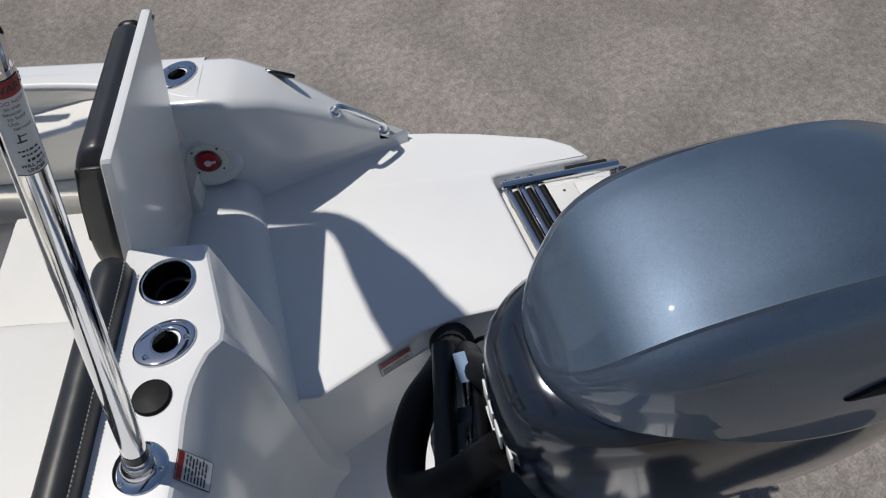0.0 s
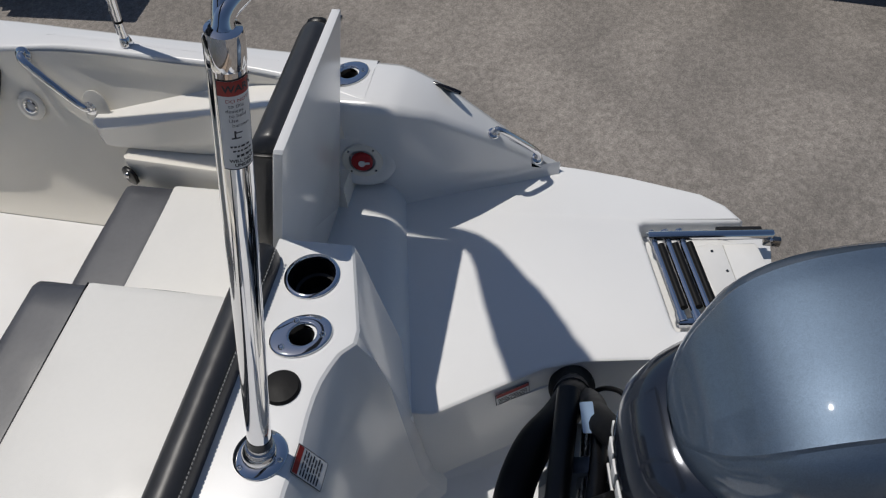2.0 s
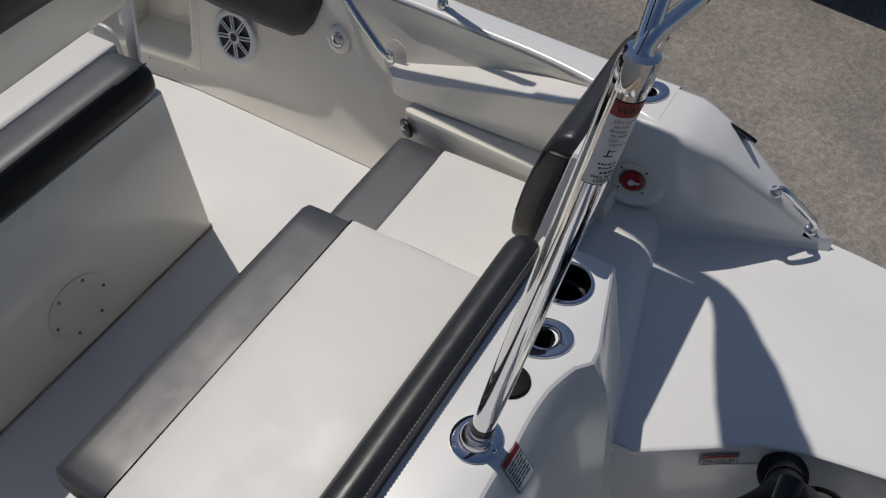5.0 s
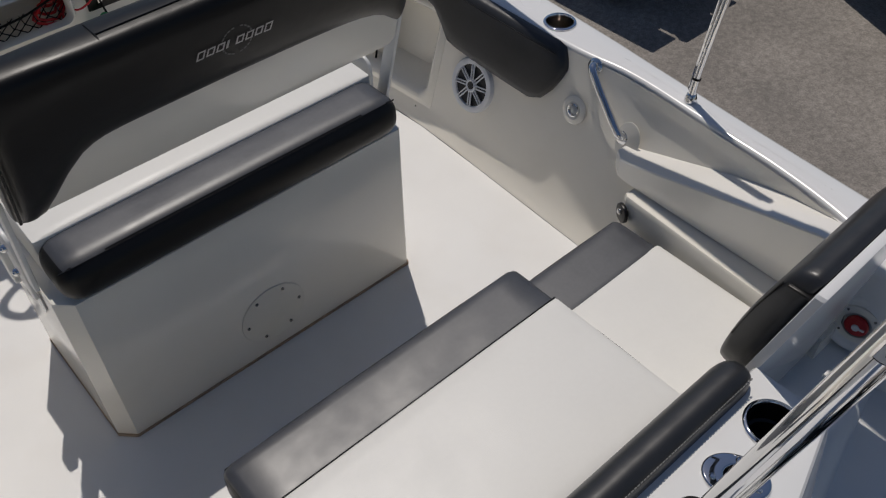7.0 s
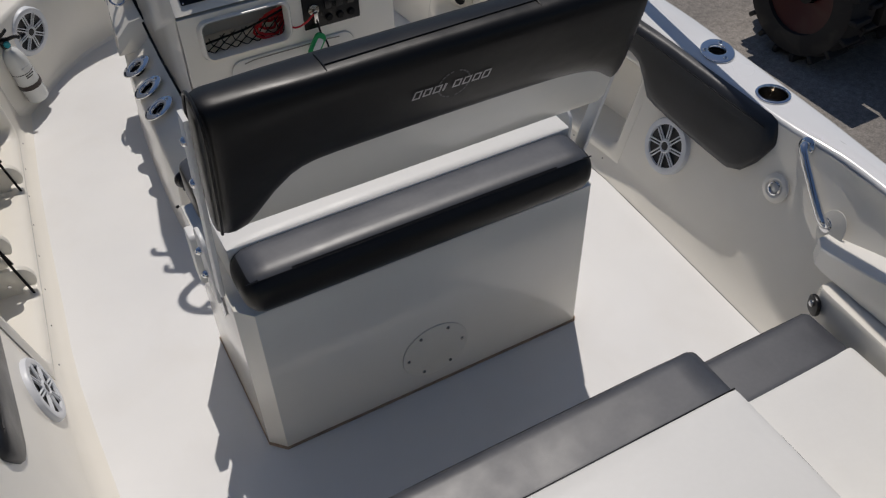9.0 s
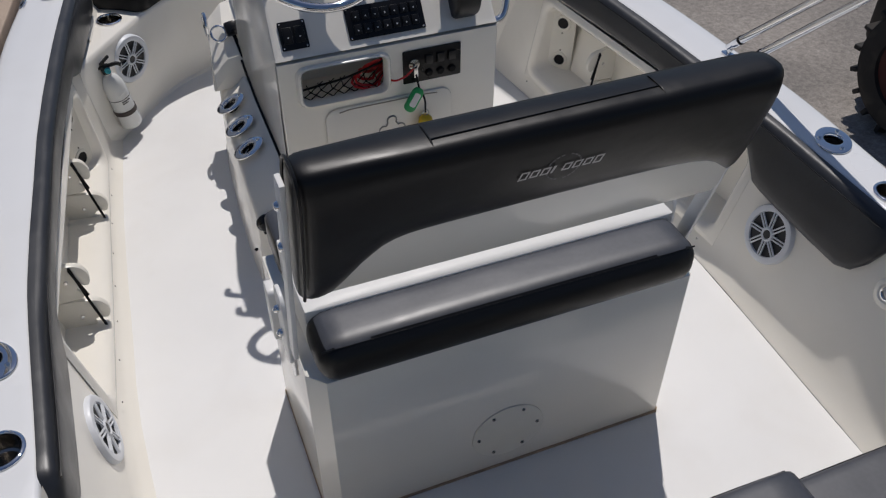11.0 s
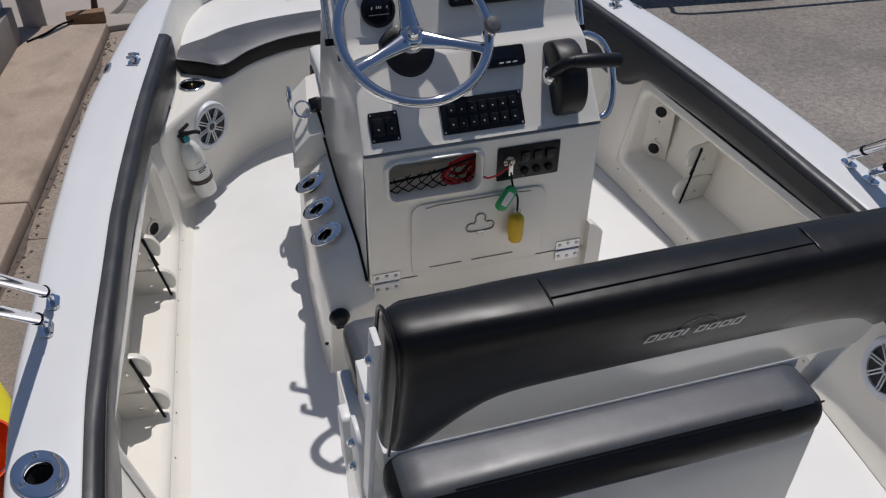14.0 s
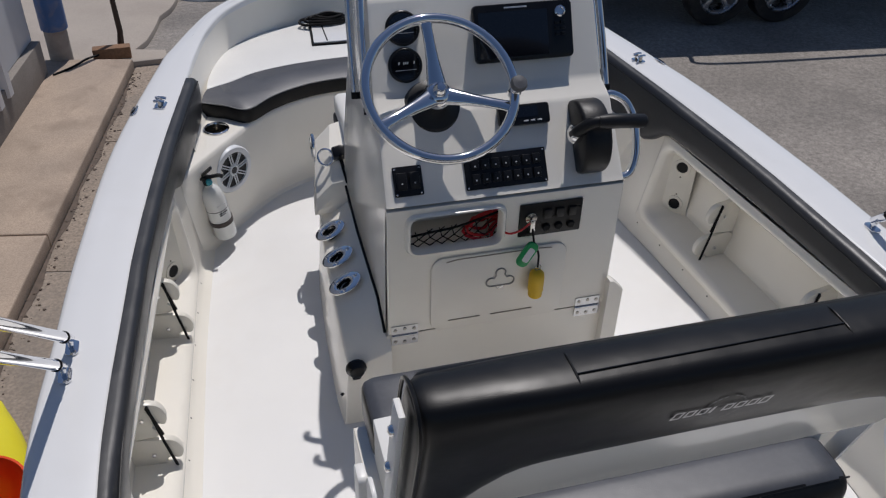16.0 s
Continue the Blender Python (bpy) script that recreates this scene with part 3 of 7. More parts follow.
def piping(pts, r=0.003, closed=False):
    return tube(catmull(pts, 4) if len(pts) > 2 else pts, r, 6, closed)


def screw_head(r=0.0045):
    bm = lathe([(r, 0), (r * 0.9, r * 0.35), (r * 0.55, r * 0.6), (r * 0.5, r * 0.35), (0, r * 0.35)], 10)
    return bm


def rod_holder(m, label, turn=0.0, size=1.0, group="rod holders", tilt=18.0):
    """Polished oval flange with a slanted dark tube and three screws."""
    t = thing("rod_holder", label, "rod holder", group, m @ pose(0, 0, 0, 0, 0, turn))
    n, w, h = 40, 0.058 * size, 0.044 * size
    hole = 0.0235 * size
    off = 0.004
    rings = []
    for k, (s, z) in enumerate(((1.0, 0.0), (1.0, 0.002), (0.97, 0.0040), (0.92, 0.0046))):
        rings.append([(w * s * math.cos(a), h * s * math.sin(a), z) for a in np.linspace(0, 2 * math.pi, n, endpoint=False)])
    for rr, z in ((1.12, 0.0046), (1.04, 0.0044), (0.98, 0.0025), (0.96, -0.012)):
        rings.append([(off + hole * rr * 1.1 * math.cos(a), hole * rr * math.sin(a), z) for a in np.linspace(0, 2 * math.pi, n, endpoint=False)])
    part("flange", loft(rings, caps=False), STEEL, t, "polished stainless oval flange", smooth=50)
    deep = []
    for d in (0.010, 0.05, 0.11):
        deep.append([(off + math.tan(radians(tilt)) * -d + hole * 0.97 * 1.1 * math.cos(a), hole * 0.97 * math.sin(a), -d) for a in np.linspace(0, 2 * math.pi, 24, endpoint=False)])
    bm = loft(deep, caps=False)
    bm.faces.new([bm.verts.new(p) for p in deep[-1]])
    part("tube", bm, HOLE, t, "dark inside of the tube")
    for a in (90, 205, 335):
        p = Matrix.Translation((w * 0.72 * math.cos(radians(a)), h * 0.74 * math.sin(radians(a)), 0.0046))
        part("screw", screw_head(0.0062 * size), STEEL, t, at=p)
    return t


def cup_holder(m, r, label, depth=0.075, inside=None):
    t = thing("cup_holder", label, "cup holder", "cup holders", m)
    part("rim", lathe([(r, 0.0), (r, 0.002), (r - 0.003, 0.0045), (r - 0.007, 0.0045), (r - 0.009, 0.002), (r - 0.0095, -0.01)], 40), STEEL, t, "polished stainless rim")
    bm = lathe([(r - 0.0095, -0.001), (r - 0.012, -depth * 0.55), (r - 0.018, -depth * 0.58), (r - 0.020, -depth), (0.004, -depth)], 40)
    part("cup", bm, inside or DARKSTEEL, t, "dark reflecting metal cup", fix=True)
    return t


def speaker(m, group_label):
    """Round marine speaker: grey ring, ten double spokes, hub and black cone."""
    t = thing("speaker", group_label, "speaker", "cockpit speakers", m)
    part("ring", lathe([(0.088, -0.01), (0.088, 0.006), (0.084, 0.012), (0.075, 0.014), (0.067, 0.012), (0.0655, 0.005)], 48), GREYPOLY, t, "light grey outer ring")
    part("cone", lathe([(0.066, 0.0065), (0.045, 0.004), (0.02, 0.0035), (0.003, 0.0035)], 40), CONE, t, "black speaker cone")
    part("hub", lathe([(0.021, 0.005), (0.021, 0.013), (0.017, 0.016), (0.013, 0.013), (0.002, 0.010)], 24), GREYPOLY, t)
    part("hub_cap", lathe([(0.013, 0.0132), (0.008, 0.0138), (0.001, 0.014)], 18), CONE, t)
    for k in range(8):
        bm = merge(rbox(0.0185, 0.069, 0.0016, 0.0056, 0.008, 0.0130, 0.0008, 1), rbox(0.0185, 0.069, -0.0078, -0.0038, 0.008, 0.0130, 0.0008, 1))
        part("spoke", bm, GREYPOLY, t, at=pose(0, 0, 0, 0, 0, 45 * k + 10))
    return t


def grab_handle(p0, p1, out, rise, label, r=0.009):
    """A bent stainless handle between two feet."""
    p0, p1, out = Vector(p0), Vector(p1), Vector(out).normalized()
    t = thing("handrail", label, "grab handle")
    along = p1 - p0
    pts = [p0, p0 + out * rise * 0.55, p0 + along * 0.10 + out * rise, p0 + along * 0.5 + out * rise * 1.12, p0 + along * 0.90 + out * rise, p1 + out * rise * 0.55, p1]
    part("bar", tube(catmull(pts, 6), r, 12), STEEL, t, "polished stainless bar")
    for p in (p0, p1):
        part("foot", lathe([(r * 2.0, 0), (r * 2.0, 0.002), (r * 1.7, 0.005), (r * 1.1, 0.007)], 20), STEEL, t, at=facing(p, out, (0, 1, 0.01)))
    return t


def bars(width, rows, height, gap, seed, mat_parent, name="print", mat=None, z=0.0):
    """Lines of print too small to read."""
    rng = random.Random(seed)
    bm = bmesh.new()
    for k in range(rows):
        x, y = -width / 2, -k * (height + gap)
        while x < width / 2 - 0.002:
            w = min(rng.uniform(0.15, 0.4) * width, width / 2 - x)
            bm.faces.new([bm.verts.new(p) for p in ((x, y, z), (x + w, y, z), (x + w, y + height, z), (x, y + height, z))])
            x += w + 0.05 * width
    return part(name, bm, mat or INK, mat_parent, smooth=0)


def plate_of(w, h, d, r=0.003):
    return extrude(rounded(w, h, r, 3), d)


# ---- leaning seat with swing backrest ----
seat = thing("leaning_seat", "cream fibreglass seat box with black swing backrest, standing on the deck", "boat seat")
foot = [(-0.455, 0.0), (0.392, 0.0), (0.40, 0.008), (0.40, 0.42), (-0.49, 0.42), (-0.49, 0.036)]
part("box", extrude(foot, 0.49, 0.004), CREAM, seat, "cream glossy fibreglass box", smooth=25)
part("caulk", moved(extrude([(x * 1.005 - 0.0, y - 0.004 if y < 0.2 else y + 0.004) for x, y in foot], 0.006), Matrix.Translation((0, 0, 0.0005))), material("stained_caulk", (0.34, 0.25, 0.17), 0.7, var=0.3, scale=15), seat, "brown-stained caulk line")
hatch = part("access_plate", moved(extrude(circle(0.088, 40, 0.092), 0.004, 0.0012), facing((-0.040, 0.0, 0.135), (0, -1, 0))), CREAMPOLY, seat, "round cream access plate with six screws")
for k in range(6):
    a = radians(60 * k + 62)
    part("screw", screw_head(0.005), DARKSTEEL, hatch, at=facing((-0.040 + 0.076 * math.cos(a), -0.004, 0.135 + 0.074 * math.sin(a)), (0, -1, 0)))
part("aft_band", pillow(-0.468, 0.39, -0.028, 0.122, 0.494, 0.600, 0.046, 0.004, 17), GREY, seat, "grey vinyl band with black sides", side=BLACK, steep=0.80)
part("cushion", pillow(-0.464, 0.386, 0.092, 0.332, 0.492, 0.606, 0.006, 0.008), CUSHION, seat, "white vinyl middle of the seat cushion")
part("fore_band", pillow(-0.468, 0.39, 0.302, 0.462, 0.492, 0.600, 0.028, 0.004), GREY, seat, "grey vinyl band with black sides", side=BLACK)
part("piping", tube(catmull([(-0.438, -0.0065, 0.5905), (-0.425, -0.0092, 0.5912), (0.0, -0.0095, 0.5920), (0.347, -0.0092, 0.5912), (0.360, -0.0065, 0.5905)], 6), 0.0016, 6), BLACK, seat)


def back_y(z):
    return 0.03 - 0.27 * (z - 0.73)


def back_panel(x0, x1, e0, e1, thick=0.057):
    """A section of the backrest pad; e0, e1: how strongly its ends are rounded off."""
    low = curve_of([(0.0, 0.868), (0.15, 0.866), (0.268, 0.863), (0.319, 0.853), (0.354, 0.828), (0.389, 0.785), (0.413, 0.750), (0.430, 0.733), (0.452, 0.727), (0.49, 0.727)])
    low_stb = curve_of([(-0.05, 0.868), (0.15, 0.866), (0.26, 0.860), (0.32, 0.846), (0.355, 0.822), (0.375, 0.803), (0.40, 0.795)])
    top = 1.075
    rings = []
    w = x1 - x0
    for u in (0, 0.006, 0.02, 0.045, 0.09, 0.15, 0.25, 0.35, 0.5, 0.65, 0.75, 0.85, 0.91, 0.955, 0.98, 0.994, 1):
        x = x0 + w * u
        a, b = u * w, (1 - u) * w
        s = 1.0
        for d, e in ((a, e0), (b, e1)):
            if d < e:
                s = min(s, math.sqrt(max(0.0, 1 - (1 - d / e) ** 2)) * 0.5 + 0.5)
        zb, zt = low(-x) if x < -0.041 else low_stb(x), top
        ring = []
        h = zt - zb
        for k in range(28):
            a2 = 2 * math.pi * k / 28
            cy = math.copysign(abs(math.cos(a2)) ** 0.55, math.cos(a2))
            cz = math.copysign(abs(math.sin(a2)) ** 0.55, math.sin(a2))
            z = (zb + zt) / 2 + cz * (h / 2 - (1 - s) * 0.02)
            belly = 1.0 + 0.10 * (z - zb) / h
            ring.append((x, back_y(z) + cy * thick * s * belly, z))
        rings.append(ring)
    return loft(rings)


for name, x0, x1, e0, e1 in (("side_panel", -0.482, -0.262, 0.03, 0.0), ("centre_panel", -0.262, 0.151, 0.0, 0.0), ("side_panel", 0.151, 0.400, 0.0, 0.03)):
    part(name, back_panel(x0, x1, e0, e1), BLACK, seat, "glossy black vinyl backrest panel", smooth=70)
fore = []
for x, k in ((-0.458, 0.6), (-0.452, 0.85), (-0.44, 1.0), (-0.40, 1.0), (-0.36, 1.0), (-0.32, 1.0), (-0.2, 1.0), (0.2, 1.0), (0.28, 1.0), (0.32, 1.0), (0.34, 1.0), (0.358, 1.0), (0.370, 0.85), (0.376, 0.6)):
    lo, hi = 0.90, 1.025
    fore.append([(x, back_y((lo + hi) / 2 + (hi - lo) / 2 * cz) + 0.062 + 0.024 * cy * k, (lo + hi) / 2 + ((hi - lo) / 2 - 0.015 * (1 - k)) * cz) for cy, cz in ((math.copysign(abs(math.cos(a)) ** 0.5, math.cos(a)), math.copysign(abs(math.sin(a)) ** 0.5, math.sin(a))) for a in np.linspace(0, 2 * math.pi, 28, endpoint=False))])
part("fore_pad", loft(fore), BLACK, seat, "black vinyl pad on the forward side", smooth=70)
for sx in (1, -1):
    hx = 0.0 if sx < 0 else 0.082  # the seat box is narrower to starboard
    ring = [(sx * (0.479 - hx), back_y(z) + dy, z) for dy, z in ((-0.052, 0.76), (-0.058, 0.85), (-0.060, 0.95), (-0.058, 1.02), (-0.040, 1.062), (0.0, 1.076), (0.040, 1.062), (0.055, 1.02), (0.055, 0.9), (0.05, 0.78))]
    if sx < 0:
        part("backrest_piping", piping(ring, 0.0032), BLACK, seat)
    # flat arm with bolts, pivot plate and wing knobs
    px = sx * (0.490 - hx)
    az = 1.045 if sx < 0 else 0.90
    arm = [(0.112, 0.50), (0.112 - 0.036, 0.50), (back_y(az) - 0.018, az), (back_y(az) + 0.018, az)]
    bm = extrude([(y, z) for y, z in arm], 0.010, 0.002)
    part("arm", moved(bm, Matrix(((0, 0, sx, px), (1, 0, 0, 0), (0, 1, 0, 0), (0, 0, 0, 1)))), POLY, seat, "white flat backrest arm")
    for z in (0.985, 0.875) if sx < 0 else (0.875,):
        part("bolt", lathe([(0.009, 0), (0.009, 0.003), (0.006, 0.007), (0.001, 0.008)], 14), STEEL, seat, at=facing((px + sx * 0.010, back_y(z), z), (sx, 0, 0)))
    bm = extrude([(0.165 + u, 0.515 + v) for u, v in rounded(0.075, 0.20, 0.03, 5)], 0.010, 0.003)
    pivot = part("pivot_plate", moved(bm, Matrix(((0, 0, sx, sx * (0.492 - hx)), (1, 0, 0, 0), (0, 1, 0, 0), (0, 0, 0, 1)))), POLY, seat, "white pivot plate")
    for y, z in ((0.165, 0.565), (0.170, 0.49)):
        part("wing_knob", merge(lathe([(0.009, 0), (0.009, 0.007), (0.006, 0.011), (0.001, 0.011)], 14), rbox(-0.011, 0.011, -0.003, 0.003, 0.006, 0.013, 0.002)), STEEL, pivot, "chrome wing knob", at=facing((sx * (0.502 - hx), y, z), (sx, 0, 0)) @ pose(0, 0, 0, 0, 0, 40))
    bm = extrude([(0.26 + u, 0.47 + v) for u, v in rounded(0.05, 0.15, 0.012, 4)], 0.02, 0.003)
    part("stop_block", moved(bm, Matrix(((0, 0, sx, sx * (0.492 - hx)), (1, 0, 0, 0), (0, 1, 0, 0), (0, 0, 0, 1)))), POLY, seat, "white stop block")
    bm = extrude([(0.12, 0.40), (0.155, 0.36), (0.17, 0.38), (0.16, 0.47), (0.12, 0.47)], 0.004)
    part("bracket", moved(bm, Matrix(((0, 0, sx, sx * (0.491 - hx)), (1, 0, 0, 0), (0, 1, 0, 0), (0, 0, 0, 1)))), BRUSHED, seat, "brushed steel bracket")
    # folding foot loops on the forward edge
    part("foot_loop", tube(catmull([(sx * 0.38, 0.42, 0.30), (sx * 0.385, 0.49, 0.30), (sx * 0.385, 0.51, 0.27), (sx * 0.385, 0.49, 0.24), (sx * 0.38, 0.42, 0.24)], 5), 0.008, 8), STEEL, seat)
# seams and stitching of the backrest
for x in (-0.262, 0.151):
    part("seam", piping([(x, back_y(z) + dy, z) for dy, z in ((-0.0535, 1.045), (-0.045, 1.062), (-0.022, 1.0745), (0.0, 1.0755), (0.022, 1.0745), (0.042, 1.064))], 0.0017), BLACK, seat)
part("seam", tube([(-0.262, back_y(1.0755) - 0.016, 1.0758), (0.151, back_y(1.0755) - 0.010, 1.0757)], 0.0013, 6), SATIN, seat)
part("back_board", moved(extrude([(-0.462, 0.777), (-0.455, 0.770), (0.366, 0.770), (0.380, 0.784), (0.380, 1.0), (-0.462, 1.0)], 0.032, 0.003), facing((0, 0.03 + 0.27 * 0.73, 0), (0, -0.966, -0.26), (0, -0.26, 0.966)) @ Matrix.Translation((0, 0.02, 0.010))), CREAM, seat, "cream rigid board behind the backrest pad")


def emblem():
    """A badge: a broken gear ring crossed by a slanted band of plain blocks."""
    ring = bmesh.new()
    for k in range(22):
        if k % 11 in (0, 5):
            continue
        a0, a1 = 2 * math.pi * k / 22, 2 * math.pi * (k + 0.75) / 22
        for r0, r1 in ((0.030, 0.0335),):
            ring.faces.new([ring.verts.new((r * math.cos(a), r * math.sin(a), 0.0008)) for r, a in ((r0, a0), (r1, a0), (r1, a1), (r0, a1))])
    blocks = []
    for k in range(8):
        x0, w, h, t = -0.0820 + k * 0.0200, 0.0158 if k != 3 else 0.005, 0.0088 + 0.0010 * (k in (0, 7)), 0.0033
        bm = bmesh.new()
        for a0, a1, b0, b1 in ((0, w, -h, -h + t), (0, w, h - t, h), (0, t, -h + t, h - t), (w - t, w, -h + t, h - t)):
            bm.faces.new([bm.verts.new((x0 + u + 0.30 * v, v, 0.0016)) for u, v in ((a0, b0), (a1, b0), (a1, b1), (a0, b1))])
        blocks.append(bm)
    return ring, blocks


ring, blocks = emblem()
z = 0.974
badge = part("badge", ring, material("dark_thread", (0.10, 0.10, 0.105), 0.5, var=0.1), seat, "dark grey embroidered ring", smooth=0, at=facing((-0.03, back_y(z) - 0.0607, z), (0, -1, -0.27)))
for bm in blocks:
    part("block", bm, SILVER, badge, "embroidered silver block", smooth=0)

# ---- stern bench ----
bench = thing("bench_cushion", "white vinyl bench cushion with charcoal front band, on the stern bench", "cushion", "bench cushions")
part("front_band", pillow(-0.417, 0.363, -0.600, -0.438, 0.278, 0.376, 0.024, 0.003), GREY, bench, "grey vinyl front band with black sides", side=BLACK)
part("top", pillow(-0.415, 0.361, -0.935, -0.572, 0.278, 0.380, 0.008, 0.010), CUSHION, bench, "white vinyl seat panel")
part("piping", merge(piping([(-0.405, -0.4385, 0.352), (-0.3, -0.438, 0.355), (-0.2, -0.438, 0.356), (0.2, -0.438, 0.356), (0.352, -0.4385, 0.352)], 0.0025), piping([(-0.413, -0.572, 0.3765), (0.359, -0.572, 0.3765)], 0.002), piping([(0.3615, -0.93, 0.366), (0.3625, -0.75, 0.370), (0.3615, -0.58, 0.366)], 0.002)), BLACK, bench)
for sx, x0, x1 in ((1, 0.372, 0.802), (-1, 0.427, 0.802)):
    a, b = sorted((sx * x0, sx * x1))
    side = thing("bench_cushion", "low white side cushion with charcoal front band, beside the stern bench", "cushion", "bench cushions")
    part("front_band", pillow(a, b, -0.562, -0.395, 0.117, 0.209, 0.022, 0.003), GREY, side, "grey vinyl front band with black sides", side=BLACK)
    part("top", pillow(a, b, -0.965, -0.535, 0.117, 0.212, 0.008, 0.006), CUSHION, side, "white vinyl seat panel")
    part("piping", piping([(a + 0.01, -0.3955, 0.19), ((a + b) / 2, -0.395, 0.192), (b - 0.01, -0.3955, 0.19)], 0.0025), BLACK, side)
hinge = thing("hinge", "black hinge bracket beside the low bench cushion", "hinge")
part("ear", moved(extrude([(u, v) for u, v in rounded(0.05, 0.055, 0.02, 5)], 0.012, 0.003), facing((0.842, -0.392, 0.195), (-0.9, 0.4, 0))), PLASTIC, hinge)
part("pin", moved(lathe([(0.009, 0), (0.009, 0.006), (0.006, 0.009), (0.001, 0.009)], 14), facing((0.832, -0.387, 0.203), (-0.9, 0.4, 0))), BRUSHED, hinge)


def roll_pad(x0, x1, section, lean=0.0, n=14, rnd=0.04):
    """A long bolster with rounded ends; section: (y, z) outline."""
    cy, cz = sum(p[0] for p in section) / len(section), sum(p[1] for p in section) / len(section)
    rings = []
    w = x1 - x0
    us = [0, 0.15, 0.4, 0.7, 1.0]
    xs = [x0 + rnd * u for u in us] + list(np.linspace(x0 + rnd * 1.6, x1 - rnd * 1.6, n)) + [x1 - rnd * u for u in us[::-1]]
    for x in xs:
        d = min(x - x0, x1 - x) / rnd
        s = 0.62 + 0.38 * math.sqrt(max(0, 1 - (1 - min(d, 1)) ** 2))
        rings.append([(x, cy + (y - cy) * s, cz + (z - cz) * s) for y, z in section])
    return loft(rings)


bolster = thing("bolster_cushion", "charcoal vinyl bench backrest bolster with stitched seam, against the transom hump", "cushion")
sec = [(p.x, p.y) for p in catmull([(-0.952, 0.30, 0), (-0.942, 0.40, 0), (-0.947, 0.48, 0), (-0.965, 0.527, 0), (-0.992, 0.542, 0), (-1.014, 0.537, 0), (-1.026, 0.515, 0), (-1.028, 0.44, 0), (-1.024, 0.30, 0)], 3)]
part("pad", roll_pad(-0.84, 0.398, sec), CHARCOAL, bolster, "charcoal vinyl pad", smooth=60)
bm = bmesh.new()
for k in range(150):
    x = -0.83 + k * 0.0081
    if x < 0.385:
        m = rbox(x, x + 0.0048, -1.0255, -1.0225, 0.5115, 0.5145, 0)
        me = bpy.data.meshes.new("tmp")
        m.to_mesh(me)
        m.free()
        bm.from_mesh(me)
        bpy.data.meshes.remove(me)
part("stitching", moved(bm, Matrix.Translation((0, 0.0005, 0.012))), STITCH, bolster, "pale stitches", smooth=0)

gate = thing("seat_gate", "flip-up backrest panel in the stern passage, white board with charcoal cushion", "backrest", at=pose(0.444, -1.056, 0.0, 0, 0, 0.8))


def leaned(bm):
    """The panel leans aft towards its top, stands upright below the cushion and narrows downwards."""
    for v in bm.verts:
        v.co.y += 0.24 * (0.727 - max(v.co.z, 0.42))
        v.co.x *= 0.895 * (1 - 0.42 * max(0.0, 0.715 - v.co.z))
    return bm


board = extrude([(0.0, 0.205), (0.478, 0.205), (0.484, 0.211), (0.486, 0.42), (0.486, 0.715), (0.476, 0.727), (0.006, 0.727), (0.0, 0.721), (0.0, 0.42)], 0.020, 0.002)
part("board", leaned(moved(board, Matrix(((1, 0, 0, 0), (0, 0, 1, -0.01), (0, 1, 0, 0), (0, 0, 0, 1))))), WHITE, gate, "white board with clean edges")
sec = [(p.x, p.y) for p in catmull([(0.012, 0.40, 0), (0.055, 0.40, 0), (0.072, 0.43, 0), (0.080, 0.54, 0), (0.074, 0.66, 0), (0.060, 0.715, 0), (0.034, 0.728, 0), (0.012, 0.722, 0)], 4)]
part("pad", leaned(roll_pad(0.022, 0.452, sec, rnd=0.03)), CHARCOAL, gate, "charcoal vinyl cushion", smooth=60)
part("end_cap", leaned(rbox(0.435, 0.470, 0.011, 0.060, 0.45, 0.718, 0.016)), BLACK, gate, "black end of the cushion")
part("piping", leaned(merge(tube([(0.026, 0.065, 0.69), (0.026, 0.072, 0.6), (0.026, 0.073, 0.5)], 0.0025, 6), rbox(0.018, 0.032, 0.012, 0.056, 0.690, 0.697, 0.002))), BLACK, gate)
# black strips stand for the shaded gap along the board's far edge
part("gap_strip", leaned(merge(rbox(0.487, 0.493, -0.006, 0.008, 0.42, 0.70, 0.001), rbox(0.487, 0.493, -0.006, 0.008, 0.205, 0.42, 0.001))), SATIN, gate, "black strip for the dark gap beside the board")
part("bolt", leaned(moved(lathe([(0.006, 0), (0.005, 0.004), (0.001, 0.005)], 12), facing((0.478, -0.0105, 0.705), (0, -1, 0)))), DARKSTEEL, gate)
# panel added to keep sun from passing under the gate
part("sun_block_panel", rbox(0.445, 0.855, -0.968, -0.950, 0.10, 0.36, 0.004), CREAM, boat, "cream panel added behind the low cushion to block sun")

# ---- tow pole ----
P0, P1 = Vector((-0.02, -1.116, 0.49)), Vector((0.024, -1.272, 1.29))
AX = (P1 - P0).normalized()
pole = thing("tow_pole", "polished stainless watersports tow pole with warning label, on the transom hump", "tow pole")
base = part("base_flange", lathe([(0.046, 0), (0.046, 0.003), (0.043, 0.006), (0.030, 0.008), (0.027, 0.02), (0.023, 0.024)], 36), STEEL, pole, "polished round base", at=Matrix.Translation(P0))
for a in (20, 140, 260):
    part("screw", screw_head(0.005), STEEL, base, at=Matrix.Translation((0.038 * math.cos(radians(a)), 0.038 * math.sin(radians(a)), 0.0065)))
part("socket", tube([P0 + AX * 0.015, P0 + AX * 0.036, P0 + AX * 0.038, P0 + AX * 0.044], [0.025, 0.024, 0.021, 0.0205], 24), BRUSHED, pole, "steel base socket")
part("collar", tube([P0 + AX * 0.042, P0 + AX * 0.066], 0.0205, 24), PLASTIC, pole, "black collar")
RP = 0.0196
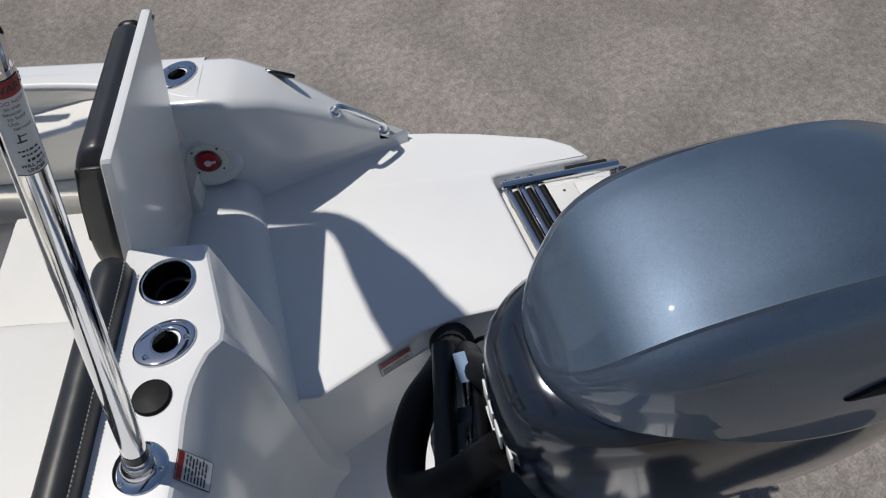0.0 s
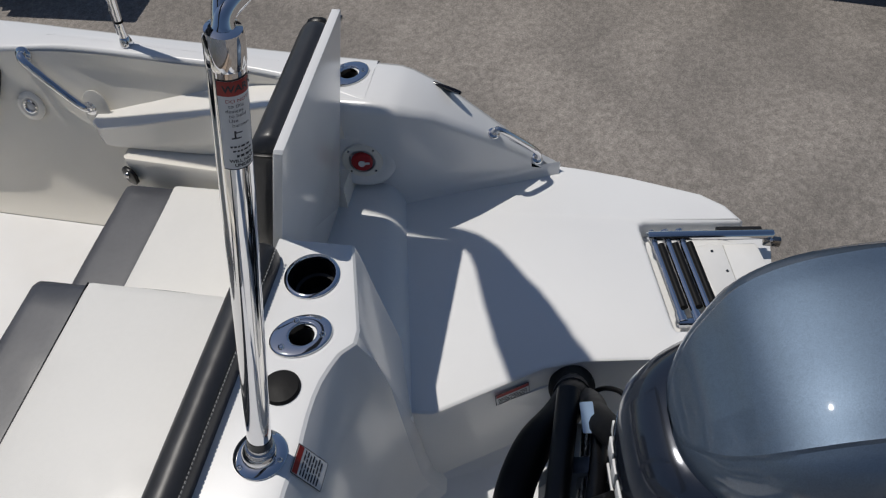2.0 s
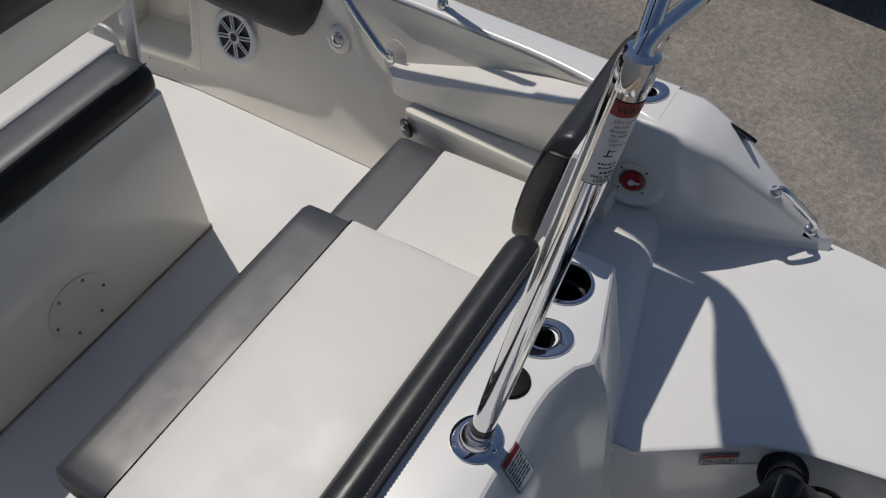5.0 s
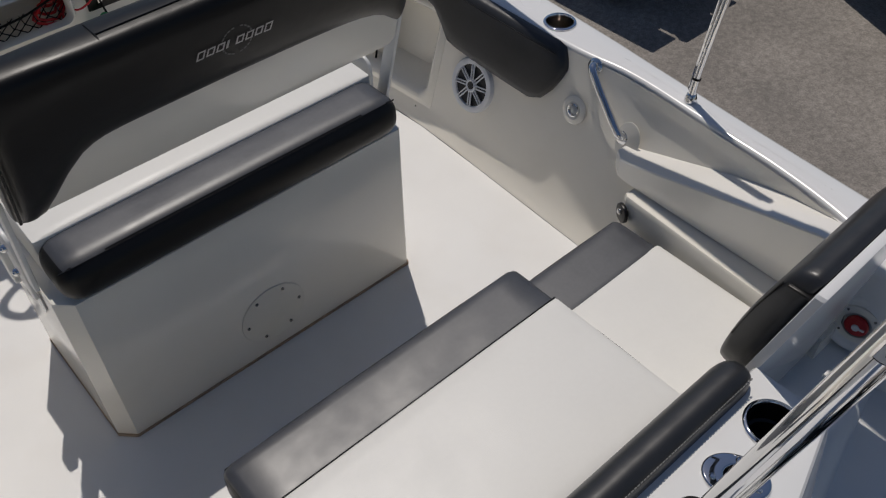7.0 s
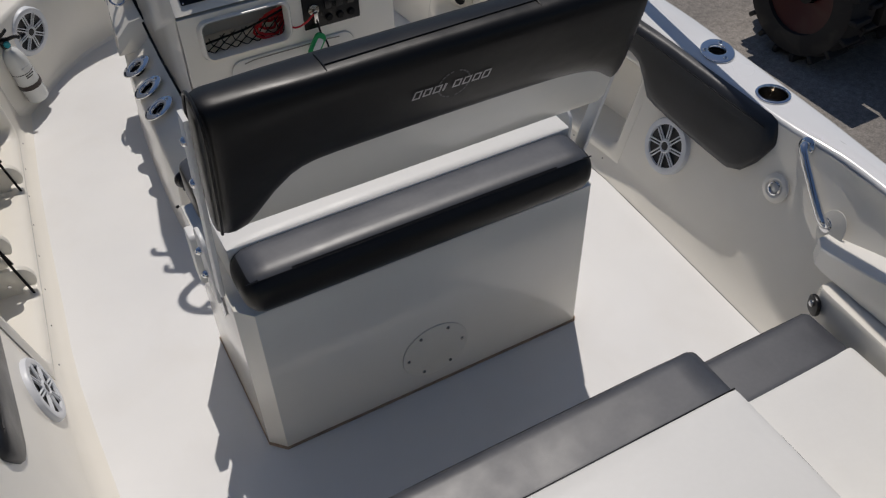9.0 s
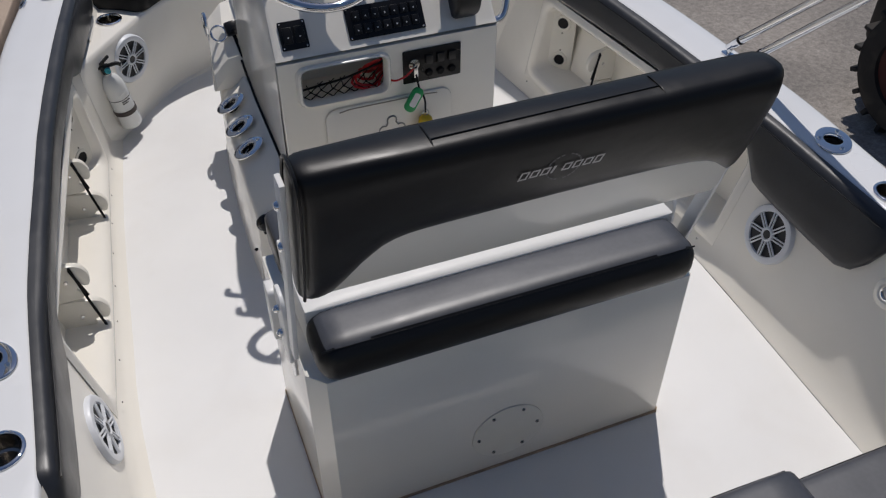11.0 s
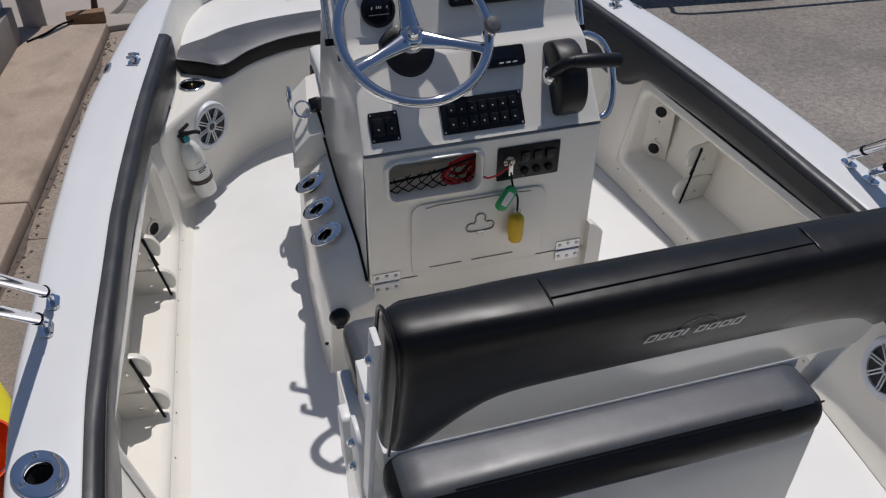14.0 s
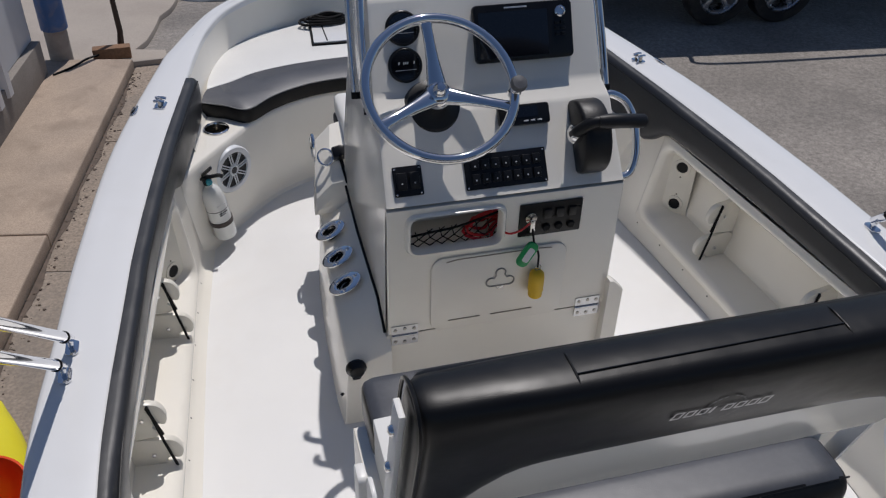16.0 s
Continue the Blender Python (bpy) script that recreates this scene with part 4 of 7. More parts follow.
part("tube", tube([P0 + AX * 0.06, P0 + AX * 0.825], RP, 32), STEEL, pole, "polished stainless tube")
part("head", tube([P0 + AX * 0.802, P0 + AX * 0.805, P0 + AX * 0.832, P0 + AX * 0.840, P0 + AX * 0.843], [0.0198, 0.0202, 0.0202, 0.0180, 0.009], 28), STEEL, pole, "polished cap")
H0 = P0 + AX * 0.835
for dx, dy, dz in ((0.118, 0.014, 0.052), (0.100, -0.022, 0.016)):
    pts = [H0, H0 + Vector((dx * 0.10, dy * 0.1, 0.014)), H0 + Vector((dx * 0.35, dy * 0.35, dz * 0.45 + 0.008)), H0 + Vector((dx * 0.7, dy * 0.7, dz * 0.75 + 0.004)), H0 + Vector((dx, dy, dz))]
    part("horn", tube(catmull(pts, 5), [0.0135, 0.0125, 0.0115, 0.0108] + [0.0102] * 15 + [0.0085, 0.004], 14), STEEL, pole, "bent tow-rope horn")


def wrap(z0, z1, a0, a1, r, mat, name, label="", seg=14):
    """A sheet round the pole between two heights along it and two bearings."""
    u = AX.orthogonal().normalized()
    v = AX.cross(u)
    ref = Vector((-1, 0, 0))
    base_a = math.atan2(ref.dot(v), ref.dot(u))
    bm = bmesh.new()
    rows = [[bm.verts.new(P0 + AX * z + r * (math.cos(base_a + radians(a)) * u + math.sin(base_a + radians(a)) * v)) for a in np.linspace(a0, a1, seg)] for z in (z0, z1)]
    for k in range(seg - 1):
        bm.faces.new((rows[0][k], rows[0][k + 1], rows[1][k + 1], rows[1][k]))
    return part(name, bm, mat, pole, label)


def lettered(text, a0, z, size, mat, bold=0.0):
    """Words printed round the pole, starting at bearing a0."""
    fc = bpy.data.curves.new("print", "FONT")
    fc.body, fc.size, fc.offset, fc.resolution_u = text, size, bold, 3
    ob = new("print", fc)
    bpy.context.view_layer.update()
    me = bpy.data.meshes.new_from_object(ob.evaluated_get(bpy.context.evaluated_depsgraph_get()))
    bpy.data.objects.remove(ob)
    bpy.data.curves.remove(fc)
    bm = bmesh.new()
    bm.from_mesh(me)
    bpy.data.meshes.remove(me)
    u = Vector((-1, 0, 0))
    u = (u - AX * u.dot(AX)).normalized()
    v = AX.cross(u)
    r = RP + 0.0009
    for p in bm.verts:
        a = radians(a0) + p.co.x / r
        p.co = P0 + AX * (z + p.co.y) + r * (math.cos(a) * u + math.sin(a) * v)
    return part("print", bm, mat, pole, smooth=0, fix=False)


LB = 0.027
wrap(LB + 0.650, LB + 0.768, -12, 92, RP + 0.0003, INK, "label_edge")
wrap(LB + 0.6515, LB + 0.7665, -10.5, 90.5, RP + 0.0005, LABEL, "label", "white warning label with red heading")
wrap(LB + 0.7485, LB + 0.7665, -10.5, 90.5, RP + 0.0007, LABELRED, "label_heading")
lettered("WARNING", 4, LB + 0.7535, 0.0118, INK, 0.0003)
for k, (word, a) in enumerate((("DO NOT", 10), ("to this", 17), ("devices", 8), ("to hold", 17), ("Use", 15))):
    lettered(word, a, LB + 0.7405 - 0.0062 * k, 0.0063, LABELRED if k == 0 else INK)
lettered("harness", 24, LB + 0.7095, 0.0063, INK)
lettered("WILL NOT", 8, LB + 0.6610, 0.0060, INK, 0.00018)
lettered("UNDER", 22, LB + 0.6548, 0.0060, INK, 0.00018)
# lines too worn to read, and the small pictogram
rng = random.Random(4)
for z, a, h in ((0.6815, 14, 0.0024), (0.6755, 20, 0.0024), (0.6680, 30, 0.0034)):
    while a < 76:
        w = rng.uniform(5, 13)
        wrap(LB + z, LB + z + h, a, min(a + w, 80), RP + 0.0009, INK, "print", seg=3)
        a += w + rng.uniform(3, 5)
for z0, z1, a0, a1 in ((0.6955, 0.7045, 28, 33), (0.6935, 0.6953, 20, 48), (0.7010, 0.7025, 33, 52)):
    wrap(LB + z0, LB + z1, a0, a1, RP + 0.0009, INK, "print", seg=4)

# ---- fittings on the transom hump ----
TOP = BRIDGE_Z + 0.001
cup_holder(Matrix.Translation((0.352, -1.098, TOP)), 0.054, "deep stainless cup holder in the transom hump", 0.08, PLASTIC)
rod_holder(Matrix.Translation((0.216, -1.116, TOP)), "polished stainless rod holder in the transom hump", turn=-62, size=1.02)
cap = thing("deck_cap", "black rubber cap on the transom hump", "cap", at=Matrix.Translation((0.107, -1.112, TOP - 0.001)))
part("disc", lathe([(0.035, 0), (0.035, 0.003), (0.032, 0.007), (0.018, 0.009), (0.001, 0.0095)], 32), RUBBER, cap)


def sticker(m, w, h, head, head_side, seed, label, rows=6):
    """A printed warning label: pale sheet, dark border, red band, lines of print."""
    t = thing("warning_label", label, "label", "warning labels", m)
    part("border", plate_of(w, h, 0.0006, 0.002), INK, t, smooth=0)
    part("sheet", moved(plate_of(w - 0.003, h - 0.003, 0.0010, 0.001), Matrix.Translation((0, 0, 0))), LABEL, t, "pale printed sheet", smooth=0)
    if head_side:
        part("band", moved(plate_of(head, h - 0.004, 0.0013, 0.001), Matrix.Translation((-w / 2 + head / 2 + 0.002, 0, 0))), LABELRED, t, "red band", smooth=0)
        b = bars(h * 0.8, rows, (w - head) / rows * 0.35, (w - head) / rows * 0.4, seed, t, z=0.0014)
        b.matrix_basis = pose(w / 2 - 0.006, 0, 0, 0, 0, -90)
    else:
        part("band", moved(plate_of(w - 0.004, head, 0.0013, 0.001), Matrix.Translation((0, h / 2 - head / 2 - 0.002, 0))), LABELRED, t, "red band", smooth=0)
        b = bars(w * 0.85, rows, (h - head) / rows * 0.35, (h - head) / rows * 0.4, seed, t, z=0.0014)
        b.matrix_basis = pose(0, h / 2 - head - 0.010, 0)
    return t


sticker(facing((-0.017, -1.1935, 0.4595), (0, -0.866, 0.5), (0, 0.5, 0.866)), 0.052, 0.076, 0.012, False, 3, "white warning label with red edge on the transom hump", 7)
sticker(facing((0.3735, -1.4735, 0.098), (-0.83, -0.55, 0.06), (0, 0, 1)), 0.082, 0.040, 0.011, False, 5, "white warning label with red heading on the motor well side", 4)

# ---- fittings on the quarters and gunwales ----
UP = lambda x, y: Matrix.Translation((x, y, ZG(y) + 0.0025))
for sx in (1, -1):
    rod_holder(UP(sx * 1.079, 0.328), "polished stainless rod holder in the gunwale", turn=90 - sx * 32, size=1.12)
    cup_holder(UP(sx * 1.066, 0.088), 0.048, "stainless cup holder let into the gunwale", 0.07)
rod_holder(UP(0.985, -1.0), "polished stainless rod holder in the stern quarter", turn=-50, size=0.92)

sw = thing("battery_switch", "round battery switch with red dial in a moulded recess", "switch", at=facing((0.8765, -1.034, 0.278), (-1, -0.13, 0.10)))
part("recess", lathe([(0.086, -0.004), (0.080, 0.002), (0.068, 0.004), (0.060, 0.002), (0.054, -0.001), (0.05, 0.0)], 40), WHITE, sw, "white moulded ring", smooth=60)
part("plate", lathe([(0.052, -0.001), (0.050, 0.004), (0.034, 0.005)], 36), CREAMPOLY, sw, "pale round plate")
dial = part("dial", lathe([(0.027, 0.003), (0.027, 0.009), (0.024, 0.012), (0.001, 0.012)], 32), RED, sw, "red dial")
part("pointer", moved(merge(rbox(-0.004, 0.02, -0.003, 0.003, 0.012, 0.0145, 0.001), lathe([(0.009, 0.012), (0.008, 0.015), (0.001, 0.015)], 16)), pose(0, -0.002, 0, 0, 0, 5)), LABEL, dial, "white pointer")
for k in range(4):
    part("screw", screw_head(0.0035), DARKSTEEL, sw, at=Matrix.Translation((0.044 * math.cos(radians(45 + 90 * k)), 0.044 * math.sin(radians(45 + 90 * k)), 0.004)))
knob = thing("door_stop", "small black rubber stop on the passage side", "door stop", at=facing((0.862, -1.045, 0.165), (-1, 0, 0)))
part("body", lathe([(0.014, 0), (0.014, 0.012), (0.010, 0.018), (0.001, 0.019)], 18), RUBBER, knob)

grab_handle((0.985, -1.348, 0.295), (1.018, -1.452, 0.185), (-0.25, -0.35, 0.9), 0.030, "curved stainless grab handle on the stern quarter", 0.008)
grab_handle((wall_x(-0.108, 0.446) - 0.002, -0.108, 0.446), (wall_x(-0.266, 0.318) - 0.004, -0.266, 0.318), (-0.9, 0.0, 0.35), 0.021, "curved stainless grab handle on the cockpit side", 0.0118)
pad = thing("handle_boss", "clear round pad under the grab handle", "pad", at=facing((wall_x(-0.285, 0.315) - 0.004, -0.285, 0.315), (-0.95, 0.05, 0.25)))
part("disc", extrude(circle(0.055, 32, 0.040), 0.004, 0.0015), material("milky_plastic", (0.70, 0.68, 0.62), 0.2, var=0.04, coat=0.5), pad)

nav = thing("stern_light", "dark oval side light on the stern quarter", "light", at=facing((1.022, -1.21, 0.400), (0.80, -0.28, 0.52), (0, 1, -0.15)))
part("lens", extrude(circle(0.062, 32, 0.016), 0.010, 0.004), GLASS, nav)
light = thing("courtesy_light", "round courtesy light with chrome bezel on the cockpit side", "light", at=facing((wall_x(-0.095, 0.316) - 0.004, -0.095, 0.316), (-0.95, 0.02, 0.30)) @ Matrix.Scale(1.25, 4))
part("ring", lathe([(0.033, 0), (0.033, 0.003), (0.029, 0.006), (0.021, 0.007), (0.017, 0.004)], 28), CREAM, light, "cream ring")
part("bezel", lathe([(0.017, 0.003), (0.016, 0.007), (0.013, 0.008), (0.011, 0.005)], 24), STEEL, light, "chrome bezel")
part("lens", lathe([(0.011, 0.003), (0.008, 0.006), (0.001, 0.007)], 18), LENS, light, "clear lens")

speaker(facing((wall_x(0.290, 0.214) - 0.003, 0.290, 0.214), (-0.95, 0.01, 0.30)), "round white-grilled speaker in the cockpit side")
speaker(facing((-0.934, 0.338, 0.156), (0.97, 0.0, 0.22)), "round white-grilled speaker low in the cockpit side")
speaker(facing((-0.664, 1.938, 0.244), (0.66, -0.75, 0.0)), "round white-grilled speaker in the bow seat front")
cup_holder(Matrix.Translation((-0.700, 2.040, SEAT_Z + 0.001)), 0.047, "stainless cup holder in the bow seat corner", 0.07)

for sx in (1, -1):
    cl = thing("cleat", "folding stainless cleat on the gunwale", "cleat", "gunwale cleats", UP(sx * 0.862, 1.915) @ pose(0, 0, 0, 0, 0, sx * 14))
    part("base", extrude(rounded(0.036, 0.05, 0.01), 0.004, 0.001), STEEL, cl)
    for dy in (-0.012, 0.012):
        part("horn", tube(catmull([(-0.018, dy, 0.022), (-0.006, dy, 0.024), (0.006, dy, 0.024), (0.018, dy, 0.022)], 3), 0.005, 8), STEEL, cl)
        part("post", tube([(0, dy, 0.003), (0, dy, 0.024)], 0.006, 8), DARKSTEEL, cl)
    nl = thing("side_light", "oval chrome side light at the gunwale edge", "light", "side lights", facing((sx * 0.947, 1.91, 0.518), (sx * 0.6, 0.15, 0.8), (0, 1, 0.0)))
    part("bezel", extrude(circle(0.042, 28, 0.018), 0.006, 0.003), STEEL, nl)
    part("lens", moved(extrude(circle(0.026, 24, 0.010), 0.010, 0.004), Matrix.Translation((0, 0, 0))), GLASS, nl)

# ---- bimini top: tubes rising aft from the gunwale mounts to the rolled canvas ----
fr = thing("folded_canopy", "folded bimini top with stainless tubes and dark rolled canvas", "bimini top")
for sx in (1, -1):
    for y, dz in ((0.806, 0.0), (0.720, 0.035)):
        b = Vector((sx * (1.072 if dz == 0 else 1.082), y, ZG(y) + 0.002))
        part("mount", merge(moved(extrude(rounded(0.03, 0.05, 0.012), 0.005, 0.001), Matrix.Translation(b)), rbox(b.x - 0.006, b.x + 0.006, b.y - 0.008, b.y + 0.008, b.z, b.z + 0.032, 0.003)), STEEL, fr, "stainless deck mount")
        e = b + Vector((0, 0, 0.032))
        d = Vector((sx * 0.04, -1.0, 1.0 + dz)).normalized()
        part("knuckle", tube([e - d * 0.012, e + d * 0.02, e + d * 0.022, e + d * 0.05], [0.010, 0.012, 0.0135, 0.0135], 14), STEEL, fr)
        part("ring", tube([e + d * 0.050, e + d * 0.057], 0.0145, 14), RUBBER, fr)
        part("tube", tube([e + d * 0.05, e + d * 1.55], 0.0125, 16), STEEL, fr, "polished stainless tube")
CANVAS = material("dark_canvas", (0.03, 0.04, 0.06), 0.9, var=0.2, scale=6, grain=0.1, grain_scale=300, bump=0.4, bump_scale=30)
roll = [(1.125, -0.28, 1.55, 0.02), (1.12, -0.50, 1.66, 0.024), (1.098, -0.672, 1.72, 0.03), (0.985, -0.73, 1.84, 0.062), (0.863, -0.78, 1.92, 0.085), (0.714, -0.843, 1.97, 0.095), (0.36, -0.90, 2.01, 0.095), (0.0, -0.92, 2.02, 0.095)]
full = roll + [(-x, y, z, r) for x, y, z, r in roll[-2::-1]]
line = catmull([p[:3] for p in full], 6)
rad = [p.x for p in catmull([(p[3], 0, 0) for p in full], 6)]
rngc = random.Random(9)
part("canvas_roll", tube(line, [r + rngc.uniform(-0.002, 0.002) for r in rad], 16), CANVAS, fr, "dark rolled canvas")
strut = thing("bimini_strut", "stainless bimini support strut standing on the gunwale", "canopy strut", at=UP(1.046, -0.392))
part("foot", lathe([(0.017, 0), (0.017, 0.006), (0.013, 0.020), (0.008, 0.026), (0.001, 0.028)], 18), STEEL, strut, "ball-shaped deck foot")
part("sleeve", tube([(0, 0, 0.018), (0.006, 0.0, 0.065)], 0.0105, 14), STEEL, strut)
part("ring", tube([(0.006, 0, 0.063), (0.0064, 0, 0.068)], 0.0115, 14), RUBBER, strut)
part("tube", tube([(0.006, 0, 0.066), (0.030, -0.055, 0.62)], 0.0095, 14), STEEL, strut, "polished tube")
part("brace", tube([(0.0, 0.012, 0.03), (0.024, -0.035, 0.62)], 0.0035, 8), STEEL, strut)

# ---- swim ladder ----
ladder = thing("swim_ladder", "folded stainless telescoping ladder in the swim platform", "ladder")
L0, L1 = Vector((0.837, -1.755, 0.125)), Vector((0.604, -1.829, 0.125))
along, aft = (L1 - L0).normalized(), Vector((0.14, -0.99, 0)).normalized()
S0, S1 = Vector((0.828, -1.742, 0.137)), Vector((0.592, -1.818, 0.119))
part("side_tube", tube([S0, S0 + aft * 0.004, S0 + aft * 0.296, S0 + aft * 0.300], [0.009, 0.0125, 0.0125, 0.010], 16), STEEL, ladder, "polished side tube")
part("side_tube", tube([S1, S1 + aft * 0.004, S1 + aft * 0.28, S1 + aft * 0.284], [0.009, 0.0125, 0.0125, 0.010], 16), STEEL, ladder, "polished side tube")
part("inner_tube", tube([S0 - along * 0.016 + aft * 0.17, S0 - along * 0.014 + aft * 0.275], 0.0085, 12), SATIN, ladder, "dark inner tube")
part("bracket", moved(rbox(-0.008, 0.008, -0.032, 0.010, -0.028, -0.004, 0.004), Matrix.Translation(S0 + along * 0.008 + aft * 0.285)), DARKSTEEL, ladder)
part("end_pin", lathe([(0.0045, 0), (0.004, 0.003), (0.001, 0.004)], 10), STEEL, ladder, at=Matrix.Translation(S0 + along * 0.016 + aft * 0.290 + Vector((0, 0, -0.005))))
for k in range(3):
    o = aft * (0.0335 * k) + Vector((0.002 * k, 0, 0))
    rung = part("rung", tube([L0 + o, L1 + o], 0.0095, 14), STEEL, ladder, "polished rung with black grip")
    part("grip", tube([L0 + o + along * 0.030 + Vector((0, 0, 0.004)) + aft * 0.013, L1 + o - along * 0.026 + Vector((0, 0, 0.004)) + aft * 0.013], 0.0095, 12), RUBBER, rung, "black rubber grip")
    for p in (L0, L1):
        part("joint", tube([p + o - along * 0.013, p + o + along * 0.013], 0.0125, 12), STEEL, ladder)
block = thing("ladder_block", "white moulded pad on the platform behind the ladder", "pad")
part("body", moved(extrude([(0.821, -1.858), (0.836, -1.921), (0.692, -1.961), (0.655, -1.921), (0.652, -1.912), (0.808, -1.853)], 0.05, 0.004), Matrix.Translation((0, 0, 0.076))), POLY, block)
part("flap", moved(extrude([(0.836, -1.923), (0.850, -1.996), (0.845, -2.003), (0.741, -2.039), (0.734, -2.036), (0.692, -1.963)], 0.046, 0.004), Matrix.Translation((0, 0, 0.076))), POLY, block)
for x, y in ((0.808, -1.897), (0.752, -1.932), (0.691, -1.935)):
    part("screw", screw_head(0.004), DARKSTEEL, block, at=Matrix.Translation((x, y, 0.1262)))
part("recess_floor", rbox(0.55, 0.93, -2.045, -1.70, 0.06, 0.076, 0.002), WHITE, boat)


# ---- coaming pads ----
def coaming(sx):
    low = curve_of([(-0.03, 0.40), (-0.01, 0.345), (0.03, 0.298), (0.10, 0.288), (0.40, 0.300), (0.46, 0.345), (0.52, 0.390), (0.7, 0.402), (1.50, 0.408), (1.60, 0.385), (1.66, 0.335), (1.75, 0.33), (2.02, 0.345), (2.09, 0.385), (2.13, 0.44)])
    rings = []
    for y in [-0.03, -0.022, -0.005, 0.02, 0.06, 0.15, 0.3, 0.38, 0.42, 0.46, 0.5, 0.54, 0.7, 0.9, 1.1, 1.3, 1.45, 1.55, 1.6, 1.64, 1.68, 1.75, 1.9, 2.0, 2.05, 2.09, 2.115, 2.13]:
        zt, zb = ZG(y) + 0.004, low(y) + (0.022 if sx < 0 and y > 1.57 else 0.0)
        d = min(y + 0.03, 2.13 - y)
        t = (0.040 if sx > 0 else 0.030) * (0.35 + 0.65 * math.sqrt(max(0, 1 - (1 - min(d / 0.06, 1)) ** 2)))
        if d < 0.04:
            zt -= 0.06 * (1 - d / 0.04) ** 2
        ring = []
        for u, v in ((0, 0.0), (0.45, 0.0), (0.8, 0.05), (0.97, 0.15), (1.0, 0.35), (1.0, 0.62), (0.97, 0.80), (0.85, 0.91), (0.62, 0.98), (0.35, 1.0), (0.0, 1.0)):
            z = zb + (zt - zb) * v
            ring.append((sx * ((wall_x(y, min(z, ZG(y) - 0.02), sx) - t * u + 0.004) if sx > 0 else (XI(y) + 0.004 - (t + 0.012) * u)), y, z))
        rings.append(ring)
    return loft(rings)


for sx in (1, -1):
    pad = thing("coaming_pad", "long charcoal vinyl coaming pad under the gunwale", "coaming pad", "coaming pads")
    part("pad", coaming(sx), CHARCOAL, pad, smooth=60)
    seam = []
    for y in np.linspace(0.0, 2.09, 40):
        z = ZG(y) - 0.012
        seam.append((sx * ((wall_x(y, ZG(y) - 0.02, sx) - 0.0375) if sx > 0 else (XI(y) + 0.004 - 0.0385)), y, z))
    part("piping", tube(seam, 0.0022, 6), BLACK, pad, "dark sewn piping along the upper edge")

# ---- rod racks, hole plates and extinguisher in the side lockers ----
def rod_rack(sx, y, z0):
    x = wall_x(y, 0.2, sx) + (0.105 if sx > 0 else 0.085)
    t = thing("rod_rack", "cream rod rack with black bungee cords in the side locker", "rod rack", "rod racks", Matrix.Translation((sx * x, y, z0)))
    for zc, depth in ((0.050, 0.130), (0.178, 0.108)):
        o = [(p.x, p.y) for p in catmull([(0.0, -0.060, 0), (0.0, 0.060, 0), (-depth * 0.55, 0.060, 0), (-depth * 0.84, 0.050, 0), (-depth * 0.98, 0.026, 0), (-depth, 0.002, 0), (-depth * 0.92, -0.016, 0), (-depth * 0.74, -0.010, 0), (-depth * 0.64, -0.024, 0), (-depth * 0.78, -0.040, 0), (-depth * 0.70, -0.056, 0)], 3)]
        bm = extrude([(sx * u, v) for u, v in o], 0.020, 0.003)
        part("holder", moved(bm, Matrix(((1, 0, 0, 0), (0, 0, 1, -0.01), (0, 1, 0, zc), (0, 0, 0, 1)))), CREAMPOLY, t, "cream moulded rod holder")
        part("screw", lathe([(0.006, 0), (0.005, 0.005), (0.001, 0.006)], 10), STEEL, t, at=facing((-sx * depth * 0.45, -0.0105, zc + 0.01), (0, -1, 0)))
    part("cord", tube([(-sx * 0.112, -0.016, 0.000), (-sx * 0.09, -0.016, 0.11), (-sx * 0.068, -0.014, 0.235)], 0.0038, 8), RUBBER, t, "black bungee cord")
    part("cord", tube([(-sx * 0.092, -0.016, 0.135), (-sx * 0.066, -0.014, 0.230)], 0.0038, 8), RUBBER, t, "black bungee cord")
    return t


for sx in (1, -1):
    for y in (1.27, 0.79):
        rod_rack(sx, y - 0.012, 0.072)


def hole_plate(sx):
    """A moulded plate with two rod-tip holes at the forward end of the locker."""
    t = thing("rod_tip_plate", "cream plate with two round rod holes in the side locker", "rod holder", "rod tip plates", facing((sx * 0.902, 1.535, 0.210), (-sx * 0.75, -0.66, 0.05)))
    part("plate", extrude(rounded(0.10, 0.29, 0.02), 0.010, 0.004), CREAMPOLY, t)
    for v in (0.075, -0.075):
        collar = part("collar", lathe([(0.032, 0.009), (0.031, 0.013), (0.022, 0.014), (0.0205, 0.011)], 28), CREAMPOLY, t, at=Matrix.Translation((0, v, 0)))
        part("hole", lathe([(0.0205, 0.0125), (0.020, 0.0115), (0.001, 0.0112)], 24), HOLE, collar, "dark round hole")
        for s in (-1, 1):
            part("screw", screw_head(0.0035), DARKSTEEL, t, at=Matrix.Translation((0, v + s * 0.040, 0.0105)))
    return t


for sx in (1, -1):
    hole_plate(sx)
for sx in (1, -1):
    # screws along the locker lip
    row = thing("lip_screws", "small steel screws along the locker lip", "screws", kind="stuff")
    pieces = []
    for y in np.linspace(0.50, 1.55, 8):
        for z in (REC[2] - 0.022, REC[3] + 0.004):
            pieces.append(moved(screw_head(0.003), facing((sx * (wall_x(y, z, sx) - 0.011), y, z + 0.018), (-sx, 0, 0.25))))
    part("screw", merge(*pieces), DARKSTEEL, row)

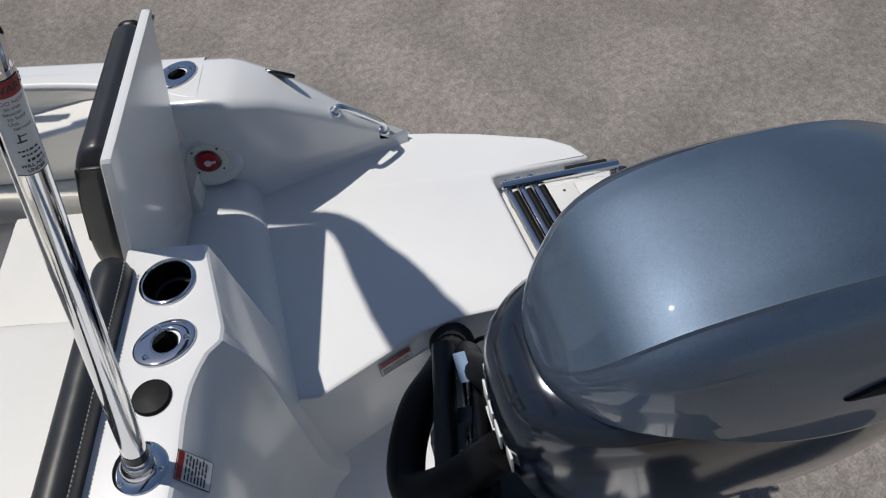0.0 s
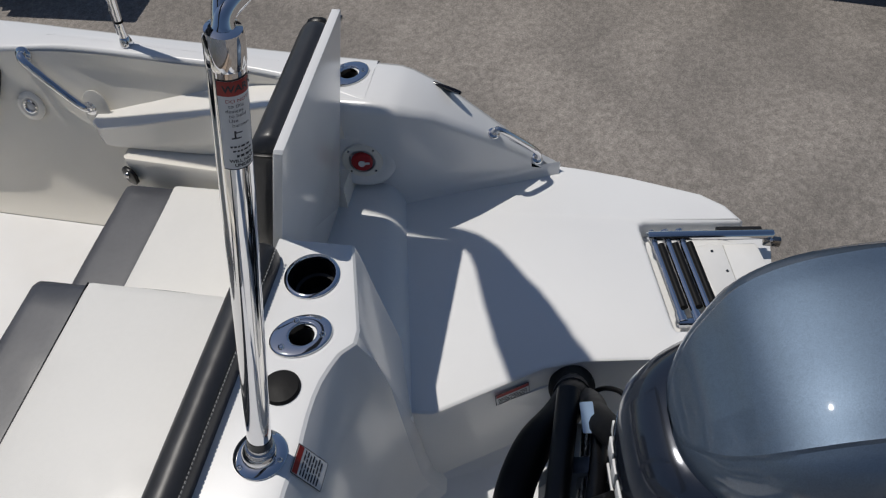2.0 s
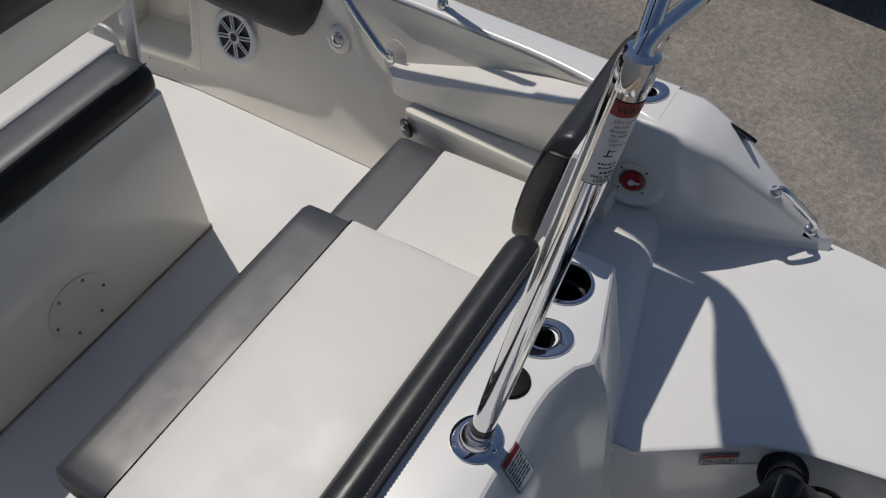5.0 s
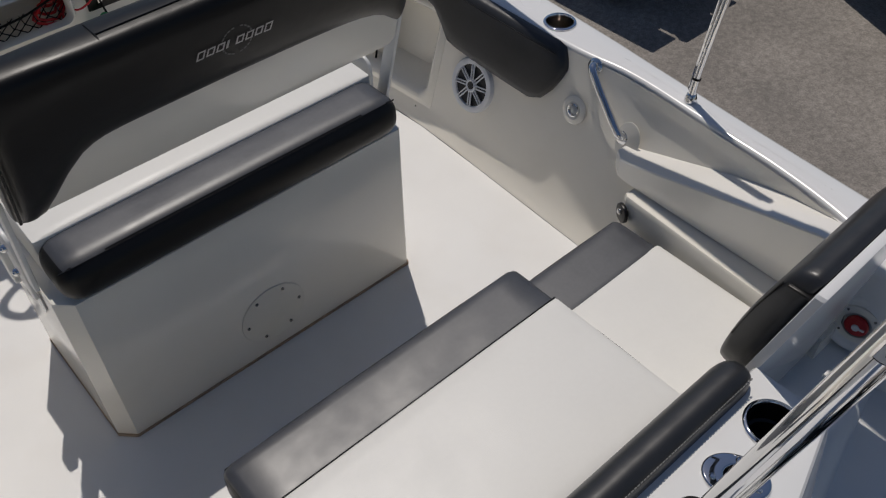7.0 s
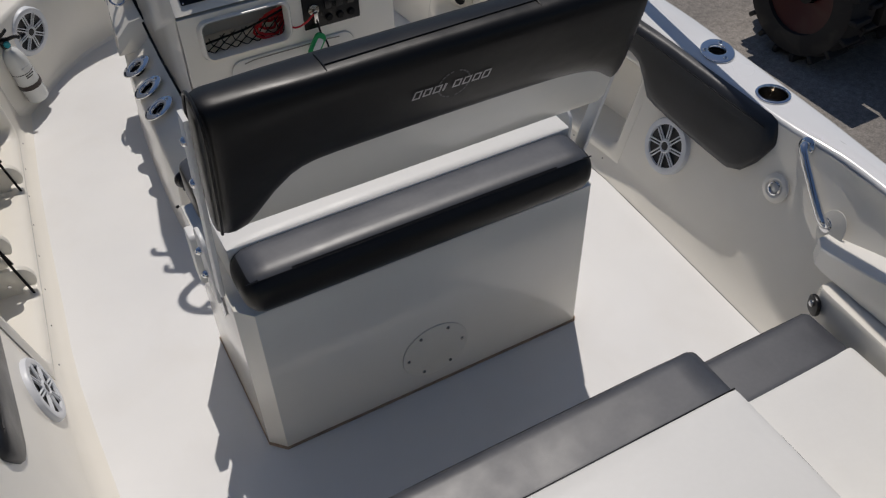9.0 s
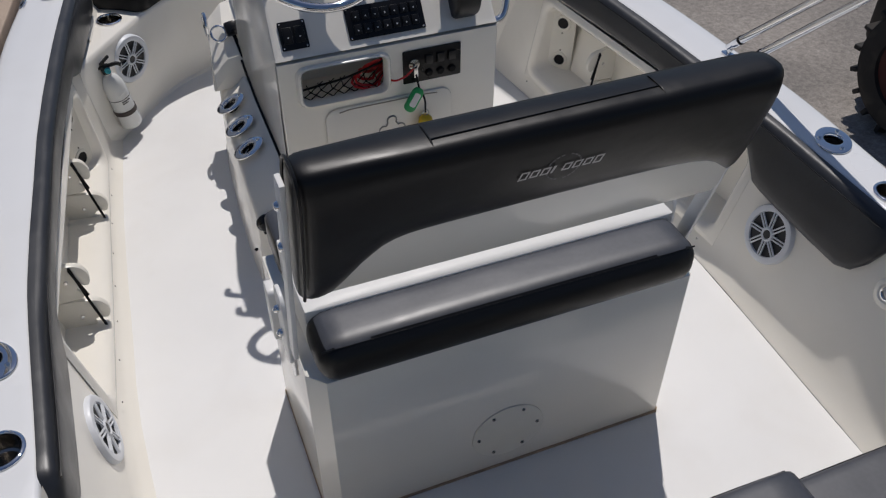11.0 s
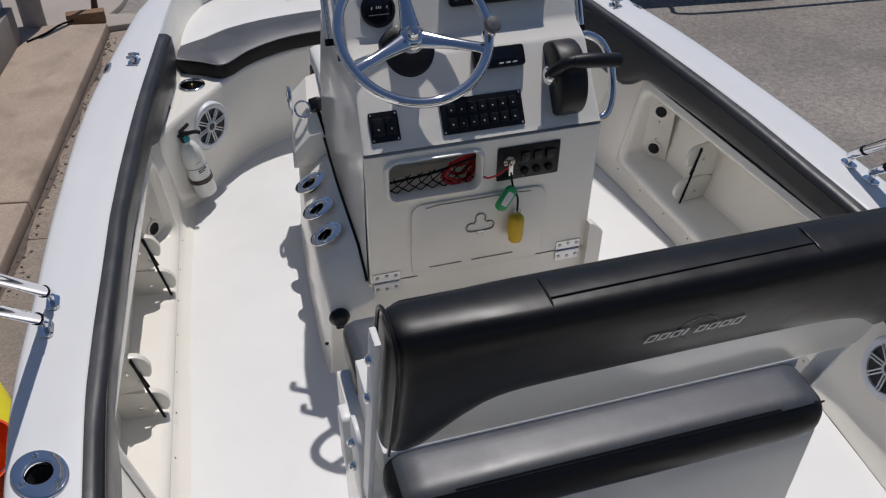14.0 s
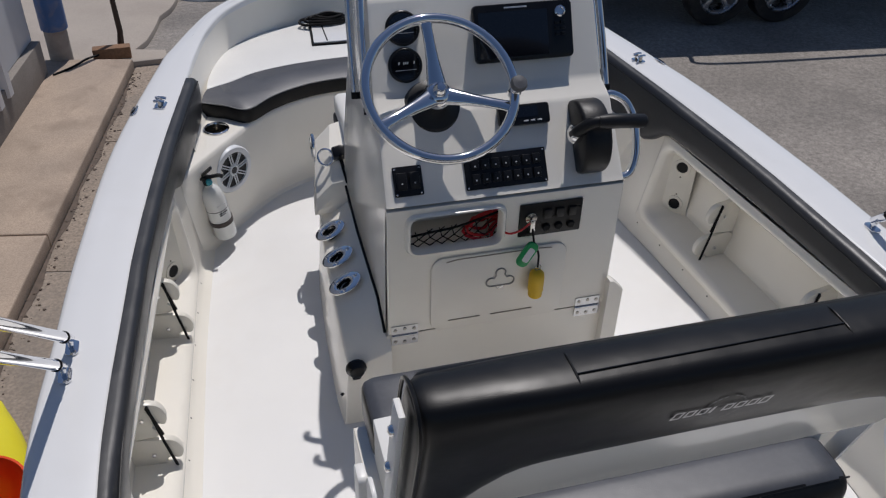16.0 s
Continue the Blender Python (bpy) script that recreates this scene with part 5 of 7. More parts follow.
ext = thing("fire_extinguisher", "small white fire extinguisher strapped to the bow seat front", "fire extinguisher", at=Matrix.Translation((-0.713, 1.822, 0.046)) @ pose(0, 0, 0, 3, -9, 0))
EXTW = material("white_enamel", (0.75, 0.76, 0.74), 0.25, var=0.03, scale=20, coat=0.4)
part("bottle", lathe([(0.030, 0), (0.037, 0.004), (0.039, 0.012), (0.039, 0.165), (0.036, 0.190), (0.026, 0.212), (0.014, 0.222), (0.012, 0.235)], 32), EXTW, ext, "white steel bottle")
valve = part("valve", merge(lathe([(0.015, 0.230), (0.016, 0.250), (0.011, 0.262), (0.001, 0.264)], 16), rbox(-0.035, 0.015, -0.008, 0.008, 0.252, 0.262, 0.003), moved(rbox(-0.010, 0.036, -0.007, 0.007, 0.0, 0.009, 0.003), pose(0, 0, 0.268, 0, -32, 0))), SATIN, ext, "black valve and lever")
part("gauge", moved(lathe([(0.011, 0), (0.011, 0.008), (0.009, 0.010), (0.001, 0.010)], 18), facing((0.006, -0.014, 0.246), (0.2, -1, 0.2))), material("teal_plastic", (0.02, 0.32, 0.38), 0.3), valve, "teal pressure gauge")
part("nozzle", tube(catmull([(0.0, 0, 0.255), (0.04, -0.006, 0.258), (0.055, -0.008, 0.250)], 4), 0.007, 10), SATIN, valve)
part("strap", lathe([(0.0398, 0.062), (0.0415, 0.063), (0.0415, 0.080), (0.0398, 0.081)], 32), material("brown_strap", (0.045, 0.030, 0.026), 0.5), ext, "dark strap")
part("bracket", tube(catmull([(-0.030, 0.018, 0.215), (-0.046, 0.016, 0.18), (-0.046, 0.014, 0.10), (-0.034, 0.012, 0.05)], 5), 0.011, 8), SATIN, ext, "black wall bracket")
for k, z in enumerate((0.150, 0.128, 0.120, 0.112)):
    part("print", lathe([(0.0394, z), (0.0394, z + (0.003 if k else 0.010))], 32) if k == 1 else moved(rbox(-0.016, 0.016 - 0.008 * (k % 2), -0.0398, -0.037, z, z + 0.003, 0), pose(0, 0, 0, 0, 0, 30)), INK if k else LABEL, ext, smooth=0)

# ---- bow cushion ----
bowc = thing("bow_cushion", "white vinyl bow cushion with charcoal front border, on the bow seat", "cushion")
front = catmull([(0.74, 2.145, 0), (0.66, 2.105, 0), (0.58, 2.06, 0), (0.49, 2.14, 0), (0.40, 2.195, 0), (0.31, 2.228, 0), (0.2, 2.243, 0), (0, 2.25, 0)], 4)
mid = catmull([(0.715, 2.25, 0), (0.67, 2.275, 0), (0.62, 2.30, 0), (0.53, 2.36, 0), (0.41, 2.40, 0), (0.30, 2.42, 0), (0.21, 2.43, 0), (0, 2.44, 0)], 4)
back = catmull([(0.70, 2.36, 0), (0.68, 2.44, 0), (0.65, 2.54, 0), (0.59, 2.64, 0), (0.50, 2.72, 0), (0.37, 2.78, 0), (0.22, 2.82, 0), (0, 2.84, 0)], 4)


def band_mesh(a, b, z0, z1, round_a):
    rings = []
    pairs = list(zip(a, b))
    pairs = pairs + [(Vector((-p.x, p.y, 0)), Vector((-q.x, q.y, 0))) for p, q in pairs[-2::-1]]
    for p, q in pairs:
        d = (q - p).normalized()
        r = 0.010 if round_a else 0.004
        rings.append([(p.x, p.y, z0), (p.x, p.y, z1 - r), (p.x + d.x * r * 0.3, p.y + d.y * r * 0.3, z1 - r * 0.3), (p.x + d.x * r, p.y + d.y * r, z1), ((p.x + q.x) / 2, (p.y + q.y) / 2, z1 + 0.006), (q.x - d.x * 0.004, q.y - d.y * 0.004, z1 + 0.001), (q.x, q.y, z1 - 0.004), (q.x, q.y, z0)])
    return loft(rings)


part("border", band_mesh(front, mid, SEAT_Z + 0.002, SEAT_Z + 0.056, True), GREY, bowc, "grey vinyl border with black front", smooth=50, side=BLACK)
part("top", band_mesh(mid, back, SEAT_Z + 0.002, SEAT_Z + 0.057, False), CUSHION, bowc, "white vinyl top", smooth=50)
part("piping", piping([(p.x, p.y + 0.004, SEAT_Z + 0.055) for p in front] + [(-p.x, p.y + 0.004, SEAT_Z + 0.055) for p in front[-2::-1]], 0.0025), STITCH, bowc, "pale piping")
hatch = thing("anchor_hatch", "white anchor locker hatch let into the bow cushion", "hatch", at=Matrix.Translation((0, 0, SEAT_Z + 0.058)))
part("lid", moved(extrude([(-0.27, 2.56), (0.27, 2.56), (0.25, 2.81), (-0.25, 2.81)], 0.012, 0.003), Matrix.Translation((0, 0, 0.003))), WHITE, hatch, "white moulded lid")
# black plate added under the lid, standing for the shaded gap round it
part("gap_plate", extrude([(-0.279, 2.551), (0.279, 2.551), (0.258, 2.817), (-0.258, 2.817)], 0.010), RUBBER, hatch, "black plate for the dark gap round the lid")
part("seam", rbox(-0.215, -0.210, 2.565, 2.80, 0.0145, 0.0162, 0), RUBBER, hatch)
rope = thing("anchor_line", "dark coiled anchor line on the bow hatch", "rope")
for n in range(4):
    rr = 0.085 - 0.012 * n
    part("coil", tube([(-0.20 + rr * 1.2 * math.cos(a) + 0.008 * n, 2.76 + rr * 0.5 * math.sin(a), SEAT_Z + 0.081 + 0.008 * n + 0.003 * math.sin(3 * a + n)) for a in np.linspace(0, 2 * math.pi, 28, endpoint=False)], 0.006, 8, closed=True), RUBBER, rope)

# ---- console ----
con = thing("console", "cream fibreglass centre console with sloping dash, standing on the deck", "console")
CX = 0.315
PROFILE = [(0.90, 0.0), (0.90, 0.284), (0.905, 0.286), (0.905, 0.690), (0.895, 0.692), (0.899, 0.700), (0.912, 0.712), (1.028, 0.872), (1.040, 0.881), (1.088, 0.898), (1.100, 0.912), (1.192, 1.100), (1.202, 1.112), (1.215, 1.117), (1.30, 1.112), (1.36, 1.08), (1.44, 0.92), (1.52, 0.60), (1.56, 0.30), (1.57, 0.0)]


def console_body():
    """The shell: rounded side edges, dash narrower towards the top."""
    rings = []
    cy, cz = 1.22, 0.5
    for x, s in ((-1.0, 0.965), (-0.996, 0.985), (-0.985, 0.996), (-0.965, 1.0), (-0.5, 1.0), (0, 1.0), (0.5, 1.0), (0.965, 1.0), (0.985, 0.996), (0.996, 0.985), (1.0, 0.965)):
        ring = []
        for y, z in PROFILE:
            t = max(0.0, (z - 0.69)) * 0.05
            lean = 0.012 * max(0.0, 0.69 - z)
            ring.append((x * (CX - t + lean), cy + (y - cy) * (1 - (1 - s) * 0.45), cz + (z - cz) * (1 - (1 - s) * 0.30) if z > 0.01 else 0.0))
        rings.append(ring)
    bm = loft(rings)
    # the aft face above the hinge line is the door, built apart
    gone = [f for f in bm.faces if all(abs(v.co.y - 0.905) < 0.012 and 0.27 < v.co.z < 0.70 for v in f.verts)]
    bmesh.ops.delete(bm, geom=gone, context="FACES")
    return bm


part("shell", console_body(), CREAM, con, "cream glossy shell", smooth=38)


def door_panel():
    """The hinged aft panel with a cubby opening cut through it."""
    hole = [(-0.136 + u, 0.614 + v) for u, v in rounded(0.236, 0.108, 0.024, 6)]
    outer = []
    x0, x1, z0, z1 = -CX + 0.001, CX - 0.001, 0.289, 0.6915
    for i, (x, z) in enumerate(hole):
        c, j = divmod(i, 7)
        xx, zz = (x1, x0, x0, x1)[c], (z1, z1, z0, z0)[c]
        start, end = hole[c * 7], hole[c * 7 + 6]
        on_x, on_z = (start, end) if c % 2 == 0 else (end, start)
        j = j if c % 2 == 0 else 6 - j
        outer.append((xx, on_x[1] + (zz - on_x[1]) * j / 3) if j <= 3 else (xx + (on_z[0] - xx) * (j - 3) / 3, zz))
    bm = bmesh.new()
    rows = []
    for o, y, push in ((outer, 0.915, 0), (outer, 0.899, 0), (outer, 0.897, -0.002), (hole, 0.897, 0.022), (hole, 0.897, 0.016), (hole, 0.886, 0.010), (hole, 0.884, 0.004), (hole, 0.890, 0.0), (hole, 0.915, -0.002)):
        ring = []
        for x, z in o:
            d = Vector((x + 0.136, z - 0.614)).normalized() * push
            ring.append(bm.verts.new((x + d.x, y, z + d.y)))
        rows.append(ring)
    for a, b in zip(rows, rows[1:]):
        for k in range(len(a)):
            bm.faces.new((a[k], a[(k + 1) % len(a)], b[(k + 1) % len(a)], b[k]))
    return bm


panel = part("door", door_panel(), CREAM, con, "cream hinged aft panel with cubby opening", smooth=40)
part("cubby", merge(rbox(-0.275, 0.01, 1.05, 1.055, 0.53, 0.68, 0), rbox(-0.275, 0.01, 0.915, 1.055, 0.540, 0.545, 0), rbox(-0.275, 0.01, 0.915, 1.055, 0.666, 0.671, 0), rbox(-0.275, -0.270, 0.915, 1.055, 0.54, 0.67, 0), rbox(0.003, 0.008, 0.915, 1.055, 0.54, 0.67, 0)), CREAM, panel, "inside of the cubby")
# raised glove-box outline and its keyhole-shaped latch
out = [(-0.012 + u, 0.408 + v) for u, v in rounded(0.376, 0.244, 0.035, 6)]
part("glove_box_lid", moved(extrude(out, 0.007, 0.004), Matrix(((1, 0, 0, 0), (0, 0, -1, 0.897), (0, 1, 0, 0), (0, 0, 0, 1)))), CREAM, panel, "raised cream glove box lid")
# grooves drawn as dark lines, their shade and grime put into the colour
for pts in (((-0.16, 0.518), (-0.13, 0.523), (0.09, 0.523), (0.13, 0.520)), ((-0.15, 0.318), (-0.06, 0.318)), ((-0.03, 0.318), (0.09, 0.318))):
    part("groove", tube([(x, 0.8895, z) for x, z in pts], 0.0018, 6), material("groove_shade_grime", (0.30, 0.27, 0.22), 0.7, var=0.2), panel)
clover = []
for cx, cz, r, a0, a1 in ((-0.009, 0.459, 0.014, -30, 210), (-0.034, 0.430, 0.014, 60, 270), (0.016, 0.430, 0.014, -90, 120)):
    for k in range(9):
        a = radians(a0 + (a1 - a0) * k / 8)
        clover.append((cx + r * math.cos(a), cz + r * math.sin(a)))
ordered = clover[18:27][::1] + clover[0:9] + clover[9:18]
part("latch_ring", tube([(x, 0.8885, z) for x, z in ordered], 0.0022, 6, closed=True), material("latch_grey", (0.30, 0.29, 0.27), 0.5), panel, "grey clover-shaped latch")
part("latch_tab", rbox(-0.019, 0.001, 0.886, 0.890, 0.407, 0.417, 0.002), BRUSHED, panel)
for x in (-0.270, 0.262):
    h = thing("hinge", "stainless butt hinge at the foot of the console door", "hinge", "console hinges", Matrix.Translation((x, 0.8965, 0.286)))
    for s in (-1, 1):
        leaf = part("leaf", moved(extrude(rounded(0.074, 0.030, 0.002), 0.0025), Matrix(((1, 0, 0, 0), (0, 0, -1, 0), (0, 1, 0, s * 0.018), (0, 0, 0, 1)))), BRUSHED, h)
        for u in (-0.026, 0.0, 0.026):
            part("screw", lathe([(0.0055, 0), (0.0045, 0.0015), (0.001, 0.001)], 10), DARKSTEEL, leaf, at=facing((u, -0.0028, s * (0.020 if u else 0.023)), (0, -1, 0)))
    part("pin", tube([(-0.037, -0.003, 0), (0.037, -0.003, 0)], 0.0042, 10), BRUSHED, h)


def flank(sx):
    """The side wing of the console: a sloping shelf to port, a short gusset to starboard."""
    rows = []
    lean = 0.0 if sx > 0 else 0.033
    for y, z_in, z_out, xo in ((0.872, 0.378, 0.352, 0.354), (0.876, 0.380, 0.356, 0.356), (0.90, 0.378, 0.354, 0.354), (0.93, 0.366, 0.345, 0.345), (0.96, 0.350, 0.330, 0.338)) if sx > 0 else ((0.872, 0.245, 0.205, 0.462), (0.876, 0.252, 0.212, 0.466), (0.96, 0.325, 0.262, 0.470), (1.02, 0.335, 0.270, 0.470), (1.25, 0.335, 0.270, 0.462), (1.50, 0.335, 0.270, 0.445), (1.62, 0.325, 0.262, 0.43)):
        rows.append([(sx * 0.31, y, 0.0), (sx * (xo - 0.65 * lean + 0.006), y, 0.0), (sx * (xo - 0.65 * lean + 0.002), y, 0.012), (sx * (xo - lean), y, z_out - 0.012), (sx * (xo - lean - 0.004), y, z_out - 0.003), (sx * (xo - lean - 0.010), y, z_out + 0.005), (sx * 0.328, y, z_in - 0.003), (sx * 0.322, y, z_in + 0.002), (sx * 0.31, y, z_in + 0.004)])
    return loft(rows)


for sx in (1, -1):
    w = flank(sx)
    if sx < 0:
        for y in (1.122, 1.252, 1.392):
            cut_hole(w, facing((-0.393, y, 0.309), (-0.47, 0.0, 0.88), (0, 1, 0)), 0.021)
    part("wing", w, CREAM, con, "cream side wing of the console", smooth=35)
part("gasket", tube([(-0.3225, 0.905, 0.296), (-0.3225, 1.0, 0.345), (-0.3225, 1.30, 0.356), (-0.320, 1.58, 0.40)], 0.0042, 8), RUBBER, con, "black gasket line")
bm = loft([[(-0.30, y, 0.30), (k - 0.425, y, 0.30), (k - 0.415, y, z - 0.05), (k - 0.365, y, z), (-0.30, y, z + 0.01)] for y, z, k in ((1.50, 0.36, 0.0), (1.515, 0.40, 0.0), (1.60, 0.47, 0.01), (1.72, 0.50, 0.03))])
part("step_block", bm, CREAM, con, "cream moulded block forward of the wing", smooth=25)
for y in (1.122, 1.252, 1.392):
    rod_holder(facing((-0.393, y, 0.309), (-0.47, 0.0, 0.88), (0, 1, 0)), "polished stainless rod holder on the console wing", turn=168, size=0.92, group="console rod holders", tilt=5)
fuel = thing("plug_cap", "black knobbed plug cap on the console wing", "cap", at=facing((-0.411, 0.8715, 0.2175), (0, -1, 0.05)))
part("disc", lathe([(0.029, 0), (0.029, 0.006), (0.023, 0.012), (0.020, 0.022), (0.016, 0.025), (0.001, 0.026)], 14), PLASTIC, fuel)
part("tab", rbox(-0.012, 0.012, -0.038, -0.022, 0.0, 0.010, 0.004), PLASTIC, fuel)
part("screw", screw_head(0.006), PLASTIC, con, at=facing((-0.452, 0.8715, 0.125), (0, -1, 0)))

# dash fittings lie in the two slopes of the dash
D1 = facing((0, 0.970, 0.792), (0, -0.81, 0.587))
D2 = facing((0, 1.146, 1.006), (0, -0.898, 0.44))


def dash1(x, v):
    return D1 @ Matrix.Translation((x, v, 0.001))


def dash2(x, v):
    return D2 @ Matrix.Translation((x, v, 0.001))


def switch_panel(m, w, h, cols, rows, label, seed):
    t = thing("switch_panel", label, "switch panel", "dash panels", m)
    part("plate", extrude(rounded(w, h, 0.004), 0.004, 0.0012), PLASTIC, t, "black panel plate")
    for r in range(rows):
        for c in range(cols):
            x, y = (c - (cols - 1) / 2) * w * 0.88 / cols, ((rows - 1) / 2 - r) * h * 0.80 / rows
            k = part("rocker", moved(rbox(-w * 0.34 / cols, w * 0.34 / cols, -h * 0.29 / rows, h * 0.29 / rows, 0.0, 0.005, 0.002), pose(0, 0, 0.004, 6, 0, 0)), SATIN, t, "black rocker switch", at=Matrix.Translation((x, y, 0)))
            part("mark", moved(extrude(circle(0.0022, 8), 0.0004), Matrix.Translation((0, -h * 0.08 / rows, 0.0095))), PRINT, k, smooth=0)
    for sx in (-1, 1):
        for sy in (-1, 1):
            part("screw", screw_head(0.0028), STEEL, t, at=Matrix.Translation((sx * (w / 2 - 0.006), sy * (h / 2 - 0.006), 0.004)))
    return t


switch_panel(dash1(0.0, -0.052), 0.215, 0.088, 7, 2, "black switch panel with two rows of rockers on the dash", 1)
switch_panel(dash1(-0.252, -0.054), 0.073, 0.074, 2, 1, "small black two-switch panel on the dash", 2)
ign = thing("ignition_panel", "black ignition and outlet panel on the console door", "switch panel", "dash panels", facing((0.117, 0.8968, 0.614), (0, -1, 0)))
part("plate", extrude(rounded(0.172, 0.100, 0.004), 0.004, 0.0012), PLASTIC, ign)
for k in range(3):
    part("breaker", rbox(-0.011, 0.011, -0.014, 0.014, 0.003, 0.011, 0.003), SATIN, ign, at=Matrix.Translation((-0.010 + 0.034 * k, 0.017, 0)))
    part("button", lathe([(0.011, 0.003), (0.011, 0.009), (0.008, 0.012), (0.001, 0.012)], 16), RUBBER, ign, at=Matrix.Translation((-0.010 + 0.034 * k, -0.026, 0)))
part("key_switch", lathe([(0.017, 0.003), (0.016, 0.010), (0.008, 0.013), (0.001, 0.014)], 20), DARKSTEEL, ign, at=Matrix.Translation((-0.055, 0.010, 0)))

key = thing("float_key", "boat key with yellow float and green tag hanging from the ignition", "key float")
part("key", rbox(0.056, 0.068, 0.872, 0.876, 0.59, 0.628, 0.002), STEEL, key)
part("cord", tube(catmull([(0.062, 0.872, 0.60), (0.068, 0.866, 0.56), (0.084, 0.868, 0.52), (0.086, 0.868, 0.477)], 5), 0.003, 8), RUBBER, key, "dark cord")
YEL = material("yellow_foam", (0.72, 0.46, 0.015), 0.55, var=0.06, scale=40, bump=0.2, bump_scale=300)
part("float", lathe([(0.004, 0.088), (0.012, 0.086), (0.019, 0.078), (0.021, 0.066), (0.021, 0.022), (0.019, 0.018), (0.019, 0.004), (0.016, 0.0), (0.001, 0.0)], 24), YEL, key, "yellow float", at=Matrix.Translation((0.086, 0.868, 0.379)))
part("float_ring", tube([(0.086 + 0.009 * math.cos(a), 0.868, 0.475 + 0.009 * math.sin(a)) for a in np.linspace(0, 2 * math.pi, 14, endpoint=False)], 0.0014, 6, closed=True), BRUSHED, key)
part("tag", moved(extrude(rounded(0.036, 0.075, 0.016, 6), 0.012, 0.004), facing((0.048, 0.866, 0.530), (0.1, -1, 0.15)) @ pose(0, 0, 0, 0, 0, -38)), material("green_plastic", (0.02, 0.36, 0.10), 0.35, var=0.08, scale=40), key, "green key tag")
part("tag_label", moved(extrude(rounded(0.020, 0.042, 0.006, 4), 0.0008), facing((0.050, 0.8535, 0.532), (0.1, -1, 0.15)) @ pose(0, 0, 0, 0, 0, -38)), LABEL, key)

net = thing("cubby_net", "black cargo net across the console cubby", "net")
bm = []
for k in range(9):
    x = -0.262 + k * 0.032
    bm.append(tube([(x, 0.925, 0.553), (x + 0.036, 0.922, 0.580 + 0.004 * (k % 2)), (x + 0.072, 0.925, 0.606 + 0.002 * k)], 0.0016, 5))
    bm.append(tube([(x + 0.036, 0.925, 0.553), (x, 0.922, 0.582), (x - 0.036 + 0.03, 0.925, 0.600 + 0.002 * k)], 0.0016, 5))
part("mesh", merge(*bm), RUBBER, net)
part("edge_cord", tube(catmull([(-0.262, 0.925, 0.588), (-0.2, 0.92, 0.598), (-0.12, 0.92, 0.607), (-0.03, 0.925, 0.628), (0.0, 0.93, 0.635)], 5), 0.0032, 8), RUBBER, net)
LANRED = material("red_cord", (0.55, 0.012, 0.016), 0.35, var=0.1, scale=60)
lan = thing("kill_lanyard", "coiled red safety lanyard in the console cubby", "lanyard")
rng = random.Random(7)
for n in range(4):
    c = Vector((-0.055 + n * 0.012, 0.935 + 0.006 * n, 0.585 + 0.006 * n))
    pts = [c + Vector((0.045 * math.cos(a) + 0.012 * math.sin(3 * a + n), 0.018 * math.sin(a * 1.0 + n), 0.024 * math.sin(a) + 0.006 * math.cos(2 * a + n))) for a in np.linspace(0, 2 * math.pi, 18, endpoint=False)]
    part("coil", tube(pts, 0.0042, 8, closed=True), LANRED, lan, "red coiled cord")
part("lead", tube(catmull([(-0.02, 0.925, 0.59), (0.0, 0.885, 0.588), (0.03, 0.875, 0.60), (0.055, 0.876, 0.618)], 5), 0.0028, 8), LANRED, lan)

# display, gauges, radio
disp = thing("chart_display", "black chart display with rotary knob on the upper dash", "display", at=dash2(0.094, 0.012))
part("case", extrude(rounded(0.262, 0.142, 0.012), 0.020, 0.005), PLASTIC, disp, "black plastic case")
part("screen", moved(extrude(rounded(0.182, 0.112, 0.003), 0.0012), Matrix.Translation((-0.028, -0.004, 0.020))), GLASS, disp, "dark glass screen")
part("mark", moved(rbox(-0.03, 0.03, -0.002, 0.002, 0, 0.0005, 0), Matrix.Translation((-0.020, 0.061, 0.0203))), PRINT, disp)
part("dial", lathe([(0.014, 0.019), (0.014, 0.026), (0.010, 0.028), (0.009, 0.024), (0.001, 0.024)], 24), STEEL, disp, "silver rotary dial", at=Matrix.Translation((0.096, 0.043, 0)))
for k in range(6):
    part("key", rbox(-0.006, 0.006, -0.0035, 0.0035, 0.019, 0.023, 0.001), SATIN, disp, at=Matrix.Translation((0.088 + 0.016 * (k % 2), 0.016 - 0.014 * (k // 2), 0)))
for x, v in ((-0.214, 0.044), (-0.216, -0.045)):
    g = thing("gauge", "round black digital engine gauge on the upper dash", "gauge", "dash gauges", dash2(x, v))
    part("bezel", lathe([(0.043, 0), (0.043, 0.006), (0.040, 0.009), (0.036, 0.008)], 36), PLASTIC, g)
    part("face", lathe([(0.037, 0.004), (0.036, 0.0075), (0.001, 0.0078)], 36), GLASS, g, "black glass face")
    part("line", moved(rbox(-0.026, 0.026, -0.0006, 0.0006, 0, 0.0004, 0), Matrix.Translation((0, -0.012, 0.0080))), PRINT, g)
    if v < 0:
        dg = bmesh.new()
        for u in (-0.018, -0.006, -0.001, 0.004, 0.020):
            dg.faces.new([dg.verts.new(p) for p in ((u, 0.002, 0.0083), (u + 0.003, 0.002, 0.0083), (u + 0.0042, 0.008, 0.0083), (u + 0.0012, 0.008, 0.0083))])
        part("digits", dg, LABEL, g, smooth=0)
radio = thing("stereo", "black marine stereo on the dash", "stereo", at=D1 @ Matrix.Translation((0.062, 0.077, 0.0)))
part("case", extrude(rounded(0.135, 0.052, 0.008), 0.018, 0.004), PLASTIC, radio)
part("window", moved(extrude(rounded(0.07, 0.026, 0.002), 0.001), Matrix.Translation((0.0, 0.006, 0.018))), GLASS, radio)
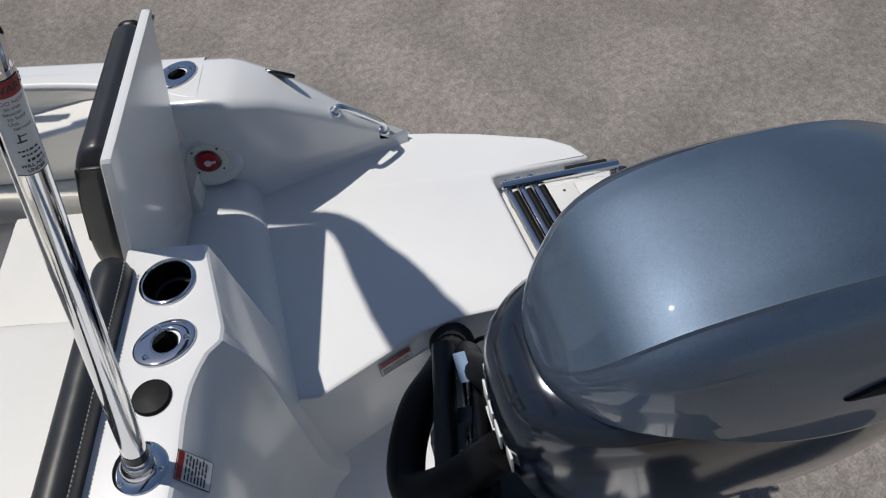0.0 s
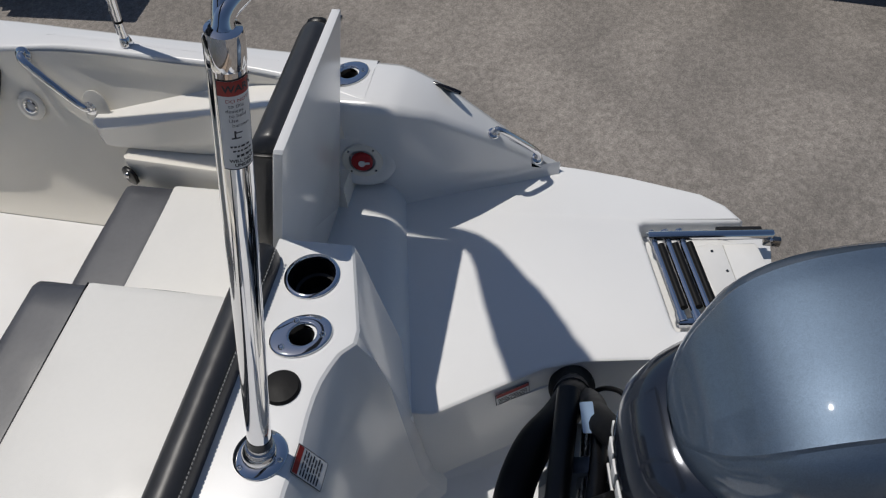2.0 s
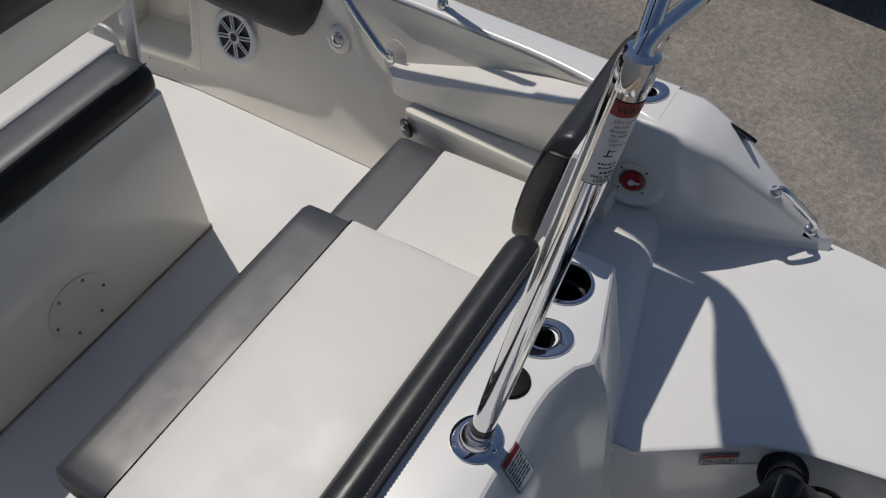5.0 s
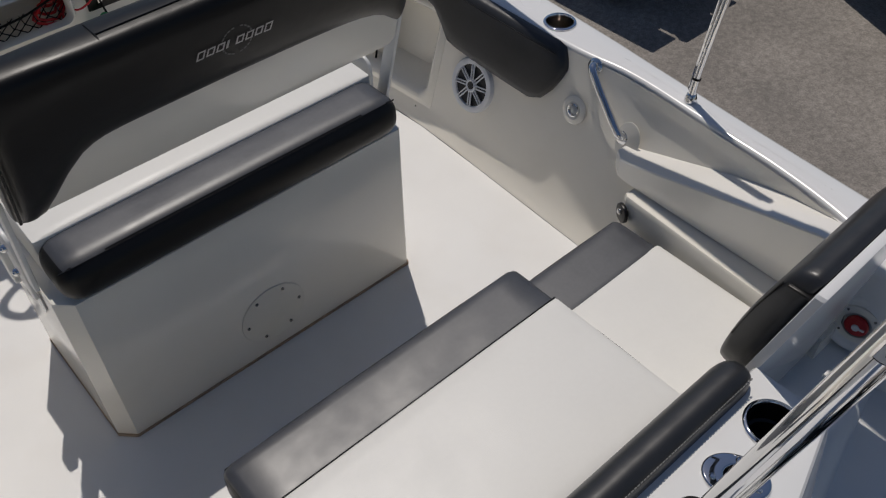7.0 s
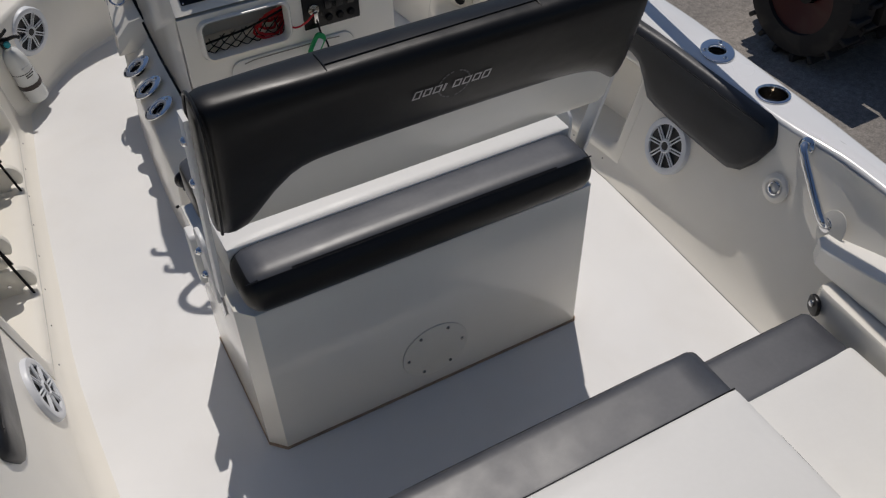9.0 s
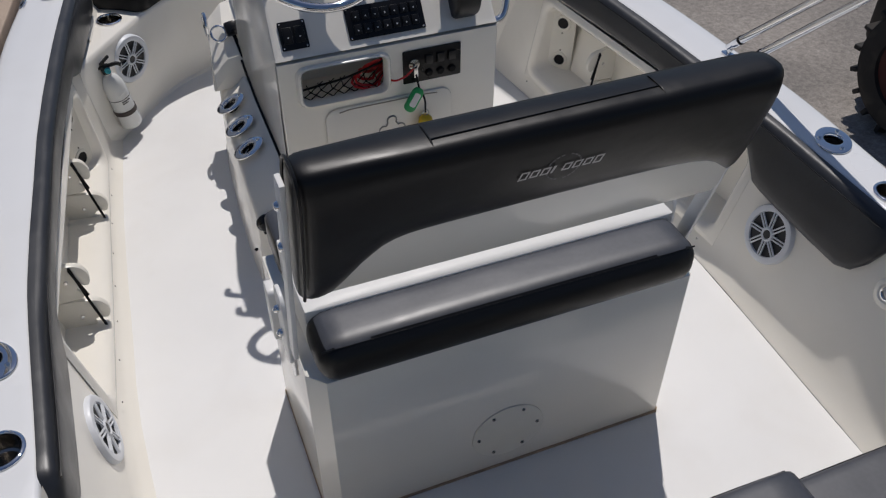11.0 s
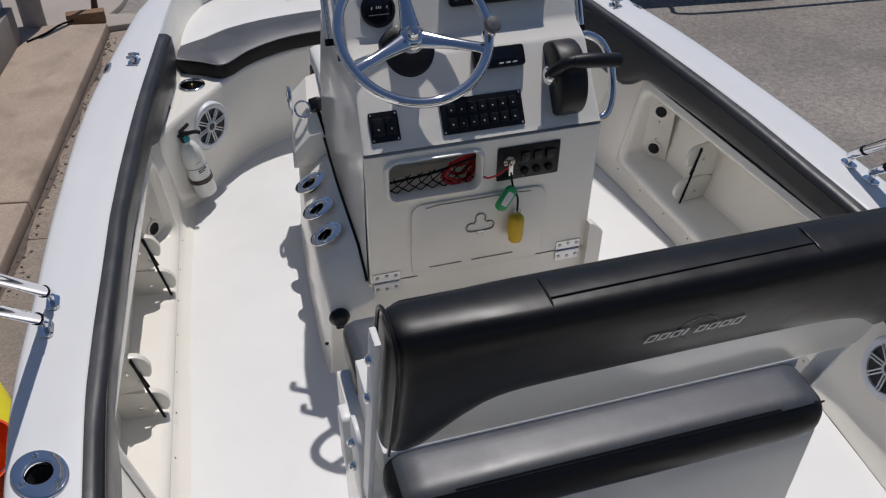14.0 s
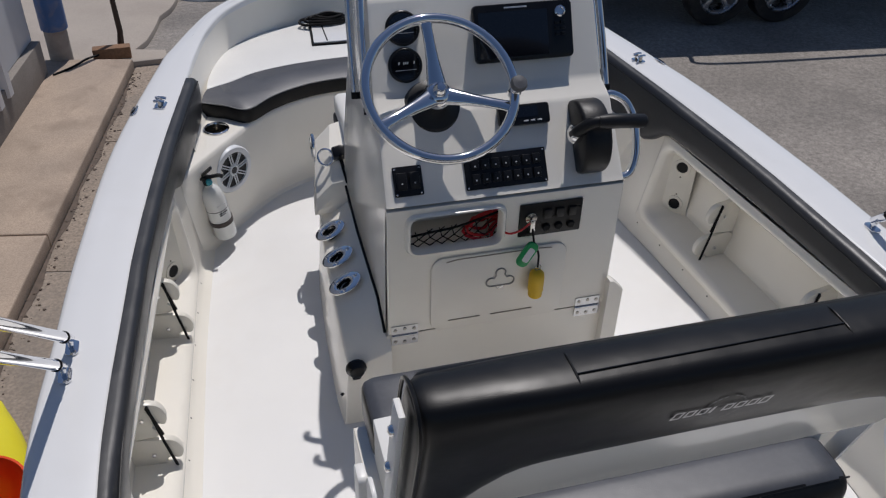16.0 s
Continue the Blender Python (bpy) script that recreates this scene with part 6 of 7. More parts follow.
for k in range(3):
    part("button", rbox(-0.006, 0.006, -0.002, 0.002, 0.017, 0.020, 0.001), PRINT, radio, at=Matrix.Translation((0.002 + 0.018 * k, -0.017, 0)))

# ---- steering wheel ----
HUB = Vector((-0.160, 1.005, 0.945))
WN = Vector((0, -math.cos(radians(50)), math.sin(radians(50))))
wheel = thing("steering_wheel", "polished stainless three-spoke steering wheel with speed knob", "steering wheel", at=facing(HUB, WN))
R = 0.180
part("rim", tube([(R * math.cos(a), R * math.sin(a), 0.028) for a in np.linspace(0, 2 * math.pi, 72, endpoint=False)], 0.0128, 14, closed=True), STEEL, wheel, "polished round rim")
for a in (92, 207, 338):
    rings = []
    for r, w, z, th in ((0.016, 0.026, -0.006, 0.012), (0.045, 0.021, 0.0, 0.012), (0.08, 0.0165, 0.008, 0.011), (0.12, 0.014, 0.017, 0.009), (0.155, 0.0135, 0.025, 0.007), (0.176, 0.016, 0.028, 0.005)):
        rings.append([(r, w * math.cos(b), z + th * math.sin(b)) for b in np.linspace(0, 2 * math.pi, 14, endpoint=False)])
    part("spoke", moved(loft(rings), pose(0, 0, 0, 0, 0, a)), STEEL, wheel, "polished steel spoke", smooth=50)
part("hub", lathe([(0.034, -0.03), (0.034, -0.004), (0.026, 0.006), (0.017, 0.010), (0.016, 0.026), (0.010, 0.034), (0.001, 0.035)], 28), STEEL, wheel, "polished hub nut")
kn = part("speed_knob", lathe([(0.009, 0.004), (0.009, 0.020), (0.018, 0.026), (0.021, 0.036), (0.017, 0.047), (0.001, 0.050)], 24), material("grey_rubber", (0.11, 0.11, 0.115), 0.5, var=0.06, scale=30), wheel, "grey speed knob", at=pose(R * math.cos(radians(-8)), R * math.sin(radians(-8)), 0.030))
part("knob_clamp", lathe([(0.017, -0.016), (0.018, 0.0), (0.014, 0.014), (0.009, 0.018)], 20), STEEL, kn)
helm = thing("helm_bezel", "black helm bezel behind the steering wheel", "helm", at=facing(HUB - WN * 0.125, WN))
part("cone", lathe([(0.074, 0), (0.074, 0.035), (0.066, 0.055), (0.040, 0.066), (0.022, 0.092)], 36), SATIN, helm)
part("shaft", tube([(0, 0, 0.06), (0, 0, 0.125)], 0.014, 14), STEEL, helm)

# ---- throttle ----
thr = thing("throttle_control", "black binnacle throttle with chrome lever hub on the dash", "throttle", at=D1 @ Matrix.Translation((0.222, 0.006, 0.0)))
bm = loft([[(x, 0.095 * math.cos(a) * s, max(0.0, (0.085 * math.sin(a) + 0.012) * s)) for a in np.linspace(-0.25, math.pi + 0.25, 20)] for x, s in ((-0.036, 0.90), (-0.033, 0.97), (-0.026, 1.0), (0.026, 1.0), (0.033, 0.97), (0.036, 0.90))])
part("housing", bm, SATIN, thr, "black rounded housing", smooth=50)
part("hub", moved(lathe([(0.021, 0), (0.024, 0.01), (0.024, 0.02), (0.018, 0.026), (0.001, 0.026)], 24), facing((-0.036, 0.004, 0.055), (-1, 0, 0))), STEEL, thr, "chrome lever hub")
part("lever", tube(catmull([(-0.05, 0.004, 0.055), (-0.046, 0.010, 0.085), (-0.02, 0.022, 0.115), (0.02, 0.020, 0.122)], 5), 0.015, 12), SATIN, thr, "black lever")
part("grip", tube([(-0.01, 0.022, 0.120), (0.02, 0.020, 0.122), (0.108, 0.012, 0.120), (0.115, 0.012, 0.120)], [0.016, 0.0185, 0.0175, 0.012], 18), SATIN, thr, "black grip")

# ---- rails and screen frame on the console ----
rail = thing("grab_rail", "curved stainless grab rail on the console side", "grab rail")
part("bar", tube(catmull([(0.296, 1.046, 0.868), (0.318, 1.045, 0.872), (0.356, 1.032, 0.850), (0.376, 1.005, 0.800), (0.372, 0.968, 0.735), (0.350, 0.942, 0.692), (0.318, 0.935, 0.684), (0.304, 0.935, 0.684)], 5), 0.0105, 14), STEEL, rail)
for sx in (1, -1):
    t = thing("screen_frame", "stainless windscreen frame rails on the console edge", "windscreen frame", "windscreen frames")
    for y0, z0, x0 in ((1.085, 0.868, 0.318), (1.175, 0.868, 0.333)):
        part("rail", tube(catmull([(sx * x0, y0, z0), (sx * (x0 - 0.003), y0 + 0.07, z0 + 0.14), (sx * (x0 - 0.015), y0 + 0.15, z0 + 0.30), (sx * (x0 - 0.03), y0 + 0.19, z0 + 0.36)], 5), 0.0098, 12), STEEL, t, "polished rail")
        part("foot", tube([(sx * x0, y0 - 0.003, z0 - 0.004), (sx * x0, y0 + 0.004, z0 + 0.012)], 0.0118, 12), RUBBER, t)
screen = thing("windscreen", "low clear acrylic windscreen on top of the console", "windscreen")
ACRYL = bpy.data.materials.new("clear_acrylic")
ACRYL.use_nodes = True
ab = ACRYL.node_tree.nodes["Principled BSDF"]
ab.inputs["Transmission Weight"].default_value, ab.inputs["Roughness"].default_value, ab.inputs["IOR"].default_value = 1.0, 0.02, 1.3
ab.inputs["Base Color"].default_value = (0.94, 0.97, 0.98, 1)
pane = part("pane", loft([[(-0.27 + 0.0 * k, 1.262 + 0.075 * k, 1.112 + 0.16 * k), (0.27, 1.262 + 0.075 * k, 1.112 + 0.16 * k), (0.27, 1.267 + 0.075 * k, 1.112 + 0.16 * k), (-0.27, 1.267 + 0.075 * k, 1.112 + 0.16 * k)] for k in (0, 0.5, 1)]), ACRYL, screen)
pane.visible_shadow = False
part("trim", tube([(-0.272, 1.264, 1.116), (0.272, 1.264, 1.116)], 0.006, 8), POLY, screen)
fseat = thing("seat_cushion", "white vinyl console seat cushion with charcoal edge", "cushion")
part("top", pillow(-0.300, 0.300, 1.585, 1.86, 0.475, 0.545, 0.02, 0.01), CUSHION, fseat, "white vinyl top")
part("edge", pillow(-0.303, 0.303, 1.582, 1.863, 0.42, 0.478, 0.015), BLACK, fseat, "black vinyl edge")
part("base", rbox(-0.29, 0.29, 1.55, 1.84, 0.0, 0.425, 0.02), CREAM, con, "cream base of the forward seat")
ring = thing("handrail", "round stainless pull handle on the console side", "handle")
part("loop", tube([(-0.40 + 0.0 * a, 1.66 + 0.032 * math.cos(a), 0.46 + 0.038 * math.sin(a)) for a in np.linspace(0, 2 * math.pi, 24, endpoint=False)], 0.006, 8, closed=True), STEEL, ring)
part("foot", rbox(-0.402, -0.37, 1.62, 1.70, 0.415, 0.428, 0.003), STEEL, ring)

# swivel clip on the step beside the console
clip = thing("swivel_clip", "black plastic swivel clip with chrome ring on the step", "clip", at=facing((-0.325, 1.585, 0.462), (-0.14, -0.62, 0.77), (0, 1, 0)))
part("block", rbox(-0.022, 0.022, -0.020, 0.020, 0.0, 0.040, 0.008), PLASTIC, clip, "black block")
part("ring", tube([(-0.045 + 0.024 * math.cos(a), 0.028 * math.sin(a), 0.012) for a in np.linspace(0, 2 * math.pi, 25)], 0.004, 8), STEEL, clip, "chrome ring")
part("strap", rbox(-0.006, 0.006, -0.10, -0.016, 0.001, 0.006, 0.002), RUBBER, clip)


# ---- outboard motor ----
STEER = pose(0.023, -1.676, 0.0, 0, 0, 12.4) @ Matrix.Translation((0, 1.66, 0))
motor = thing("outboard_motor", "large outboard motor with metallic blue-grey cowl, mounted in the motor well", "outboard motor", at=STEER)
FIXED = STEER.inverted()
MX = 0.0


def cowl_rings():
    rows = [  # y, base half-width, crease half-width, base z, crease z, top z
        (-1.738, 0.020, 0.012, 0.652, 0.665, 0.672), (-1.742, 0.050, 0.035, 0.650, 0.675, 0.686), (-1.752, 0.078, 0.055, 0.649, 0.691, 0.707), (-1.772, 0.108, 0.080, 0.648, 0.716, 0.740), (-1.80, 0.135, 0.098, 0.647, 0.743, 0.775), (-1.84, 0.162, 0.112, 0.645, 0.780, 0.822), (-1.90, 0.183, 0.118, 0.630, 0.806, 0.854), (-1.97, 0.194, 0.120, 0.600, 0.818, 0.872), (-2.06, 0.200, 0.120, 0.555, 0.822, 0.884), (-2.16, 0.200, 0.118, 0.525, 0.816, 0.886), (-2.26, 0.194, 0.113, 0.520, 0.800, 0.872), (-2.35, 0.178, 0.100, 0.520, 0.768, 0.836), (-2.43, 0.150, 0.080, 0.520, 0.735, 0.795), (-2.47, 0.110, 0.055, 0.525, 0.700, 0.740), (-2.485, 0.060, 0.030, 0.530, 0.675, 0.695)]
    out = []
    for y, wb, wc, z0, zc, zt in rows:
        rise = 0.40 * (zt - zc)
        zc, wc, zt = zc + rise, wc + 0.6 * rise, zt - 0.75 * rise
        h, side = zc - z0, wb - wc
        half = [(wb * 0.93, z0), (wb * 0.985, z0 + 0.006), (wb, z0 + 0.02), (wb * 1.0, z0 + h * 0.45), (wb - side * 0.07, z0 + h * 0.64), (wb - side * 0.25, z0 + h * 0.81), (wb - side * 0.50, z0 + h * 0.915), (wb - side * 0.78, zc - h * 0.035), (wc + 0.004, zc - 0.002), (wc + 0.001, zc + 0.004), (wc - 0.005, zc + 0.005)]
        n = 7
        for k in range(1, n + 1):
            x = (wc - 0.005) * (1 - k / n)
            half.append((x, zc + 0.005 + max(zt - zc - 0.005, 0.0) * (1 - (x / wc) ** 3.0)))
        out.append([(MX - x, y, z) for x, z in half] + [(MX + x, y, z) for x, z in half[-2::-1]])
    return out


def resample(rings, n):
    """More rings between the given ones, on smooth lines."""
    lines = [catmull([r[k] for r in rings], n) for k in range(len(rings[0]))]
    return [[tuple(l[i]) for l in lines] for i in range(len(lines[0]))]


top = part("cowl", loft(resample(cowl_rings(), 4)), COWL, motor, "metallic blue-grey top cowl", smooth=26)
for sx in (-1, 1):
    slot = [(p.x, p.y) for p in catmull([(-0.10, -0.006, 0), (-0.04, 0.012, 0), (0.04, 0.020, 0), (0.11, 0.018, 0), (0.13, 0.0, 0), (0.05, -0.014, 0), (-0.04, -0.016, 0), (-0.10, -0.006, 0)], 4)][:-1]
    part("air_vent", moved(extrude([(sx * -u, v) for u, v in slot], 0.012, 0.003), facing((MX + sx * 0.194, -2.215, 0.672), (sx, 0, 0.05))), HOLE, top, "dark air vent")


def lower_cowl():
    rings = []
    for z, w, y0, y1 in ((0.662, 0.150, -1.745, -2.44), (0.655, 0.172, -1.722, -2.46), (0.636, 0.186, -1.694, -2.475), (0.60, 0.192, -1.678, -2.48), (0.52, 0.192, -1.673, -2.48), (0.42, 0.186, -1.678, -2.47), (0.34, 0.174, -1.695, -2.46), (0.26, 0.155, -1.73, -2.45), (0.18, 0.125, -1.765, -2.42), (0.12, 0.09, -1.78, -2.38)):
        cy, hy = (y0 + y1) / 2, (y0 - y1) / 2
        rings.append([(MX + w * math.copysign(abs(math.cos(a)) ** 0.62, math.cos(a)), cy + hy * math.copysign(abs(math.sin(a)) ** 0.86, math.sin(a)), z) for a in np.linspace(0, 2 * math.pi, 64, endpoint=False)])
    return loft(rings)


part("lower_cowl", lower_cowl(), material("metallic_slate_paint", (0.022, 0.028, 0.042), 0.16, 0.35, var=0.04, coat=0.8), motor, "darker metallic lower cowl", smooth=40)
# white model marking on the front, as plain blocks
for u, w, z0, z1 in ((-0.085, 0.030, 0.455, 0.505), (-0.045, 0.032, 0.455, 0.505), (-0.003, 0.026, 0.455, 0.505), (0.032, 0.030, 0.455, 0.505), (0.070, 0.020, 0.455, 0.505), (-0.06, 0.11, 0.425, 0.435)):
    yc = -2.077 + 0.402 * (1 - (abs(u + w / 2) / 0.190) ** (1 / 0.31)) ** 0.43
    part("marking", moved(rbox(-w / 2, w / 2, -0.002, 0.002, z0, z1, 0.0008), Matrix.Translation((MX + u + w / 2, yc + 0.0015, 0))), LABEL, motor, "white block marking")
part("leg", loft([[(MX + w * c, y, z) for c, y in ((-1, -1.78), (1, -1.78), (1, -2.12), (0.4, -2.2), (-0.4, -2.2), (-1, -2.12))] for z, w in ((0.34, 0.10), (0.2, 0.075), (-0.2, 0.06), (-0.7, 0.05))]), material("metallic_leg_paint", (0.06, 0.08, 0.115), 0.28, 0.6, var=0.05, coat=0.6), motor, "metallic leg")
for sx in (-1, 1):
    part("clamp_bracket", moved(extrude([(-1.56, 0.22), (-1.60, 0.30), (-1.72, 0.34), (-1.80, 0.28), (-1.78, -0.12), (-1.74, -0.40), (-1.62, -0.40), (-1.56, -0.10)], 0.035, 0.006), Matrix(((0, 0, 1, MX + sx * 0.125 - 0.0175), (1, 0, 0, 0), (0, 1, 0, 0), (0, 0, 0, 1)))), material("grey_bracket_paint", (0.10, 0.12, 0.15), 0.4, 0.3, var=0.06), motor, "grey clamp bracket", at=FIXED)
part("swivel", tube([(MX - 0.21, -1.66, 0.28), (MX + 0.21, -1.66, 0.28)], 0.030, 20), BRUSHED, motor, "steel tilt tube", at=FIXED)
part("steering_ram", tube([(MX - 0.26, -1.60, 0.335), (MX + 0.26, -1.60, 0.335)], 0.022, 18), SATIN, motor, "black steering ram", at=FIXED)
part("transom_pad", rbox(-0.27, 0.27, -1.66, -1.57, WELL_Z - 0.02, 0.20, 0.012), WHITE, boat, "white motor mount pad of the transom")

hoses = thing("rigging_hoses", "black rigging hose and boot between well side and motor", "hose")
part("boot", merge(lathe([(0.050, -0.012), (0.052, 0.004), (0.050, 0.018), (0.042, 0.030), (0.045, 0.038), (0.038, 0.050), (0.041, 0.058), (0.034, 0.070)], 28)), RUBBER, hoses, "black ribbed boot", at=facing((0.415, -1.600, 0.085), (-0.65, -0.05, 0.75)))
part("hose", tube(catmull([(0.39, -1.602, 0.12), (0.32, -1.605, 0.205), (0.24, -1.585, 0.26), (0.16, -1.545, 0.285), (0.07, -1.52, 0.27), (0.0, -1.53, 0.28), (-0.03, -1.60, 0.36), (-0.02, -1.70, 0.46)], 6), 0.036, 16), RUBBER, hoses, "thick black rigging hose")
part("hose", tube(catmull([(0.36, -1.625, 0.14), (0.28, -1.645, 0.26), (0.20, -1.655, 0.36), (0.12, -1.69, 0.44), (0.07, -1.73, 0.48)], 6), 0.026, 14), RUBBER, hoses, "black hose")
part("hose", tube(catmull([(0.30, -1.66, 0.20), (0.22, -1.66, 0.31), (0.10, -1.665, 0.36), (-0.06, -1.66, 0.38), (-0.13, -1.70, 0.46)], 6), 0.016, 12), PLASTIC, hoses, "black cable")
part("clamp", tube([(0.335, -1.604, 0.185), (0.325, -1.605, 0.200)], 0.040, 20), SATIN, hoses)
part("cable", tube(catmull([(0.37, -1.63, 0.13), (0.36, -1.67, 0.19), (0.33, -1.71, 0.22), (0.27, -1.73, 0.22), (0.22, -1.735, 0.30), (0.16, -1.73, 0.42)], 6), 0.0055, 8), RUBBER, hoses, "thin black cable")
part("tag", moved(plate_of(0.024, 0.055, 0.001, 0.002), facing((0.17, -1.64, 0.405), (-0.65, 0.25, 0.72), (0.6, 0.2, 0.6))), LABELBLUE, hoses, "pale blue cable tag", smooth=0)
drain = thing("well_hatch", "round white hatch on the well floor", "hatch", at=Matrix.Translation((0.02, -1.47, WELL_Z + 0.001)))
part("ring", lathe([(0.075, 0), (0.075, 0.004), (0.070, 0.007), (0.060, 0.006), (0.058, 0.003)], 40), POLY, drain)
part("lid", lathe([(0.058, 0.001), (0.056, 0.005), (0.001, 0.006)], 36), POLY, drain)


# ---- ground, kerb walk and shed ----
def paving():
    """Exposed aggregate: stones in worn cement, tyre-darkened drifts and pale scuffs."""
    m = material("aggregate_concrete", (0.262, 0.238, 0.213), 0.85, var=0.24, scale=1.3, grain=0.20, grain_scale=26, dirt=(0.15, 0.137, 0.125), dirt_amount=0.6, dirt_scale=1.1)
    n, l = m.node_tree.nodes, m.node_tree.links
    b = n["Principled BSDF"]
    co = n.new("ShaderNodeTexCoord")
    v = n.new("ShaderNodeTexVoronoi")
    v.inputs["Scale"].default_value = 130
    l.new(co.outputs["Object"], v.inputs["Vector"])
    old = b.inputs["Base Color"].links[0].from_socket
    hsv = n.new("ShaderNodeSeparateColor")
    l.new(v.outputs["Color"], hsv.inputs[0])
    rg = n.new("ShaderNodeMapRange")
    rg.inputs["To Min"].default_value, rg.inputs["To Max"].default_value = 0.80, 1.20
    l.new(hsv.outputs[0], rg.inputs["Value"])
    mx = n.new("ShaderNodeVectorMath")
    mx.operation = "SCALE"
    l.new(old, mx.inputs[0])
    l.new(rg.outputs[0], mx.inputs["Scale"])
    l.new(mx.outputs[0], b.inputs["Base Color"])
    bp = n.new("ShaderNodeBump")
    bp.inputs["Strength"].default_value, bp.inputs["Distance"].default_value = 0.6, 0.004
    l.new(v.outputs["Distance"], bp.inputs["Height"])
    l.new(bp.outputs[0], b.inputs["Normal"])
    return m


PAVING = paving()
bm = bmesh.new()
bmesh.ops.create_grid(bm, x_segments=2, y_segments=2, size=400)
tagged(part("ground", moved(bm, Matrix.Translation((0, 0, GROUND_Z))), PAVING), "weathered grey-brown exposed aggregate paving", "ground", kind="structure")

WALK = material("tan_concrete", (0.40, 0.315, 0.245), 0.85, var=0.14, scale=2.2, grain=0.16, grain_scale=120, bump=0.4, bump_scale=150, dirt=(0.22, 0.17, 0.13), dirt_amount=0.7, dirt_scale=3.2)
walkway = thing("pavement", "raised tan concrete walk with worn kerb edge beside the shed", "pavement", kind="structure")
W0 = Vector((-2.008, 2.6, 0))


def along_walk(s, off):
    """A point s metres along the walk's kerb and off metres to its left."""
    d = Vector((0.18, 1.0, 0)).normalized()
    return W0 + d * s + Vector((-d.y, d.x, 0)) * off


for a, b in ((-6.3, -3.74), (-3.73, -1.24), (-1.23, 1.265), (1.275, 3.77)):
    o = [along_walk(a, 0), along_walk(b, 0), along_walk(b, 0.70), along_walk(a, 0.70)]
    part("slab", moved(extrude([(p.x, p.y) for p in o], 0.125, 0.016, 3), Matrix.Translation((0, 0, GROUND_Z - 0.02))), WALK, walkway)
APRON = material("stony_tan_concrete", (0.30, 0.245, 0.195), 0.9, var=0.14, scale=1.2, grain=0.28, grain_scale=60, bump=0.6, bump_scale=90, dirt=(0.19, 0.17, 0.15), dirt_amount=0.6, dirt_scale=1.3)
strip = thing("gutter_strip", "stony tan concrete strip with cracks along the kerb", "pavement", kind="structure")
for a, b in ((-6.0, -1.1), (-1.09, 1.02), (1.03, 2.55), (2.56, 3.85)):
    o = [along_walk(a, -0.002), along_walk(b, -0.002), along_walk(b, -0.95), along_walk(a, -0.95)]
    part("slab", moved(extrude([(p.x, p.y) for p in o], 0.014, 0.005), Matrix.Translation((0, 0, GROUND_Z - 0.008))), APRON, strip)
GRIT = material("gutter_grit", (0.13, 0.10, 0.08), 0.95, var=0.3, scale=14, bump=0.8, bump_scale=120)
rng = random.Random(11)
bm = bmesh.new()
for k in range(800):
    s, off = rng.uniform(-4.5, 3.7), -abs(rng.gauss(0, 0.045)) - 0.004
    p = along_walk(s, off)
    r = 0.003 + 0.009 * rng.random() ** 3
    m = bmesh.ops.create_icosphere(bm, subdivisions=1, radius=r)
    for v in m["verts"]:
        v.co = Vector((v.co.x * rng.uniform(0.7, 1.4), v.co.y, v.co.z * 0.6)) + Vector((p.x, p.y, GROUND_Z + 0.006 + r * 0.3))
tagged(part("gutter_grit", bm, GRIT, smooth=0), "loose dark grit and gravel along the kerb", "gravel", kind="stuff")
bm = bmesh.new()
for k in range(40):
    a, b = along_walk(-4.5 + 0.2 * k, -0.004), along_walk(-4.5 + 0.2 * (k + 1), -0.004)
    w0, w1 = 0.03 + 0.02 * math.sin(k * 1.7), 0.03 + 0.02 * math.sin((k + 1) * 1.7)
    bm.faces.new([bm.verts.new((p.x, p.y, GROUND_Z + 0.0095)) for p in (a, b, b + Vector((w1, 0, 0)), a + Vector((w0, 0, 0)))])
bmesh.ops.remove_doubles(bm, verts=bm.verts, dist=0.001)
tagged(part("gutter_dirt", bm, GRIT, smooth=0), "dark dirt caught along the kerb", "dirt", kind="stuff")

# corrugated shed wall on a block plinth
WALLM = material("painted_corrugated_steel", (0.60, 0.62, 0.65), 0.45, 0.15, var=0.05, scale=2, dirt=(0.30, 0.29, 0.27), dirt_amount=0.25, dirt_scale=2.5)
PLINTH = material("grey_block", (0.26, 0.235, 0.21), 0.9, var=0.12, scale=4, grain=0.15, grain_scale=120, bump=0.4, bump_scale=120, dirt=(0.14, 0.12, 0.10), dirt_amount=0.4, dirt_scale=3)
shed = thing("wall_shed", "pale corrugated steel shed wall on a grey block plinth", "wall", kind="structure")
S0, S1 = along_walk(-6.0, 0.60), along_walk(3.50, 0.60)
sd = (S1 - S0).normalized()
sn = Vector((-sd.y, sd.x, 0))
o = [S0, S1, S1 + sn * 0.2, S0 + sn * 0.2]
part("plinth", moved(extrude([(p.x, p.y) for p in o], 0.38, 0.006), Matrix.Translation((0, 0, GROUND_Z))), PLINTH, shed, "weathered block plinth")
length = (S1 - S0).length
PITCH = 0.20
prof = [(0.0, 0.02), (0.045, 0.02), (0.065, -0.022), (0.135, -0.022), (0.155, 0.02), (0.20, 0.02)]
sheet_n = int(length / (PITCH * 4))
